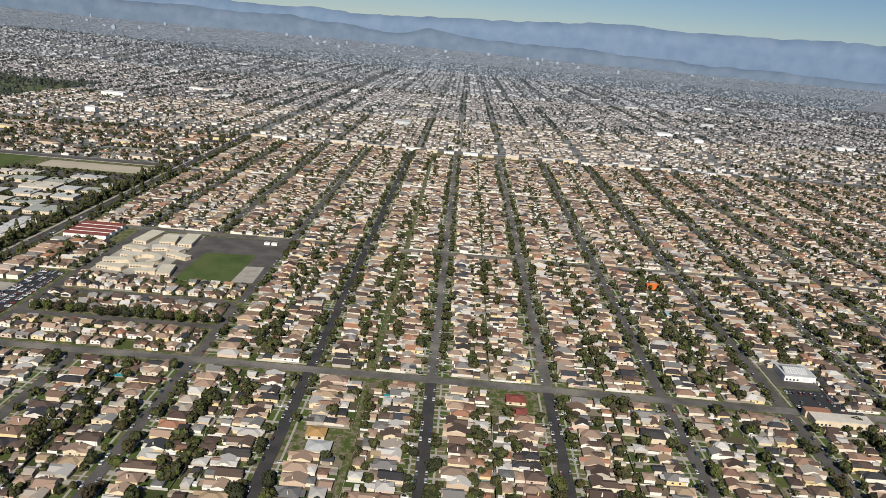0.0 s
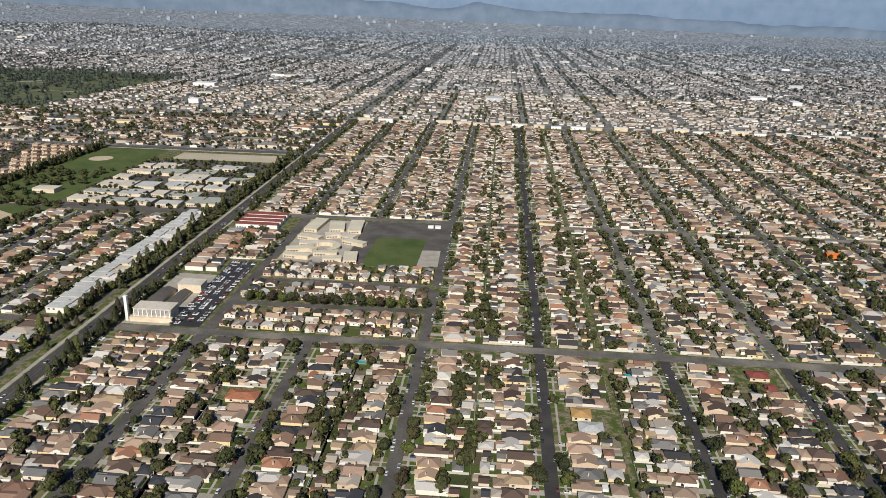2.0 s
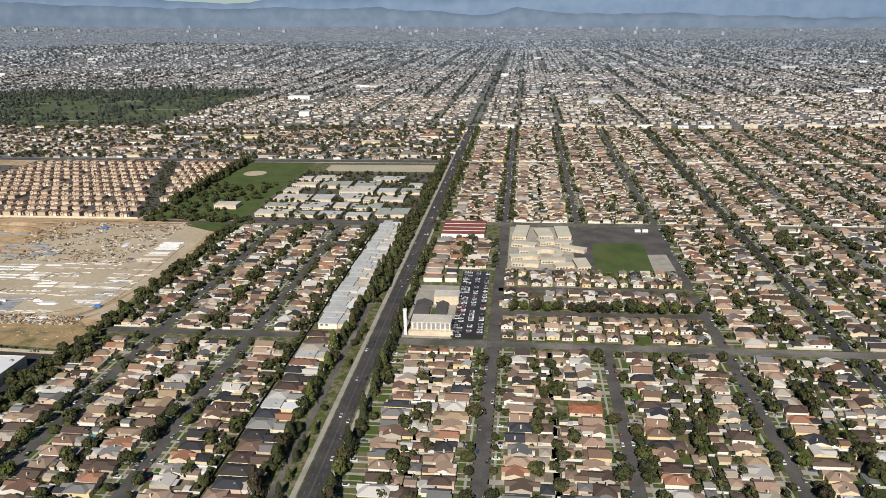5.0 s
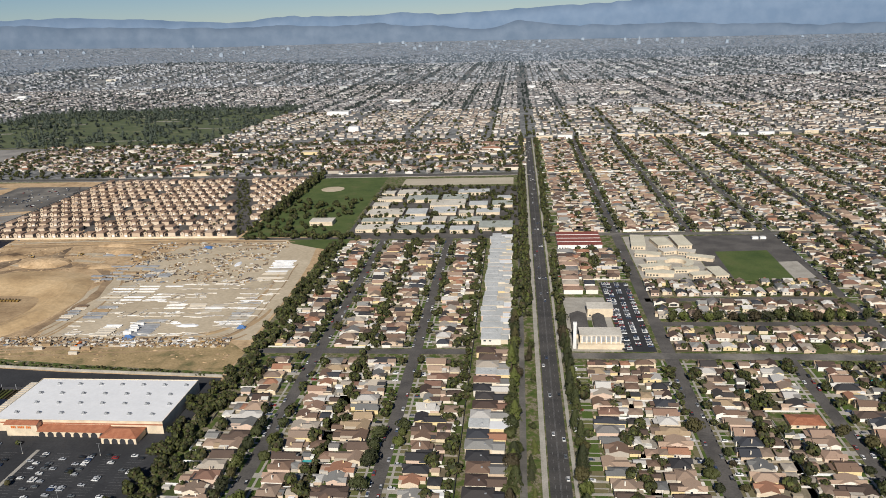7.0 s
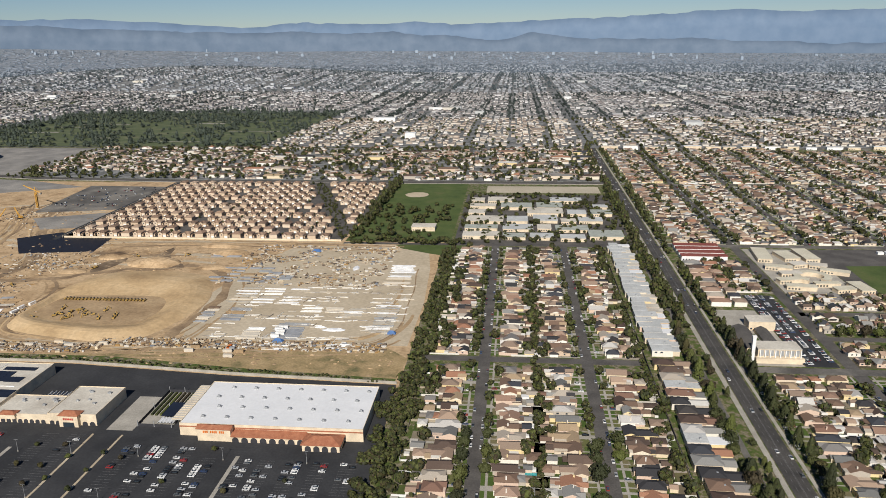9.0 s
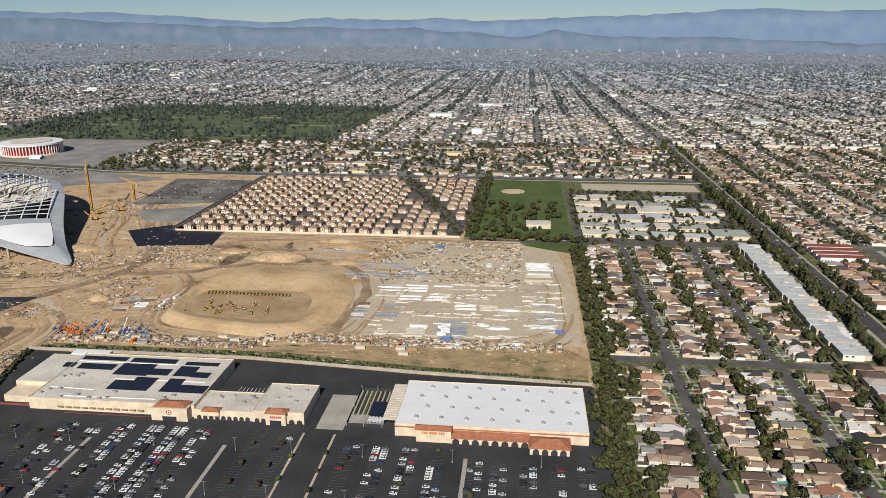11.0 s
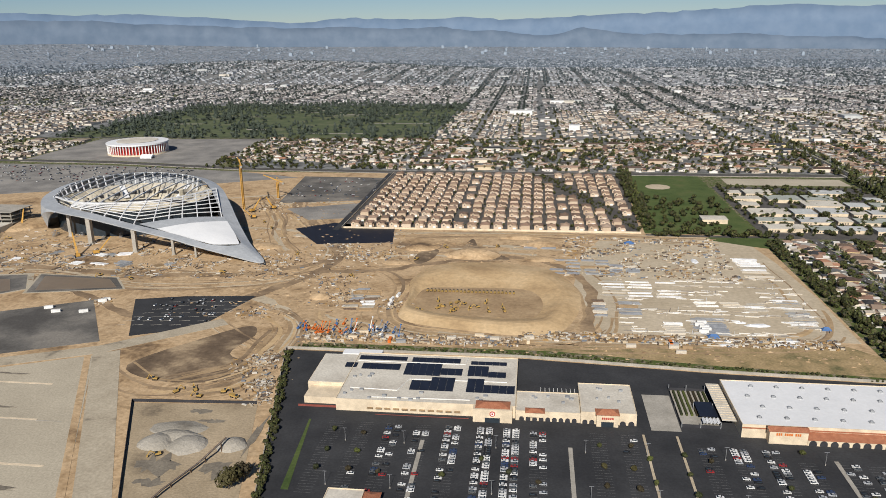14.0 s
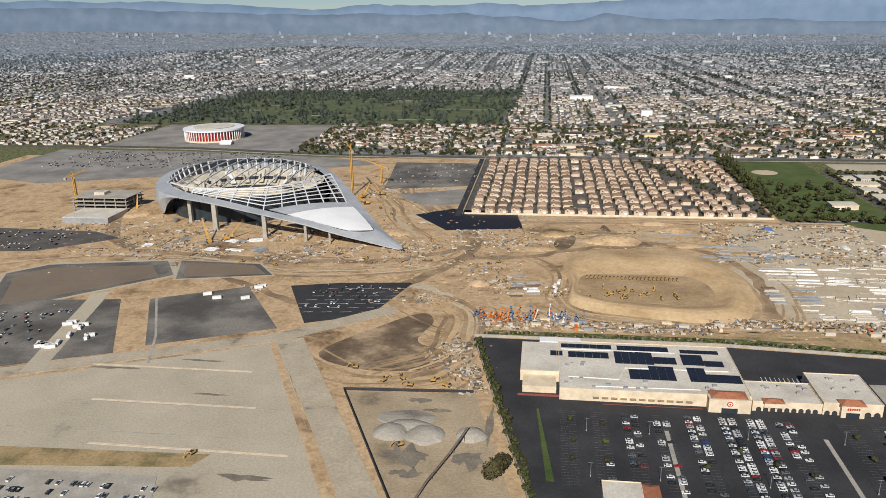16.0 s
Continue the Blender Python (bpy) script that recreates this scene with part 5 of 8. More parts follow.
# ---- vehicles ----
def car_vf():
    prof = [(-2.2, 0.35), (2.15, 0.35), (2.25, 0.75), (1.9, 0.92), (1.0, 0.98), (-1.6, 1.0), (-2.2, 0.95)]
    cab = [(1.0, 0.95), (0.35, 1.45), (-1.15, 1.48), (-1.85, 0.97)]

    def loft(p, w0, w1):
        n = len(p)
        zt = max(z for _, z in p)
        v = [(x, s * (w1 if z == zt or z > 1.2 else w0), z) for s in (-1, 1) for x, z in p]
        f = [(i, (i + 1) % n, n + (i + 1) % n, n + i) for i in range(n)]
        return v, f + [tuple(range(n - 1, -1, -1)), tuple(range(n, 2 * n))]
    return loft(prof, 0.9, 0.88), loft(cab, 0.8, 0.66)


def wheel_vf(x, y):
    n = 10
    v = [(x + 0.32 * math.cos(2 * math.pi * i / n), y + s * 0.1, 0.32 + 0.32 * math.sin(2 * math.pi * i / n)) for s in (-1, 1) for i in range(n)]
    return v, [(i, (i + 1) % n, n + (i + 1) % n, n + i) for i in range(n)] + [tuple(range(n - 1, -1, -1)), tuple(range(n, 2 * n))]


cb, cc = car_vf()
roof_cap = box_vf(-1.1, 0.32, -0.62, 0.62, 1.46, 1.52)
T_CAR = (*join_vf(cb, cc, roof_cap), [0] * len(cb[1]) + [1] * len(cc[1]) + [0] * 6)
CAR = []
wheels = [mesh("wheel", wheel_vf(x, y), M["rubber"]) for x in (-1.35, 1.4) for y in (-0.82, 0.82)]
cabin = mesh("cabin_glass", cc, M["glass"])
for nm, _ in CARS:
    c = thing("car", nm + " parked saloon car on dark asphalt", "car", join_vf(cb, roof_cap), M["car_" + nm], "cars in the shopping centre lot")
    part("cabin_glass", cabin, None, c)
    for w in wheels:
        part("wheel", w, None, c)
    CAR.append(c)
car_seen = set()


def car(x, y, deg, z=0.18):
    k = rng.choices(range(6), [9, 4, 6, 3, 1.3, 1])[0]
    ob = CAR[k] if k not in car_seen else copy_thing(CAR[k], Matrix())
    car_seen.add(k)
    ob.matrix_basis = pose(x, y, z, 0, 0, deg)


stalls = Soup()
rows = [(-1147, 0.03), (-1127, 0.04), (-1108, 0.42), (-1089, 0.38), (-1069, 0.55), (-1048, 1.0), (-1031, 1.05), (-1014, 0.5), (-976, 0.05), (-957, 0.06), (-911, 0.28), (-892, 0.62), (-873, 0.6), (-855, 0.55), (-831, 0.5), (-816, 0.6), (-798, 0.62), (-781, 0.35), (-763, 0.15)]
for x, fill in rows:
    y = 342.0
    top = 422 if x < -940 else (412 if x < -860 else 402)
    while y < top:
        near_door = 0.65 + 0.4 * (y - 340) / 80
        for s in (-1, 1):
            if rng.random() < fill * near_door * (1.0 if -1115 < x < -1000 else 0.75):
                car(x + s * 2.9, y, 180 * (s > 0) + rng.uniform(-2, 2))
            stalls.add(*box_vf(x + s * 2.7 - 2.4, x + s * 2.7 + 2.4, y + 1.34, y + 1.42, 0.1, 0.20), 0)
        y += 2.75
for x in (-1087, -994, -837):
    slab("lot_walkway_%d" % (int(-x) % 10), rect(x - 1.3, x + 1.3, 330, 405), 0.3, M["concrete"], "pale concrete walkway across the parking lot", "pavement")
stalls.build("stall_lines", [M["stall"]], "thin white painted parking stall lines", "road marking")
slab("service_pad", rect(-941, -922, 431, 480), 0.24, M["concrete"], "pale concrete service pad between the shops", "paving")
slab("grass_island_1", [(-1167, 424), (-1165.6, 424), (-1156, 345), (-1160.5, 345)], 0.3, M["grass"], "green grass island in the parking lot", "grass")
for i, x in enumerate((-947, -926)):
    slab("kerb_island_%d" % (i + 1), rect(x - 0.8, x + 0.8, 330, 425), 0.3, M["dirt_pale"], "narrow planted kerb island", "kerb")
for x, y in [(-1146, 410), (-1126, 408), (-1144, 386), (-1125, 386), (-1145, 366), (-1126, 366), (-1108, 366), (-1070, 366), (-1014, 364), (-976, 407), (-957, 408), (-975, 384), (-958, 383), (-975, 364), (-957, 363), (-911, 395), (-873, 372), (-855, 410), (-831, 365), (-798, 378), (-1048, 385), (-1031, 372), (-926, 400), (-926, 380), (-926, 360), (-947, 395), (-947, 370)]:
    tree(TREES[rng.randrange(4)], x, y, 0.5, 0.15)
# parked cars along the streets and in the far lots
sp = Soup()
pc = [(x, y, a, 0.12) for x, y, a in kerb_cars if y > 320]
for x in (-425.5, -421.5, -413, -403.5):
    pc += [(x, y, math.pi * rng.random() * 0.02, 0.2) for y in np.arange(570, 730, 2.9) if rng.random() < 0.6]
for x0, x1, y0, y1, dens in ((-1270, -1400, 1090, 1235, 0.16), (-2050, -1640, 1180, 1330, 0.2), (-1680, -1575, 475, 560, 0.25), (-1540, -1370, 262, 318, 0.65), (-1960, -1720, 725, 790, 0.3), (-1380, -1310, 585, 640, 0.3), (300, 350, 558, 596, 0.4)):
    for y in np.arange(y0, y1, 8.5):
        for x in np.arange(min(x0, x1), max(x0, x1), 3.0):
            if rng.random() < dens * 0.6:
                pc.append((x, y, math.pi / 2 + rng.uniform(-0.05, 0.05), 0.3 if y < 320 else 0.2))
for y in np.arange(340, 1650, 24):
    for dx in (-4.8, -1.8, 1.8, 4.8):
        if rng.random() < 0.22:
            pc.append((CREN + dx, y + rng.uniform(-9, 9), math.pi / 2, 0.2))
pc = np.array(pc)
sp.scatter(T_CAR, np.column_stack([pc[:, 0], pc[:, 1], pc[:, 3]]), pc[:, 2], nrng.uniform(0.95, 1.12, len(pc)))
sp.build("parked_cars", [M["car_i"], M["glass"]], "parked cars along kerbs and in outlying lots", "cars")

# ---- shopping centre ----
def flat_building(name, x0, x1, y0, y1, h, label, wall="cream", roof="beige_roof", par=0.7):
    b = thing(name, label, "building", box_vf(x0, x1, y0, y1, -0.1, h), M[wall])
    part("roof", box_vf(x0 + 0.35, x1 - 0.12, y0 + 0.35, y1 - 0.35, h - 0.2, h + 0.15), M[roof], b)
    for q in ((x0, x1, y0, y0 + 0.35), (x0, x1, y1 - 0.12, y1), (x0, x0 + 0.35, y0 + 0.35, y1 - 0.35), (x1 - 0.35, x1, y0 + 0.35, y1 - 0.35)):
        part("parapet", box_vf(*q, h, h + par), M[wall], b)
    return b


def rooftop_units(b, x0, x1, y0, y1, z, n, mat="metal"):
    for _ in range(n):
        x, y, s = rng.uniform(x0, x1), rng.uniform(y0, y1), rng.uniform(0.8, 1.6)
        part("air_unit", join_vf(box_vf(x - s, x + s, y - s * 0.7, y + s * 0.7, z, z + 1.3), cyl_vf(x, y, z + 1.3, z + 1.5, s * 0.5, n=8)), M[mat], b)


def arcade(b, x0, x1, y, h, n, mat="cream", openm="dark"):
    """A row of arched plates, painted dark as the shade of openings, along a front that faces south."""
    w = (x1 - x0) / n
    for i in range(n):
        c, hw = x0 + w * (i + 0.5), w * 0.36
        pts = [(c - hw, 0.2), (c + hw, 0.2)] + [(c + hw * math.cos(a), h - hw + hw * math.sin(a)) for a in np.linspace(0, math.pi, 7)]
        m = len(pts)
        v = [(x, y - 0.12, z) for x, z in pts] + [(x, y + 0.1, z) for x, z in pts]
        part("archway", (v, [tuple(range(m)), tuple(range(2 * m - 1, m - 1, -1))] + [(i2, m + i2, m + (i2 + 1) % m, (i2 + 1) % m) for i2 in range(m)]), M[openm], b)


# wide store with a white roof
st = flat_building("store", -886, -759, 428, 490, 9.0, "large warehouse store with a white roof and cream walls", "cream", "white", 0.6)
for i in range(7):
    for j in range(4):
        x, y = -873 + i * 17 + (j % 2) * 6, 438 + j * 14.5
        part("skylight", join_vf(box_vf(x - 1.5, x + 1.5, y - 1.1, y + 1.1, 9.1, 9.7), box_vf(x - 1.1, x + 0.6, y - 0.7, y + 0.7, 9.7, 10.6)), M["metal"], st)
part("stripe", box_vf(-886, -759, 427.9, 428, 6.6, 7.6), M["terracotta"], st, "rust red stripe along the front")
portico = part("portico", box_vf(-871, -848, 422, 427.9, -0.1, 9.2), M["cream"], st)
part("portico_roof", gable_vf(-871, -848, 422, 427.9, 9.2, 1.6, True, 0.8), M["terracotta"], portico, "clay tiled roof over the entrance")
part("canopy", ([(-848, 421, 4.6), (-797, 421, 4.6), (-797, 428.2, 6.4), (-848, 428.2, 6.4), (-848, 421, 4.2), (-797, 421, 4.2), (-797, 428.2, 6.0), (-848, 428.2, 6.0)], [(0, 1, 2, 3), (7, 6, 5, 4), (0, 4, 5, 1), (1, 5, 6, 2), (3, 7, 4, 0)]), M["terracotta"], st, "long clay tiled arcade roof")
arcade_wall = part("arcade_wall", box_vf(-848, -797, 421.6, 422.2, -0.1, 4.4), M["cream"], st)
arcade(arcade_wall, -848, -797, 421.6, 3.9, 8)
pavilion = part("pavilion", box_vf(-797, -772, 414, 427.9, -0.1, 5.2), M["cream"], st)
part("pavilion_roof", hip_vf(-797, -772, 414, 427.5, 5.2, 3.0, 1.0), M["terracotta"], pavilion, "clay tiled hipped roof over the corner entrance")
arcade(pavilion, -796, -773, 414, 4.3, 4)
sg = 0
for k in range(12):
    if k == 3 or k == 8:
        continue
    part("sign_bar", box_vf(-867 + k * 1.25, -866.1 + k * 1.25, 421.75, 422.0, 6.2, 7.8), M["orange"], portico, "orange bar of the store sign")
part("lattice", box_vf(-884, -760, 489.9, 490.3, 3.0, 8.6), M["concrete"], st)
# garden centre beside it
gc = thing("garden_centre", "fenced garden centre with dark shade cloth and plant rows", "garden centre", box_vf(-921, -896, 437, 488, -0.1, 0.4), M["concrete"])
for i in range(7):
    part("plant_row", box_vf(-919 + i * 3.4, -917.4 + i * 3.4, 452, 486, 0.4, 1.7), M["leaf"], gc)
part("shade_roof", box_vf(-908, -896, 446, 466, 3.8, 4.0), M["solar"], gc, "dark shade cloth roof")
for x in (-921, -909, -896.4):
    for y in (437, 462, 488):
        part("post", box_vf(x - 0.2, x + 0.2, y - 0.2, y + 0.2, 0, 5), M["metal"], gc)
for q in ((-921, -896, 436.9, 437.0), (-921, -896, 488, 488.1), (-921.1, -921, 437, 488)):
    part("fence_panel", box_vf(*q, 0.2, 2.6), M["dark"], gc)
for i in range(5):
    part("greenhouse_bay", gable_vf(-907 + i * 2.3, -904.9 + i * 2.3, 438, 445, 3.0, 1.2, False, 0.0), M["white"], gc)
part("canopy_roof", box_vf(-896, -887, 437, 489, 6.2, 6.6), M["beige_roof"], gc, "long ribbed beige canopy")
for i in range(16):
    part("rib", box_vf(-896, -887, 438 + i * 3.2, 438.5 + i * 3.2, 6.6, 6.8), M["cream"], gc)
# long store with solar panels
an = flat_building("department_store", -1152, -1029, 438, 513, 8.4, "long cream department store with solar panels on its pale roof")
part("wing", box_vf(-1179, -1152, 463, 511, -0.1, 8.0), M["cream"], an)
part("wing_roof", box_vf(-1178.6, -1152, 463.4, 510.6, 8.0, 8.2), M["beige_roof"], an)
part("dock", box_vf(-1177, -1154, 446, 463, -0.1, 5.2), M["cream"], an)
part("rear_bay", box_vf(-1166, -1135, 513, 521, -0.1, 8.0), M["white"], an)
entrance = part("entrance", box_vf(-1057, -1031, 431, 437.9, -0.1, 9.6), M["cream"], an)
part("entrance_roof", hip_vf(-1055, -1033, 433, 443, 9.6, 2.0, 0.6), M["terracotta"], entrance, "clay tiled roof over the entrance")
part("entrance_glass", box_vf(-1049, -1039, 430.8, 431.1, 0, 3.6), M["glass"], entrance)
n = 20
for r0, m_, yy in ((1.9, "red", 430.7), (1.25, "white_paint", 430.6), (0.7, "red", 430.5)):
    v = [(-1044 + r0 * math.cos(2 * math.pi * i / n), yy + dy, 6.6 + r0 * math.sin(2 * math.pi * i / n)) for dy in (0, 0.25) for i in range(n)]
    part("sign_disc", (v, [tuple(range(n)), tuple(range(2 * n - 1, n - 1, -1))] + [(i, n + i, n + (i + 1) % n, (i + 1) % n) for i in range(n)]), M[m_], entrance, "round sign disc" if m_ == "red" else "")
for i in range(11):
    part("awning", box_vf(-1130 + i * 6, -1126 + i * 6, 436, 437.9, 3.3, 3.6), M["wood"], an)
part("red_kerb", box_vf(-1124, -1060, 434.2, 434.5, 0.1, 0.5), M["brick_red"], an)
part("dock_wall", box_vf(-1180, -1152, 441, 441.5, 0, 1.6), M["brick_red"], an)
for x0, x1, y0, y1 in [(-1150, -1113, 502, 508), (-1109, -1072, 501, 508), (-1064, -1037, 500, 505), (-1158, -1149, 488, 495), (-1145, -1116, 486, 495), (-1112, -1085, 479, 498), (-1085, -1069, 481, 491), (-1065, -1050, 481, 497), (-1050, -1037, 480, 488), (-1104, -1090, 456, 470), (-1090, -1073, 456, 476), (-1064, -1052, 456, 476), (-1052, -1030, 456, 467)]:
    nc = max(2, int((x1 - x0) / 5))
    for i in range(nc):
        a = x0 + (x1 - x0) * i / nc
        part("solar_panel", ([(a, y0, 8.8), (a + (x1 - x0) / nc - 0.12, y0, 8.8), (a + (x1 - x0) / nc - 0.12, y1, 9.1), (a, y1, 9.1), (a, y0, 8.5), (a + (x1 - x0) / nc - 0.12, y0, 8.5), (a + (x1 - x0) / nc - 0.12, y1, 8.5), (a, y1, 8.5)], [(0, 1, 2, 3), (0, 4, 5, 1), (1, 5, 6, 2), (2, 6, 7, 3), (3, 7, 4, 0)]), M["solar"], an)
for pts_ in ([(-1146, 455.5, 8.75), (-1112, 454, 8.75), (-1106, 472, 8.75), (-1036, 473, 8.75)], [(-1150, 499, 8.75), (-1068, 499.5, 8.75), (-1067, 510, 8.75)], [(-1128, 443, 8.75), (-1060, 444.5, 8.75)]):
    part("duct", tube_vf(pts_, 0.5, 0.5), M["white_paint"], an)
rooftop_units(an, -1148, -1040, 441, 453, 8.5, 12)
rooftop_units(an, -1150, -1110, 471, 477, 8.5, 4)
sh = flat_building("shop_building", -1028.8, -986.2, 436, 464, 6.6, "row of small cream shops with a pale flat roof")
arcade(sh, -1027, -988, 435.9, 3.2, 9)
part("tile_hood", hip_vf(-1022, -1010, 434, 440, 7.4, 1.4, 0.5), M["terracotta"], sh)
part("hood_wall", box_vf(-1022, -1010, 434.4, 439, 3.6, 7.3), M["cream"], sh)
rooftop_units(sh, -1020, -990, 445, 460, 6.7, 6)
s2_ = flat_building("corner_store", -986, -950, 435.5, 477, 8.2, "cream corner store with a clay tiled entrance tower")
tower = part("tower", box_vf(-976, -962, 432.5, 440, -0.1, 9.0), M["cream"], s2_)
part("tower_roof", hip_vf(-976, -962, 432.5, 440, 9.0, 2.2, 0.7), M["terracotta"], tower)
part("entrance_glass", box_vf(-973, -965, 432.2, 432.6, 0, 3.8), M["glass"], tower)
for k in range(6):
    part("sign_bar", box_vf(-972.6 + k * 1.3, -971.7 + k * 1.3, 432.2, 432.6, 5.6, 7.0), M["red"], tower)
arcade(s2_, -985.5, -976.5, 435.4, 3.2, 2)
arcade(s2_, -961.5, -950.5, 435.4, 3.2, 2)
rooftop_units(s2_, -982, -955, 448, 472, 8.3, 6)
sm = flat_building("small_shop", -1131, -1110, 318, 341, 5.5, "small flat-roofed shop with a clay tiled corner")
part("tile_roof", hip_vf(-1110, -1101, 320, 341, 4.6, 1.8, 0.6), M["terracotta"], sm)
part("tile_wall", box_vf(-1110, -1101, 320, 341, -0.1, 4.5), M["cream"], sm)
# wall behind the shops
wl3 = [(-1218, 534), (-1026, 534), (-883, 521), (-750, 513.5)]
for i, (a, b) in enumerate(zip(wl3, wl3[1:])):
    tagged(new("boundary_wall_%d" % (i + 1), mesh("boundary_wall", beam_vf((*a, 1.0), (*b, 1.0), 0.5, 2.6), M["concrete"])), "long pale concrete boundary wall", "wall", "", "structure")
tagged(new("boundary_wall_4", mesh("boundary_wall", beam_vf((-1219, 534, 1.0), (-1152, 250, 1.0), 0.5, 2.4), M["concrete"])), "pale concrete boundary wall", "wall", "", "structure")
for i, (a, b) in enumerate((((-1300, 436), (-1210, 441)), ((-1300, 436), (-1212, 250)))):
    tagged(new("yard_fence_%d" % (i + 1), mesh("yard_fence", beam_vf((*a, 1.1), (*b, 1.1), 0.3, 2.4), M["dark"])), "dark cloth-covered yard fence", "fence", "", "structure")
CONV = [Vector((-1232, 312, 1.2)), Vector((-1226, 333, 3.2)), Vector((-1217, 361, 3.0)), Vector((-1208, 384, 7.6))]
cv = thing("conveyor", "long rusty gravel conveyor in two spans on legs", "conveyor", join_vf(tube_vf(CONV[:3], 1.2, 0.6), tube_vf(CONV[2:], 1.2, 0.6)), M["rust"])
for a_, b_ in zip(CONV, CONV[1:]):
    for k in (0.25, 0.8):
        p = a_.lerp(b_, k)
        part("leg", box_vf(p.x - 0.15, p.x + 0.15, p.y - 0.6, p.y + 0.6, 0, p.z), M["rust"], cv)
    part("rail", tube_vf([a_ + Vector((0.7, 0, 0.6)), b_ + Vector((0.7, 0, 0.6))], 0.15), M["metal"], cv)
# loading cage behind the shops
for i in range(2):
    tagged(new("trolley_bay", mesh("trolley_bay", join_vf(*[box_vf(-1012 + k * 3, -1011.7 + k * 3, 478 - i * 5, 482 - i * 5, 0.1, 1.4) for k in range(10)]), M["white_paint"])), "white railed bays in the loading yard", "railing")

# ---- stadium under construction ----
outer = [(-1318, 755, 1.6), (-1365, 762, 8), (-1405, 768, 15.5), (-1435, 774, 21.5), (-1487, 783, 29.5), (-1560, 811, 34.5), (-1615, 836, 35), (-1660, 872, 34), (-1690, 925, 35), (-1696, 985, 38), (-1672, 1035, 40), (-1615, 1062, 41), (-1550, 1050, 42), (-1495, 1015, 42), (-1452, 965, 40), (-1418, 910, 33), (-1383, 850, 22), (-1350, 800, 10)]
inner = [(-1356, 783, 13.5), (-1385, 775, 14.5), (-1412, 780, 19.5), (-1440, 786, 24.5), (-1490, 796, 31.5), (-1557, 824, 36.5), (-1606, 850, 37), (-1646, 884, 36.5), (-1675, 930, 37.5), (-1682, 984, 41), (-1662, 1026, 43), (-1611, 1051, 44), (-1553, 1040, 45), (-1505, 1008, 45), (-1467, 960, 43), (-1434, 905, 36), (-1402, 852, 27), (-1373, 812, 18)]
KS = 4
so, si_ = smooth(outer, KS), smooth(inner, KS)
so = [(x, y, max(z, 1.2)) for x, y, z in so]
stad = thing("stadium", "half-built oval stadium with pointed grey roof and white lattice", "stadium")
ns = len(so)
for i in range(ns):
    a, b, c, d = so[i], so[(i + 1) % ns], si_[(i + 1) % ns], si_[i]
    v = [a, b, c, d] + [(p[0], p[1], p[2] - 1.3) for p in (a, b, c, d)]
    part("roof_panel", (v, [(3, 2, 1, 0), (4, 5, 6, 7), (0, 1, 5, 4), (2, 3, 7, 6), (1, 2, 6, 5), (3, 0, 4, 7)]), M["panel"], stad)


def roof_edge(pts, u):
    """A place along a few corners, u from 0 to 1."""
    k = min(int(u * (len(pts) - 1)), len(pts) - 2)
    return Vector(pts[k]).lerp(Vector(pts[k + 1]), u * (len(pts) - 1) - k)


tip_front = [inner[0], inner[1], inner[2], inner[3], (-1485, 799, 31)]
tip_east = [inner[0], inner[17], (-1402, 853, 27.5)]
for name, u0, u1, mt, lb in (("white_membrane", 0.02, 0.86, "white", "white triangular roof membrane"), ("membrane_border", 0.86, 1.0, "panel", "unfinished grey border of the membrane")):
    pv = []
    for i in range(9):
        u = u0 + (u1 - u0) * i / 8
        pa, pb = roof_edge(tip_front, u), roof_edge(tip_east, u)
        for j in range(9):
            p = pa.lerp(pb, j / 8)
            pv.append((p.x, p.y, p.z + 0.5 + 3.0 * u * math.sin(math.pi * j / 8)))
    pv += [(x, y, z - 0.5) for x, y, z in pv]
    pf = [(i * 9 + j, (i + 1) * 9 + j, (i + 1) * 9 + j + 1, i * 9 + j + 1) for i in range(8) for j in range(8)]
    part(name, (pv, pf + [tuple(q + 81 for q in reversed(f)) for f in pf]), M[mt], stad, lb)
# skirt down to the ground: metal south-west, east a dark sheet for painted shade
def skirt(i0, i1, drop, mat, label):
    v, f = [], []
    for k, i in enumerate(range(i0, i1)):
        p = so[i % ns]
        q = drop(k / max(1, i1 - i0 - 1), p)
        cx, cy = -1560, 930
        v += [p, (p[0] + (q[0] - p[0]) * 0.5 + (p[0] - cx) * 0.03, p[1] + (q[1] - p[1]) * 0.5 + (p[1] - cy) * 0.03, p[2] * 0.55 + q[2] * 0.45), q]
    n = i1 - i0
    f = [(3 * i + j, 3 * i + j + 1, 3 * i + 4 + j, 3 * i + 3 + j) for i in range(n - 1) for j in (0, 1)]
    part("skirt", (v, f), mat, stad, label)


skirt(KS * 6, KS * 13, lambda t, p: (p[0] + (-1560 - p[0]) * 0.03, p[1] + (930 - p[1]) * 0.03, 0.0 if t > 0.16 else 33 * (1 - (t / 0.16) ** 2)), M["panel"], "curved grey metal skirt down to the ground")
skirt(KS * 13, KS * 18 + 1, lambda t, p: (p[0] - 6, p[1] - 4, 0.0), M["dark"], "dark sheet painting the shade below the roof edge")
for x, y, h, w in ((-1608, 848, 34, 4.0), (-1560, 815, 33.5, 5.4), (-1487, 787, 28.5, 4.6), (-1435, 778, 19.5, 3.0), (-1405, 772, 13, 2.2)):
    part("column", join_vf(box_vf(x - w / 2, x + w / 2, y - w / 2, y + w / 2, -0.2, h), box_vf(x - w * 0.7, x + w * 0.7, y - w * 0.7, y + w * 0.7, -0.2, 1.2)), M["concrete"], stad, "square concrete column")
# seating bowl in three terraces
ecx, ecy = -1566, 942


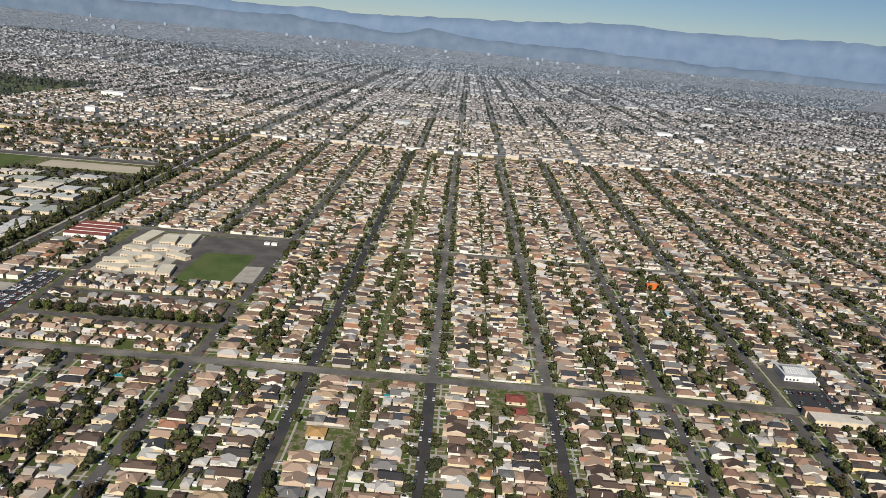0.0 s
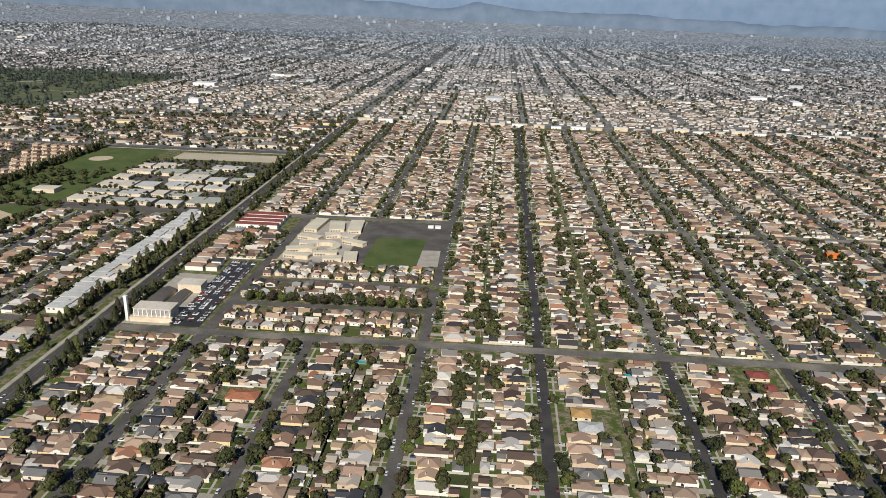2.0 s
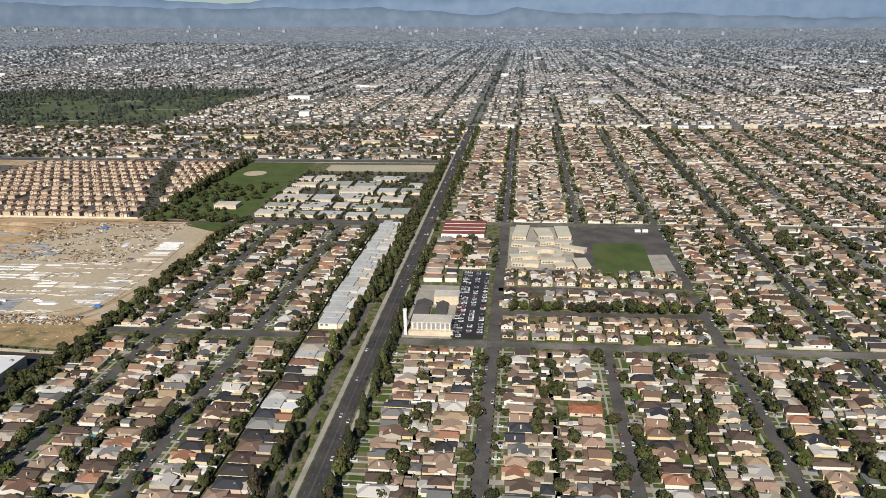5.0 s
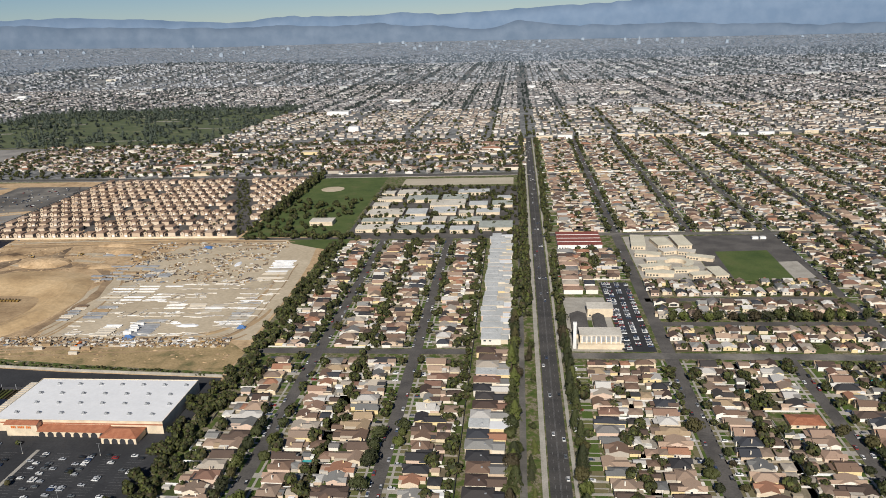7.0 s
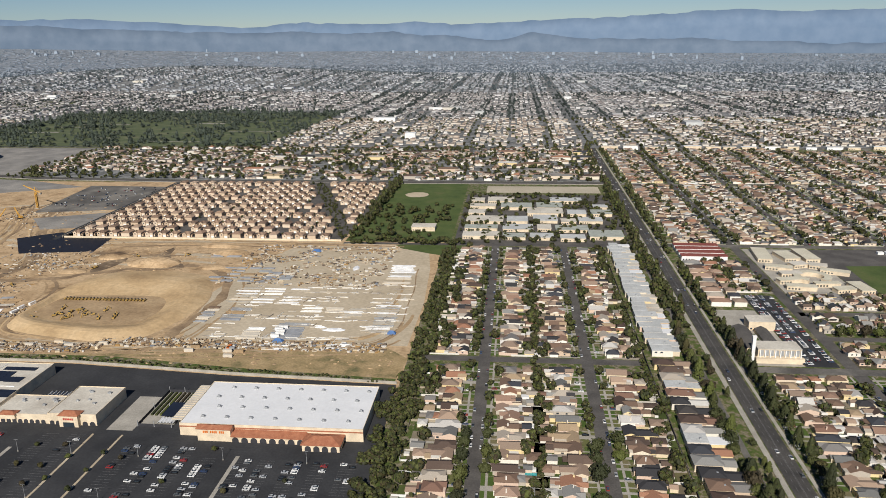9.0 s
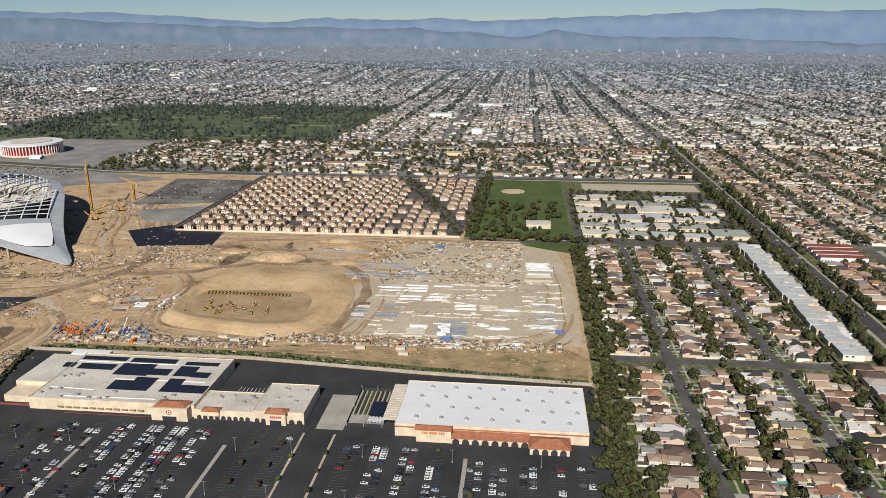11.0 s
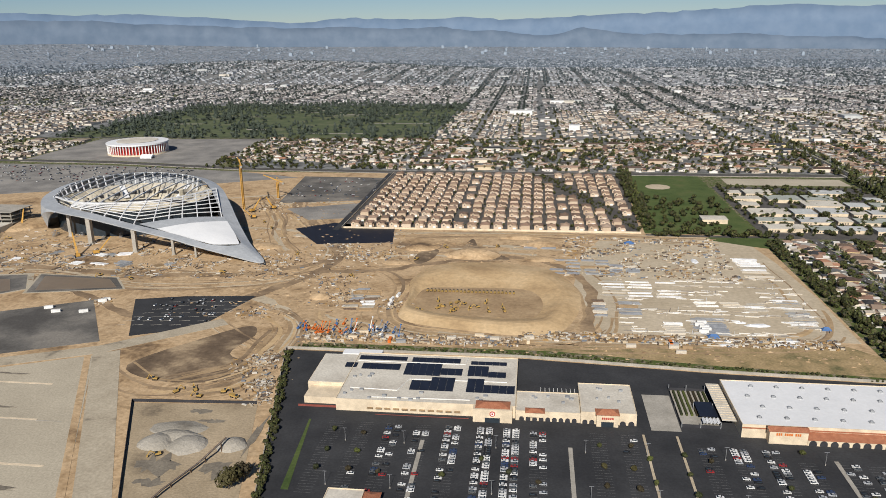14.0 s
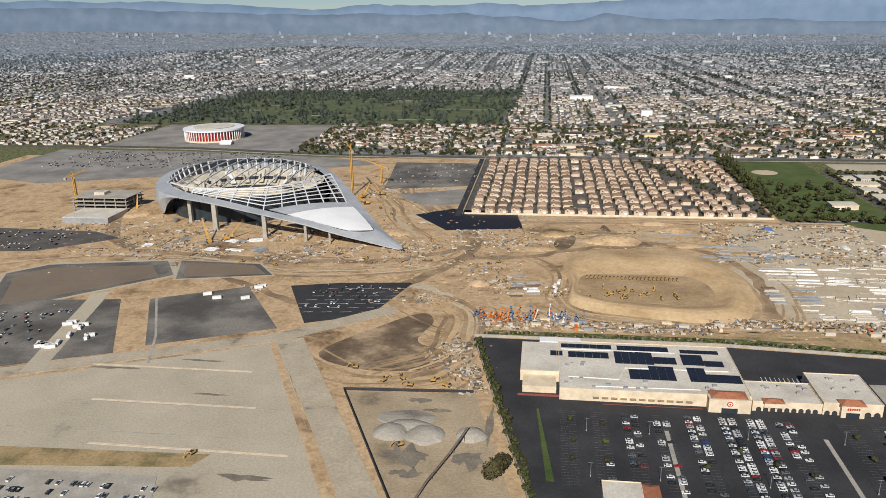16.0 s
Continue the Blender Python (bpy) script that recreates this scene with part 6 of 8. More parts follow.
def ring_vf(r0, z0, r1, z1, n=64, rx=104, ry=92):
    v = [(ecx + rx * r * math.cos(2 * math.pi * i / n), ecy + ry * r * math.sin(2 * math.pi * i / n), z) for r, z in ((r0, z0), (r1, z1)) for i in range(n)]
    return v, [(i, (i + 1) % n, n + (i + 1) % n, n + i) for i in range(n)]


for r0, z0, r1, z1, steps in ((0.50, 1.0, 0.68, 9, 7), (0.72, 13.0, 0.83, 19, 6), (0.86, 23, 0.99, 32, 7)):
    for k in range(steps):
        a, b = r0 + (r1 - r0) * k / steps, r0 + (r1 - r0) * (k + 1) / steps
        z, zz = z0 + (z1 - z0) * k / steps, z0 + (z1 - z0) * (k + 1) / steps
        part("terrace", join_vf(ring_vf(a, z, b, z), ring_vf(b, z, b, zz)), M["seat"], stad)
# dark rings paint in the shade between tiers and inside, behind the columns
for r, z0, z1 in ((0.70, 8, 13), (0.845, 18, 23), (1.0, 0, 32)):
    part("concourse_wall", ring_vf(r, z0, r, z1), M["dark"] if r < 1 else M["glass"], stad, "concourse wall coloured dark as shade")
part("field", (ring_vf(0.0, 0.4, 0.5, 0.5)[0], ring_vf(0.0, 0.4, 0.5, 0.5)[1]), M["dirt_pale"], stad, "bare tan earth floor of the bowl")
for k in range(22):
    a = 2 * math.pi * k / 22
    part("raker_wall", box_vf(-1.2, 1.2, -0.4, 0.4, 0, 1), M["seat"], stad).matrix_basis = Matrix.Translation((ecx + 88 * math.cos(a), ecy + 78 * math.sin(a), 18)) @ Euler((0, 0, a)).to_matrix().to_4x4() @ Matrix.Diagonal((9, 1.5, 9, 1))
# roof lattice
ip = [Vector((p[0], p[1])) for p in si_]


def crossings(axis, val):
    out = []
    for i in range(ns):
        a, b = si_[i], si_[(i + 1) % ns]
        if (a[axis] - val) * (b[axis] - val) < 0:
            t = (val - a[axis]) / (b[axis] - a[axis])
            out.append(Vector(a).lerp(Vector(b), t))
    return sorted(out, key=lambda p: p[1 - axis])


def arch(a, b, w, rise, n=7):
    ps = []
    for k in range(n + 1):
        t = k / n
        p = a.lerp(b, t)
        p.z += rise * 4 * t * (1 - t)
        ps.append(p)
    return tube_vf(ps, w, w * 1.2)


mid_line = smooth([(-1660, 905, 38), (-1612, 868, 40.5), (-1555, 856, 42), (-1504, 868, 43), (-1474, 900, 43), (-1452, 948, 43)], 8, False)


def lattice_foot(x):
    """The lower end of a lattice bar: on the front edge, or on the membrane's border."""
    if x < -1485:
        return crossings(0, x)[0]
    t = (x + 1485) / 83
    return Vector((-1485, 799, 31)).lerp(Vector((-1402, 853, 27.5)), t) + Vector((0, 0, 3.2 * math.sin(math.pi * t)))


for x in np.arange(-1664, -1470, 19.0):
    c = crossings(0, x)
    if len(c) > 1:
        near = min(mid_line, key=lambda p: abs(p[0] - x))
        part("roof_rib", arch(Vector((x, near[1], near[2])), c[-1], 1.1, 4), M["steel"], stad)
part("ring_truss", tube_vf(mid_line, 2.4, 1.6), M["steel"], stad, "white curved ring truss")
n_bars = 12
bars_at = []
for i in range(n_bars):
    u = i / (n_bars - 1)
    k = 9 + u * (len(mid_line) - 10)
    top = Vector(mid_line[int(k)]).lerp(Vector(mid_line[min(int(k) + 1, len(mid_line) - 1)]), k - int(k))
    low = lattice_foot(float(np.interp(top.x, [-1612, -1555, -1504, -1474, -1452], [-1610, -1552, -1484, -1442, -1405])))
    bars_at.append((top, low))
    part("cross_bar", arch(low, top, 1.2, 1.5), M["steel"], stad)
for r in range(1, 7):
    pts = []
    for top, low in bars_at:
        p = low.lerp(top, r / 7)
        p.z += 6 * (r / 7) * (1 - r / 7) + 0.4
        pts.append(p)
    part("purlin", tube_vf(pts, 0.9), M["steel"], stad)
for k in range(30):
    i = int(KS * (6.4 + 6.6 * k / 29))
    p, q = Vector(si_[i]), Vector((ecx, ecy, 0))
    foot_ = p.lerp(Vector((q.x, q.y, p.z)), 0.06)
    part("blade_column", beam_vf((foot_.x, foot_.y, 20), p, 1.1, 2.2), M["steel"], stad, "white upright below the roof rim")
for k in range(24):
    a = 2 * math.pi * (k + 0.5) / 24
    part("seat_block", beam_vf((ecx + 74 * math.cos(a), ecy + 66 * math.sin(a), 17), (ecx + 100 * math.cos(a), ecy + 88 * math.sin(a), 31), rng.uniform(4, 9), 1.0), M["seat"] if k % 4 else M["steel"], stad)
# scaffolds and gear under the roof
for i in range(14):
    x = rng.uniform(-1630, -1370)
    y = 800 + (-1370 - x) * 0.14 + rng.uniform(0, 24)
    h = rng.uniform(3, 10)
    sc_ = thing("scaffold", "steel scaffold tower below the stadium roof", "scaffold", group="scaffolds", at=pose(x, y, 0))
    for i_ in (0, 1):
        for j_ in (0, 1):
            part("post", box_vf(i_ * 2.5, i_ * 2.5 + 0.3, j_ * 2.5, j_ * 2.5 + 0.3, 0, h), M["metal"], sc_)
    for zz in (h * 0.5, h - 0.2):
        part("platform", box_vf(0, 2.8, 0, 2.8, zz, zz + 0.2), M["metal"], sc_)


def tower_crane(x, y, h, jib, deg, label):
    cr = thing("tower_crane", label, "crane")
    s = 1.1
    mast = [beam_vf((i * s, j * s, 0), (i * s, j * s, h), 0.75) for i in (-1, 1) for j in (-1, 1)]
    k = 0.0
    while k < h - 3:
        mast += [beam_vf((-s, -s, k), (s, -s, k + 3), 0.45), beam_vf((s, s, k), (-s, s, k + 3), 0.45), beam_vf((s, -s, k), (s, s, k + 3), 0.45), beam_vf((-s, s, k), (-s, -s, k + 3), 0.45)]
        k += 3
    part("mast", join_vf(*mast), M["crane"], cr)
    part("base", box_vf(-3, 3, -3, 3, 0, 1), M["concrete"], cr)
    a = radians(deg)
    d = Vector((math.cos(a), math.sin(a), 0))
    part("jib", join_vf(beam_vf(Vector((0, 0, h)) - d * 12, Vector((0, 0, h)) + d * jib + Vector((0, 0, jib * 0.35)), 1.2), beam_vf((0, 0, h), (0, 0, h + 8), 0.8), beam_vf((0, 0, h + 8), Vector((0, 0, h)) + d * jib * 0.7 + Vector((0, 0, jib * 0.245)), 0.25), beam_vf((0, 0, h + 8), Vector((0, 0, h)) - d * 12, 0.25)), M["crane"], cr)
    part("counterweight", box_vf(-1.5, 1.5, -1.5, 1.5, -1.5, 1.5), M["concrete"], cr).matrix_basis = Matrix.Translation(Vector((0, 0, h - 1)) - d * 11)
    part("cab", box_vf(1.0, 2.6, -0.8, 0.8, h - 2.5, h - 0.3), M["crane"], cr)
    cr.matrix_basis = pose(x, y, 0)
    return cr


tower_crane(-1436, 1000, 66, 22, 120, "tall yellow tower crane beside the stadium")
tower_crane(-1800, 905, 44, 18, 60, "yellow tower crane beside a concrete frame")
tower_crane(-1410, 1075, 26, 26, 160, "short yellow crane behind the stadium")


def crawler(x, y, deg, boom, mat, label):
    c = thing("crawler_crane", label, "crane", box_vf(-3.2, 3.2, -2.2, 2.2, 1.3, 4.2), M[mat])
    for s in (-1, 1):
        part("track", box_vf(-4, 4, s * 3 - 0.6, s * 3 + 0.6, 0, 1.5), M["rubber"], c)
    part("boom", join_vf(beam_vf((2.5, -0.8, 2.5), (boom * 0.7, 0, boom * 0.72), 0.9), beam_vf((2.5, 0.8, 2.5), (boom * 0.7, 0, boom * 0.72), 0.9)), M[mat], c)
    part("cab", box_vf(1.5, 3.6, 1.2, 2.6, 2.0, 4.4), M["glass"], c)
    c.matrix_basis = pose(x, y, 0.1, 0, 0, deg)


for x, y, dg, bm_, mt in ((-1545, 762, 130, 34, "crane"), (-1530, 775, 40, 26, "crane"), (-1420, 990, 60, 24, "crane"), (-1395, 1010, 150, 22, "crane"), (-1700, 880, 110, 30, "crane"), (-1405, 955, 200, 18, "crane")):
    crawler(x, y, dg, bm_, mt, "yellow lattice-boom crawler crane on the earth")

# concrete frame going up
fr = thing("concrete_frame", "half-built concrete frame building with bare floors", "building", box_vf(-1775, -1712, 832, 880, -0.1, 7), M["metal"])
part("flat_roof", box_vf(-1775, -1712, 832, 880, 7, 7.5), M["beige_roof"], fr)
for k in range(4):
    part("floor_slab", box_vf(-1795, -1715, 884, 930, 4.5 + k * 5, 5.1 + k * 5), M["concrete"], fr)
for i in range(6):
    for j in range(3):
        part("pillar", box_vf(-1793 + i * 15, -1792 + i * 15, 886 + j * 20, 887 + j * 20, 0, 20), M["concrete"], fr)
part("core", box_vf(-1770, -1755, 900, 915, 0, 24), M["seat"], fr)

# ---- arena ----
ar = thing("arena", "round white arena with red bays between tall white columns", "arena", (lambda a: a)(cyl_vf(-1862, 1492, -0.5, 21, 57, 57, 64)), M["red"])
n = 64
part("roof", join_vf(cyl_vf(-1862, 1492, 21.5, 24.5, 63, 63, n), cyl_vf(-1862, 1492, 24.5, 26.5, 60, 20, n)), M["white"], ar, "flat white round roof")
for i in range(60):
    a = 2 * math.pi * i / 60
    x, y = -1862 + 60.5 * math.cos(a), 1492 + 60.5 * math.sin(a)
    part("column", cyl_vf(x, y, -0.2, 21.6, 0.7, 1.2, 6), M["white_paint"], ar)
part("roof_disc", cyl_vf(-1862, 1492, 26.4, 26.9, 42, 40, n), M["beige_roof"], ar, "weathered beige centre of the roof")
part("base", cyl_vf(-1862, 1492, -0.3, 3.0, 62, 61.5, n), M["cream"], ar)
tent = thing("marquee", "white peaked marquee on the arena lot", "tent", join_vf(gable_vf(-1818, -1794, 1415, 1432, 4, 4, True, 0.2, 3.5)), M["white"])

# ---- terraced houses ----
cw, crf = box_vf(-5.9, 5.9, -6.0, 6.0, -0.2, 5.4), hip_vf(-5.9, 5.9, -6.0, 6.0, 5.4, 2.1, 0.7)
M["condo_wall"] = palette("tan_stucco", [(0.58, 0.45, 0.32), (0.63, 0.50, 0.37), (0.54, 0.41, 0.29), (0.65, 0.53, 0.40)], False)
M["condo_roof"] = palette("brown_tiles", [(0.29, 0.195, 0.14), (0.36, 0.255, 0.185), (0.23, 0.155, 0.11), (0.33, 0.225, 0.155), (0.41, 0.31, 0.235), (0.19, 0.13, 0.095)], False, 0.9, 0.5, 2.0)
ch = thing("townhouse", "two-storey tan stucco house with a brown tiled hipped roof", "house", join_vf(cw, box_vf(5.9, 7.6, -3.4, 2.6, -0.2, 3.0), box_vf(-4.6, 0.6, -7.2, -5.9, -0.2, 5.3), gable_wall_vf(-4.6, 0.6, -7.2, 0.0, 5.4, 1.9, False)), M["condo_wall"], "dense estate of tan houses")
part("roof", join_vf(crf, hip_vf(5.0, 7.4, -3.4, 2.6, 3.0, 1.0, 0.4), gable_vf(-4.6, 0.6, -7.2, 0.0, 5.42, 1.9, False, 0.5)), M["condo_roof"], ch)
for y in (-0.8,):
    part("window", box_vf(y - 2.4, y - 0.6, -7.28, -7.15, 3.4, 4.7), M["glass"], ch)
part("garage_door", box_vf(1.2, 5.2, -6.08, -5.95, 0, 2.3), M["white_paint"], ch)
first_condo = True
cp = []
for r in range(13):
    for k in range(23):
        x, y = -1252 + k * 17.1 + rng.uniform(-0.8, 0.8), 926 + r * 28.2 + rng.uniform(-1, 1)
        if abs(x + 990 - (1226 - y) * 0.371) < 17 or x > -886:
            continue
        if k in (8, 16) and r % 2:
            continue
        m = pose(x, y, 0.15, 0, 0, rng.choice((0, 0, 180))) @ Matrix.Diagonal((rng.uniform(0.86, 1.0), rng.uniform(1.0, 1.16), rng.uniform(0.92, 1.1), 1))
        ob = ch if first_condo else copy_thing(ch, Matrix())
        first_condo = False
        ob.matrix_basis = m
        for _ in range(2):
            cp.append((x + rng.uniform(-9, 9), y + 12 + rng.uniform(-4, 4)))
cp += [(-990 + (1226 - y) * 0.371 + rng.uniform(-11, 11), y + rng.uniform(-3, 3)) for y in np.arange(918, 1285, 2.6)]
wood("estate_trees", cp, T_LOW, 0.3, 0.75, "small round trees between the estate houses")
for i in range(13):
    ribbon("estate_lane_%d" % (i + 1), [(-1262, 940 + i * 28.2), (-890, 940 + i * 28.2)], 6.5, 0.24, M["asphalt"], "narrow asphalt lane between the estate houses", "road")
tagged(new("estate_wall", mesh("estate_wall", join_vf(beam_vf((-1266, 911, 1.2), (-885, 911, 1.2), 0.5, 2.6), beam_vf((-1268, 911, 1.2), (-1268, 1288, 1.2), 0.5, 2.6)), M["cream"])), "tan wall round the estate", "wall", "", "structure")
ribbon("estate_road", [(-1274, 900), (-1274, 1290)], 8, 0.24, M["asphalt_dark"], "dark asphalt lane outside the estate wall", "road")

# ---- school, church and other larger buildings ----
def flat_block(x0, x1, y0, y1, h, label, wall="white_paint", roof="white", name="school_building", group=""):
    b = thing(name, label, "building", box_vf(x0, x1, y0, y1, -0.1, h), M[wall], group)
    part("roof", box_vf(x0 - 0.5, x1 + 0.5, y0 - 0.5, y1 + 0.5, h, h + 0.4), M[roof], b)
    k = x0 + 1.5
    wins = []
    while k < x1 - 2:
        wins.append(box_vf(k, k + 1.6, y0 - 0.07, y0 + 0.05, 1.0, min(h - 0.8, 2.6)))
        k += 3.2
    for w in wins[:4]:
        part("window", w, M["glass"], b)
    return b


M["school_cream"] = surf("cream_roofing", [(0.3, (0.52, 0.48, 0.37)), (0.7, (0.64, 0.60, 0.48))], 0.06, 0.8, 0.85, 0, 0, 0.35)
M["school_roof"] = plain("grey_green_roofing", (0.36, 0.38, 0.34), 0.9)
for r, y in enumerate((925, 968, 1010, 1052, 1096, 1140)):
    x = -728
    while x < -530:
        w, d = rng.uniform(18, 52), rng.uniform(15, 33)
        if x + w > -518:
            break
        if rng.random() < 0.9:
            y1 = y + rng.uniform(-7, 7)
            flat_block(x, x + w, y1, y1 + d, rng.uniform(3.8, 5.5), "low white school building with a flat pale roof", "cream", rng.choice(("pale_roof", "beige_roof", "pale_roof", "school_roof")), "school_building", "white school buildings")
        x += w + rng.uniform(4, 9)
wood("school_trees", [(rng.uniform(-735, -515), rng.uniform(910, 1200)) for _ in range(520)], T_LOW, 0.5, 1.1, "round trees between the school buildings")
# long pale apartment blocks beside the avenue
y = 318.0
while y < 895:
    if not 552 < y < 572:
        pale = y > 570 or (430 < y < 552 and rng.random() < 0.5)
        d = rng.uniform(9.6, 11.6)
        w0, w1, mid_ = -547 + rng.uniform(-1.5, 2.5), -520 + rng.uniform(-3, 1.5), -531 + rng.uniform(-4, 4)
        y1_ = y + rng.uniform(-1.0, 1.5)
        b = thing("apartment_block", "long low apartment block with a pale flat roof" if pale else "two-storey apartment house with a shingled hipped roof", "building", box_vf(w0, mid_, y, y + d, -0.1, 5.4), M["wall"], "apartment blocks along the alley")
        part("wing", box_vf(mid_, w1, y1_, y1_ + d * 0.82, -0.1, 4.4), M["wall"], b)
        if pale:
            part("roof", box_vf(w0 - 0.5, mid_ + 0.3, y - 0.4, y + d + 0.5, 5.4, 5.8), M["pale_roof"], b)
            part("wing_roof", box_vf(mid_ + 0.3, w1 + 0.5, y1_ - 0.4, y1_ + d * 0.82 + 0.4, 4.4, 4.75), M[rng.choice(("pale_roof", "white", "pale_roof", "beige_roof"))], b)
        else:
            part("roof", hip_vf(w0, mid_, y, y + d, 5.4, 2.0, 0.6), M["roof"], b)
            part("wing_roof", gable_vf(mid_ - 2, w1, y1_, y1_ + d * 0.82, 4.4, 1.5, True, 0.5), M["roof"], b)
        for q in range(2):
            part("window", box_vf(w0 + 2 + q * 4.6, w0 + 4 + q * 4.6, y - 0.08, y + 0.05, 3.2, 4.5), M["glass"], b)
        if rng.random() < 0.5:
            part("vent", box_vf(mid_ - 5, mid_ - 3.8, y + 3, y + 4.2, 5.7, 6.9), M["metal"], b)
    y += 13.0
tagged(new("alley_wall", mesh("alley_wall", beam_vf((-552, 320, 1.0), (-552, 895, 1.0), 0.4, 2.4), M["dark"])), "dark wall along the alley", "wall", "", "structure")
# church
chu = flat_block(-462, -428, 574, 590, 11, "cream church hall with a tall windowed clerestory", "cream", "beige_roof", "church")
part("aisle", box_vf(-464, -426, 570, 574, -0.1, 4.5), M["cream"], chu)
for i in range(9):
    part("buttress", box_vf(-461 + i * 4, -460.2 + i * 4, 572.5, 574, 4.5, 10.5), M["white_paint"], chu)
for i in range(8):
    part("tall_window", box_vf(-459.9 + i * 4, -457.5 + i * 4, 573.8, 574.1, 5.0, 10.2), M["metal"], chu)
bt = thing("bell_tower", "slender white church tower", "tower", join_vf(box_vf(-468, -465.4, 571, 573.6, -0.1, 23), box_vf(-468.3, -465.1, 570.7, 573.9, 22.2, 23.4)), M["white_paint"])
flat_block(-450, -427, 640, 655, 8.5, "two-storey cream parish school with a flat roof", "cream", "beige_roof")
for a, b in (((-466, 592), (-452, 640)), ((-446, 600), (-436, 636))):
    w = thing("parish_hall", "low hall with a dark green-grey gabled roof", "building", box_vf(a[0], b[0], a[1], b[1], -0.1, 3.6), M["cream"])
    part("roof", gable_vf(a[0], b[0], a[1], b[1], 3.6, 2.6, False), M["asphalt"], w)
slab("church_lawn", rect(-451, -447, 600, 632), 0.25, M["grass"], "small green church lawn", "grass")
for i in range(4):
    b = flat_block(-466, -414, 848 + i * 15, 858 + i * 15, 6, "long apartment block with a maroon roof", "white_paint", "maroon", "apartment_block", "maroon-roofed blocks")
for i in range(9):
    for x0, x1 in ((-468, -450 + rng.uniform(-2, 2)), (-446, -434 + rng.uniform(-2, 3))):
        yy = 700 + i * 15.5 + rng.uniform(-1, 1)
        b = thing("apartment_block", "small two-storey apartment house with a shingled roof", "building", box_vf(x0, x1, yy, yy + 10.5, -0.1, 5.0), M["wall"], "blocks along the avenue")
        part("roof", hip_vf(x0, x1, yy, yy + 10.5, 5.0, 1.8, 0.5), M["roof"], b)
# elementary school
for x0, x1, y0, y1, tilt in [(-379, -350, 750, 759, -8), (-334, -314, 744, 754, 12), (-372, -350, 793, 803, 4), (-382, -356, 772, 781, 14), (-325, -296, 803, 812, -24), (-330, -312, 822, 834, -20), (-378, -362, 846, 892, -6), (-352, -334, 850, 880, 10), (-328, -312, 848, 890, 4), (-380, -352, 815, 825, -16), (-350, -332, 826, 838, 18), (-312, -298, 742, 770, 8), (-348, -322, 762, 769, 4)]:
    b = flat_block(x0, x1, y0, y1, 4.4, "low cream elementary school building with a flat roof", "cream", rng.choice(("school_cream", "beige_roof", "school_cream")), "school_building", "cream school buildings")
    mid = Vector(((x0 + x1) / 2, (y0 + y1) / 2, 0))
    b.matrix_basis = Matrix.Translation(mid) @ pose(0, 0, 0, 0, 0, tilt) @ Matrix.Translation(-mid)
rv_, rf_, nn = [], [], 22
for i in range(nn + 1):
    a = radians(-60 + 300 * i / nn)
    for r_, z_ in ((11.5, -0.1), (19, -0.1), (19, 4.6), (11.5, 4.6)):
        rv_.append((-342 + r_ * math.cos(a), 787 + r_ * 0.95 * math.sin(a), z_))
for i in range(nn):
    rf_ += [(4 * i + j, 4 * i + (j + 1) % 4, 4 * i + 4 + (j + 1) % 4, 4 * i + 4 + j) for j in range(4)]
ring = thing("school_building", "curved cream school building round a small court", "building", (rv_, rf_ + [(0, 3, 2, 1), tuple(4 * nn + j for j in range(4))]), M["cream"], "cream school buildings")
part("roof", ([(x + (x + 342) * 0.03, y + (y - 787) * 0.03, z + 0.12 if z > 1 else 4.5) for x, y, z in rv_], rf_ + [(0, 3, 2, 1), tuple(4 * nn + j for j in range(4))]), M["school_cream"], ring)
for i in range(2):
    thing("white_shed", "small white portable classroom on the schoolyard", "shed", box_vf(-232 + i * 9, -225 + i * 9, 884, 889, 0, 3), M["white_paint"])
# houses round the curved street
sp = Soup()
plots = Soup()
for y, a in ((574, -math.pi / 2), (591, 0.0), (607, math.pi / 2), (642, -math.pi / 2), (656, 0.0), (670, math.pi / 2), (700, -math.pi / 2), (714, 0.0), (729, math.pi / 2)):
    for x in np.arange(-380, -214, 12.6):
        k = rng.randrange(NKIND)
        plots.add(*box_vf(x - 6.1, x + 6.1, y - 7.6, y + 7.6, -0.2, 0.06 + 0.004 * (k % 2)), 0)
        if rng.random() < 0.93:
            sp.scatter(T_HOUSE[k], [(x + rng.uniform(-1.5, 1.5), y + rng.uniform(-2, 2), 0)], np.array([a + rng.choice((0, 0, 1.571))]), [(rng.uniform(0.55, 0.78), rng.uniform(0.75, 0.95), rng.uniform(0.9, 1.2))])
plots.build("school_street_yards", [M["back_yard"]], "small yards and drives between the houses", "gardens")
wood("school_street_trees", [(rng.uniform(-386, -210), rng.choice((rng.uniform(566, 615), rng.uniform(636, 676), rng.uniform(692, 736)))) for _ in range(190)], T_MID, 0.3, 0.9, "garden trees beside the school")
sp.build("bungalow_rows", [M["wall_i"], M["roof_i"], M["glass"]], "close rows of one-storey bungalows beside the school", "houses")
road([(-391, 624), (-206, 626)], 9, 0.13)
for i in range(17):
    tree(TREES[4 + i % 2], -376 + i * 10.4 + rng.uniform(-2, 2), 630 + rng.uniform(-2, 2), rng.uniform(0.95, 1.3))
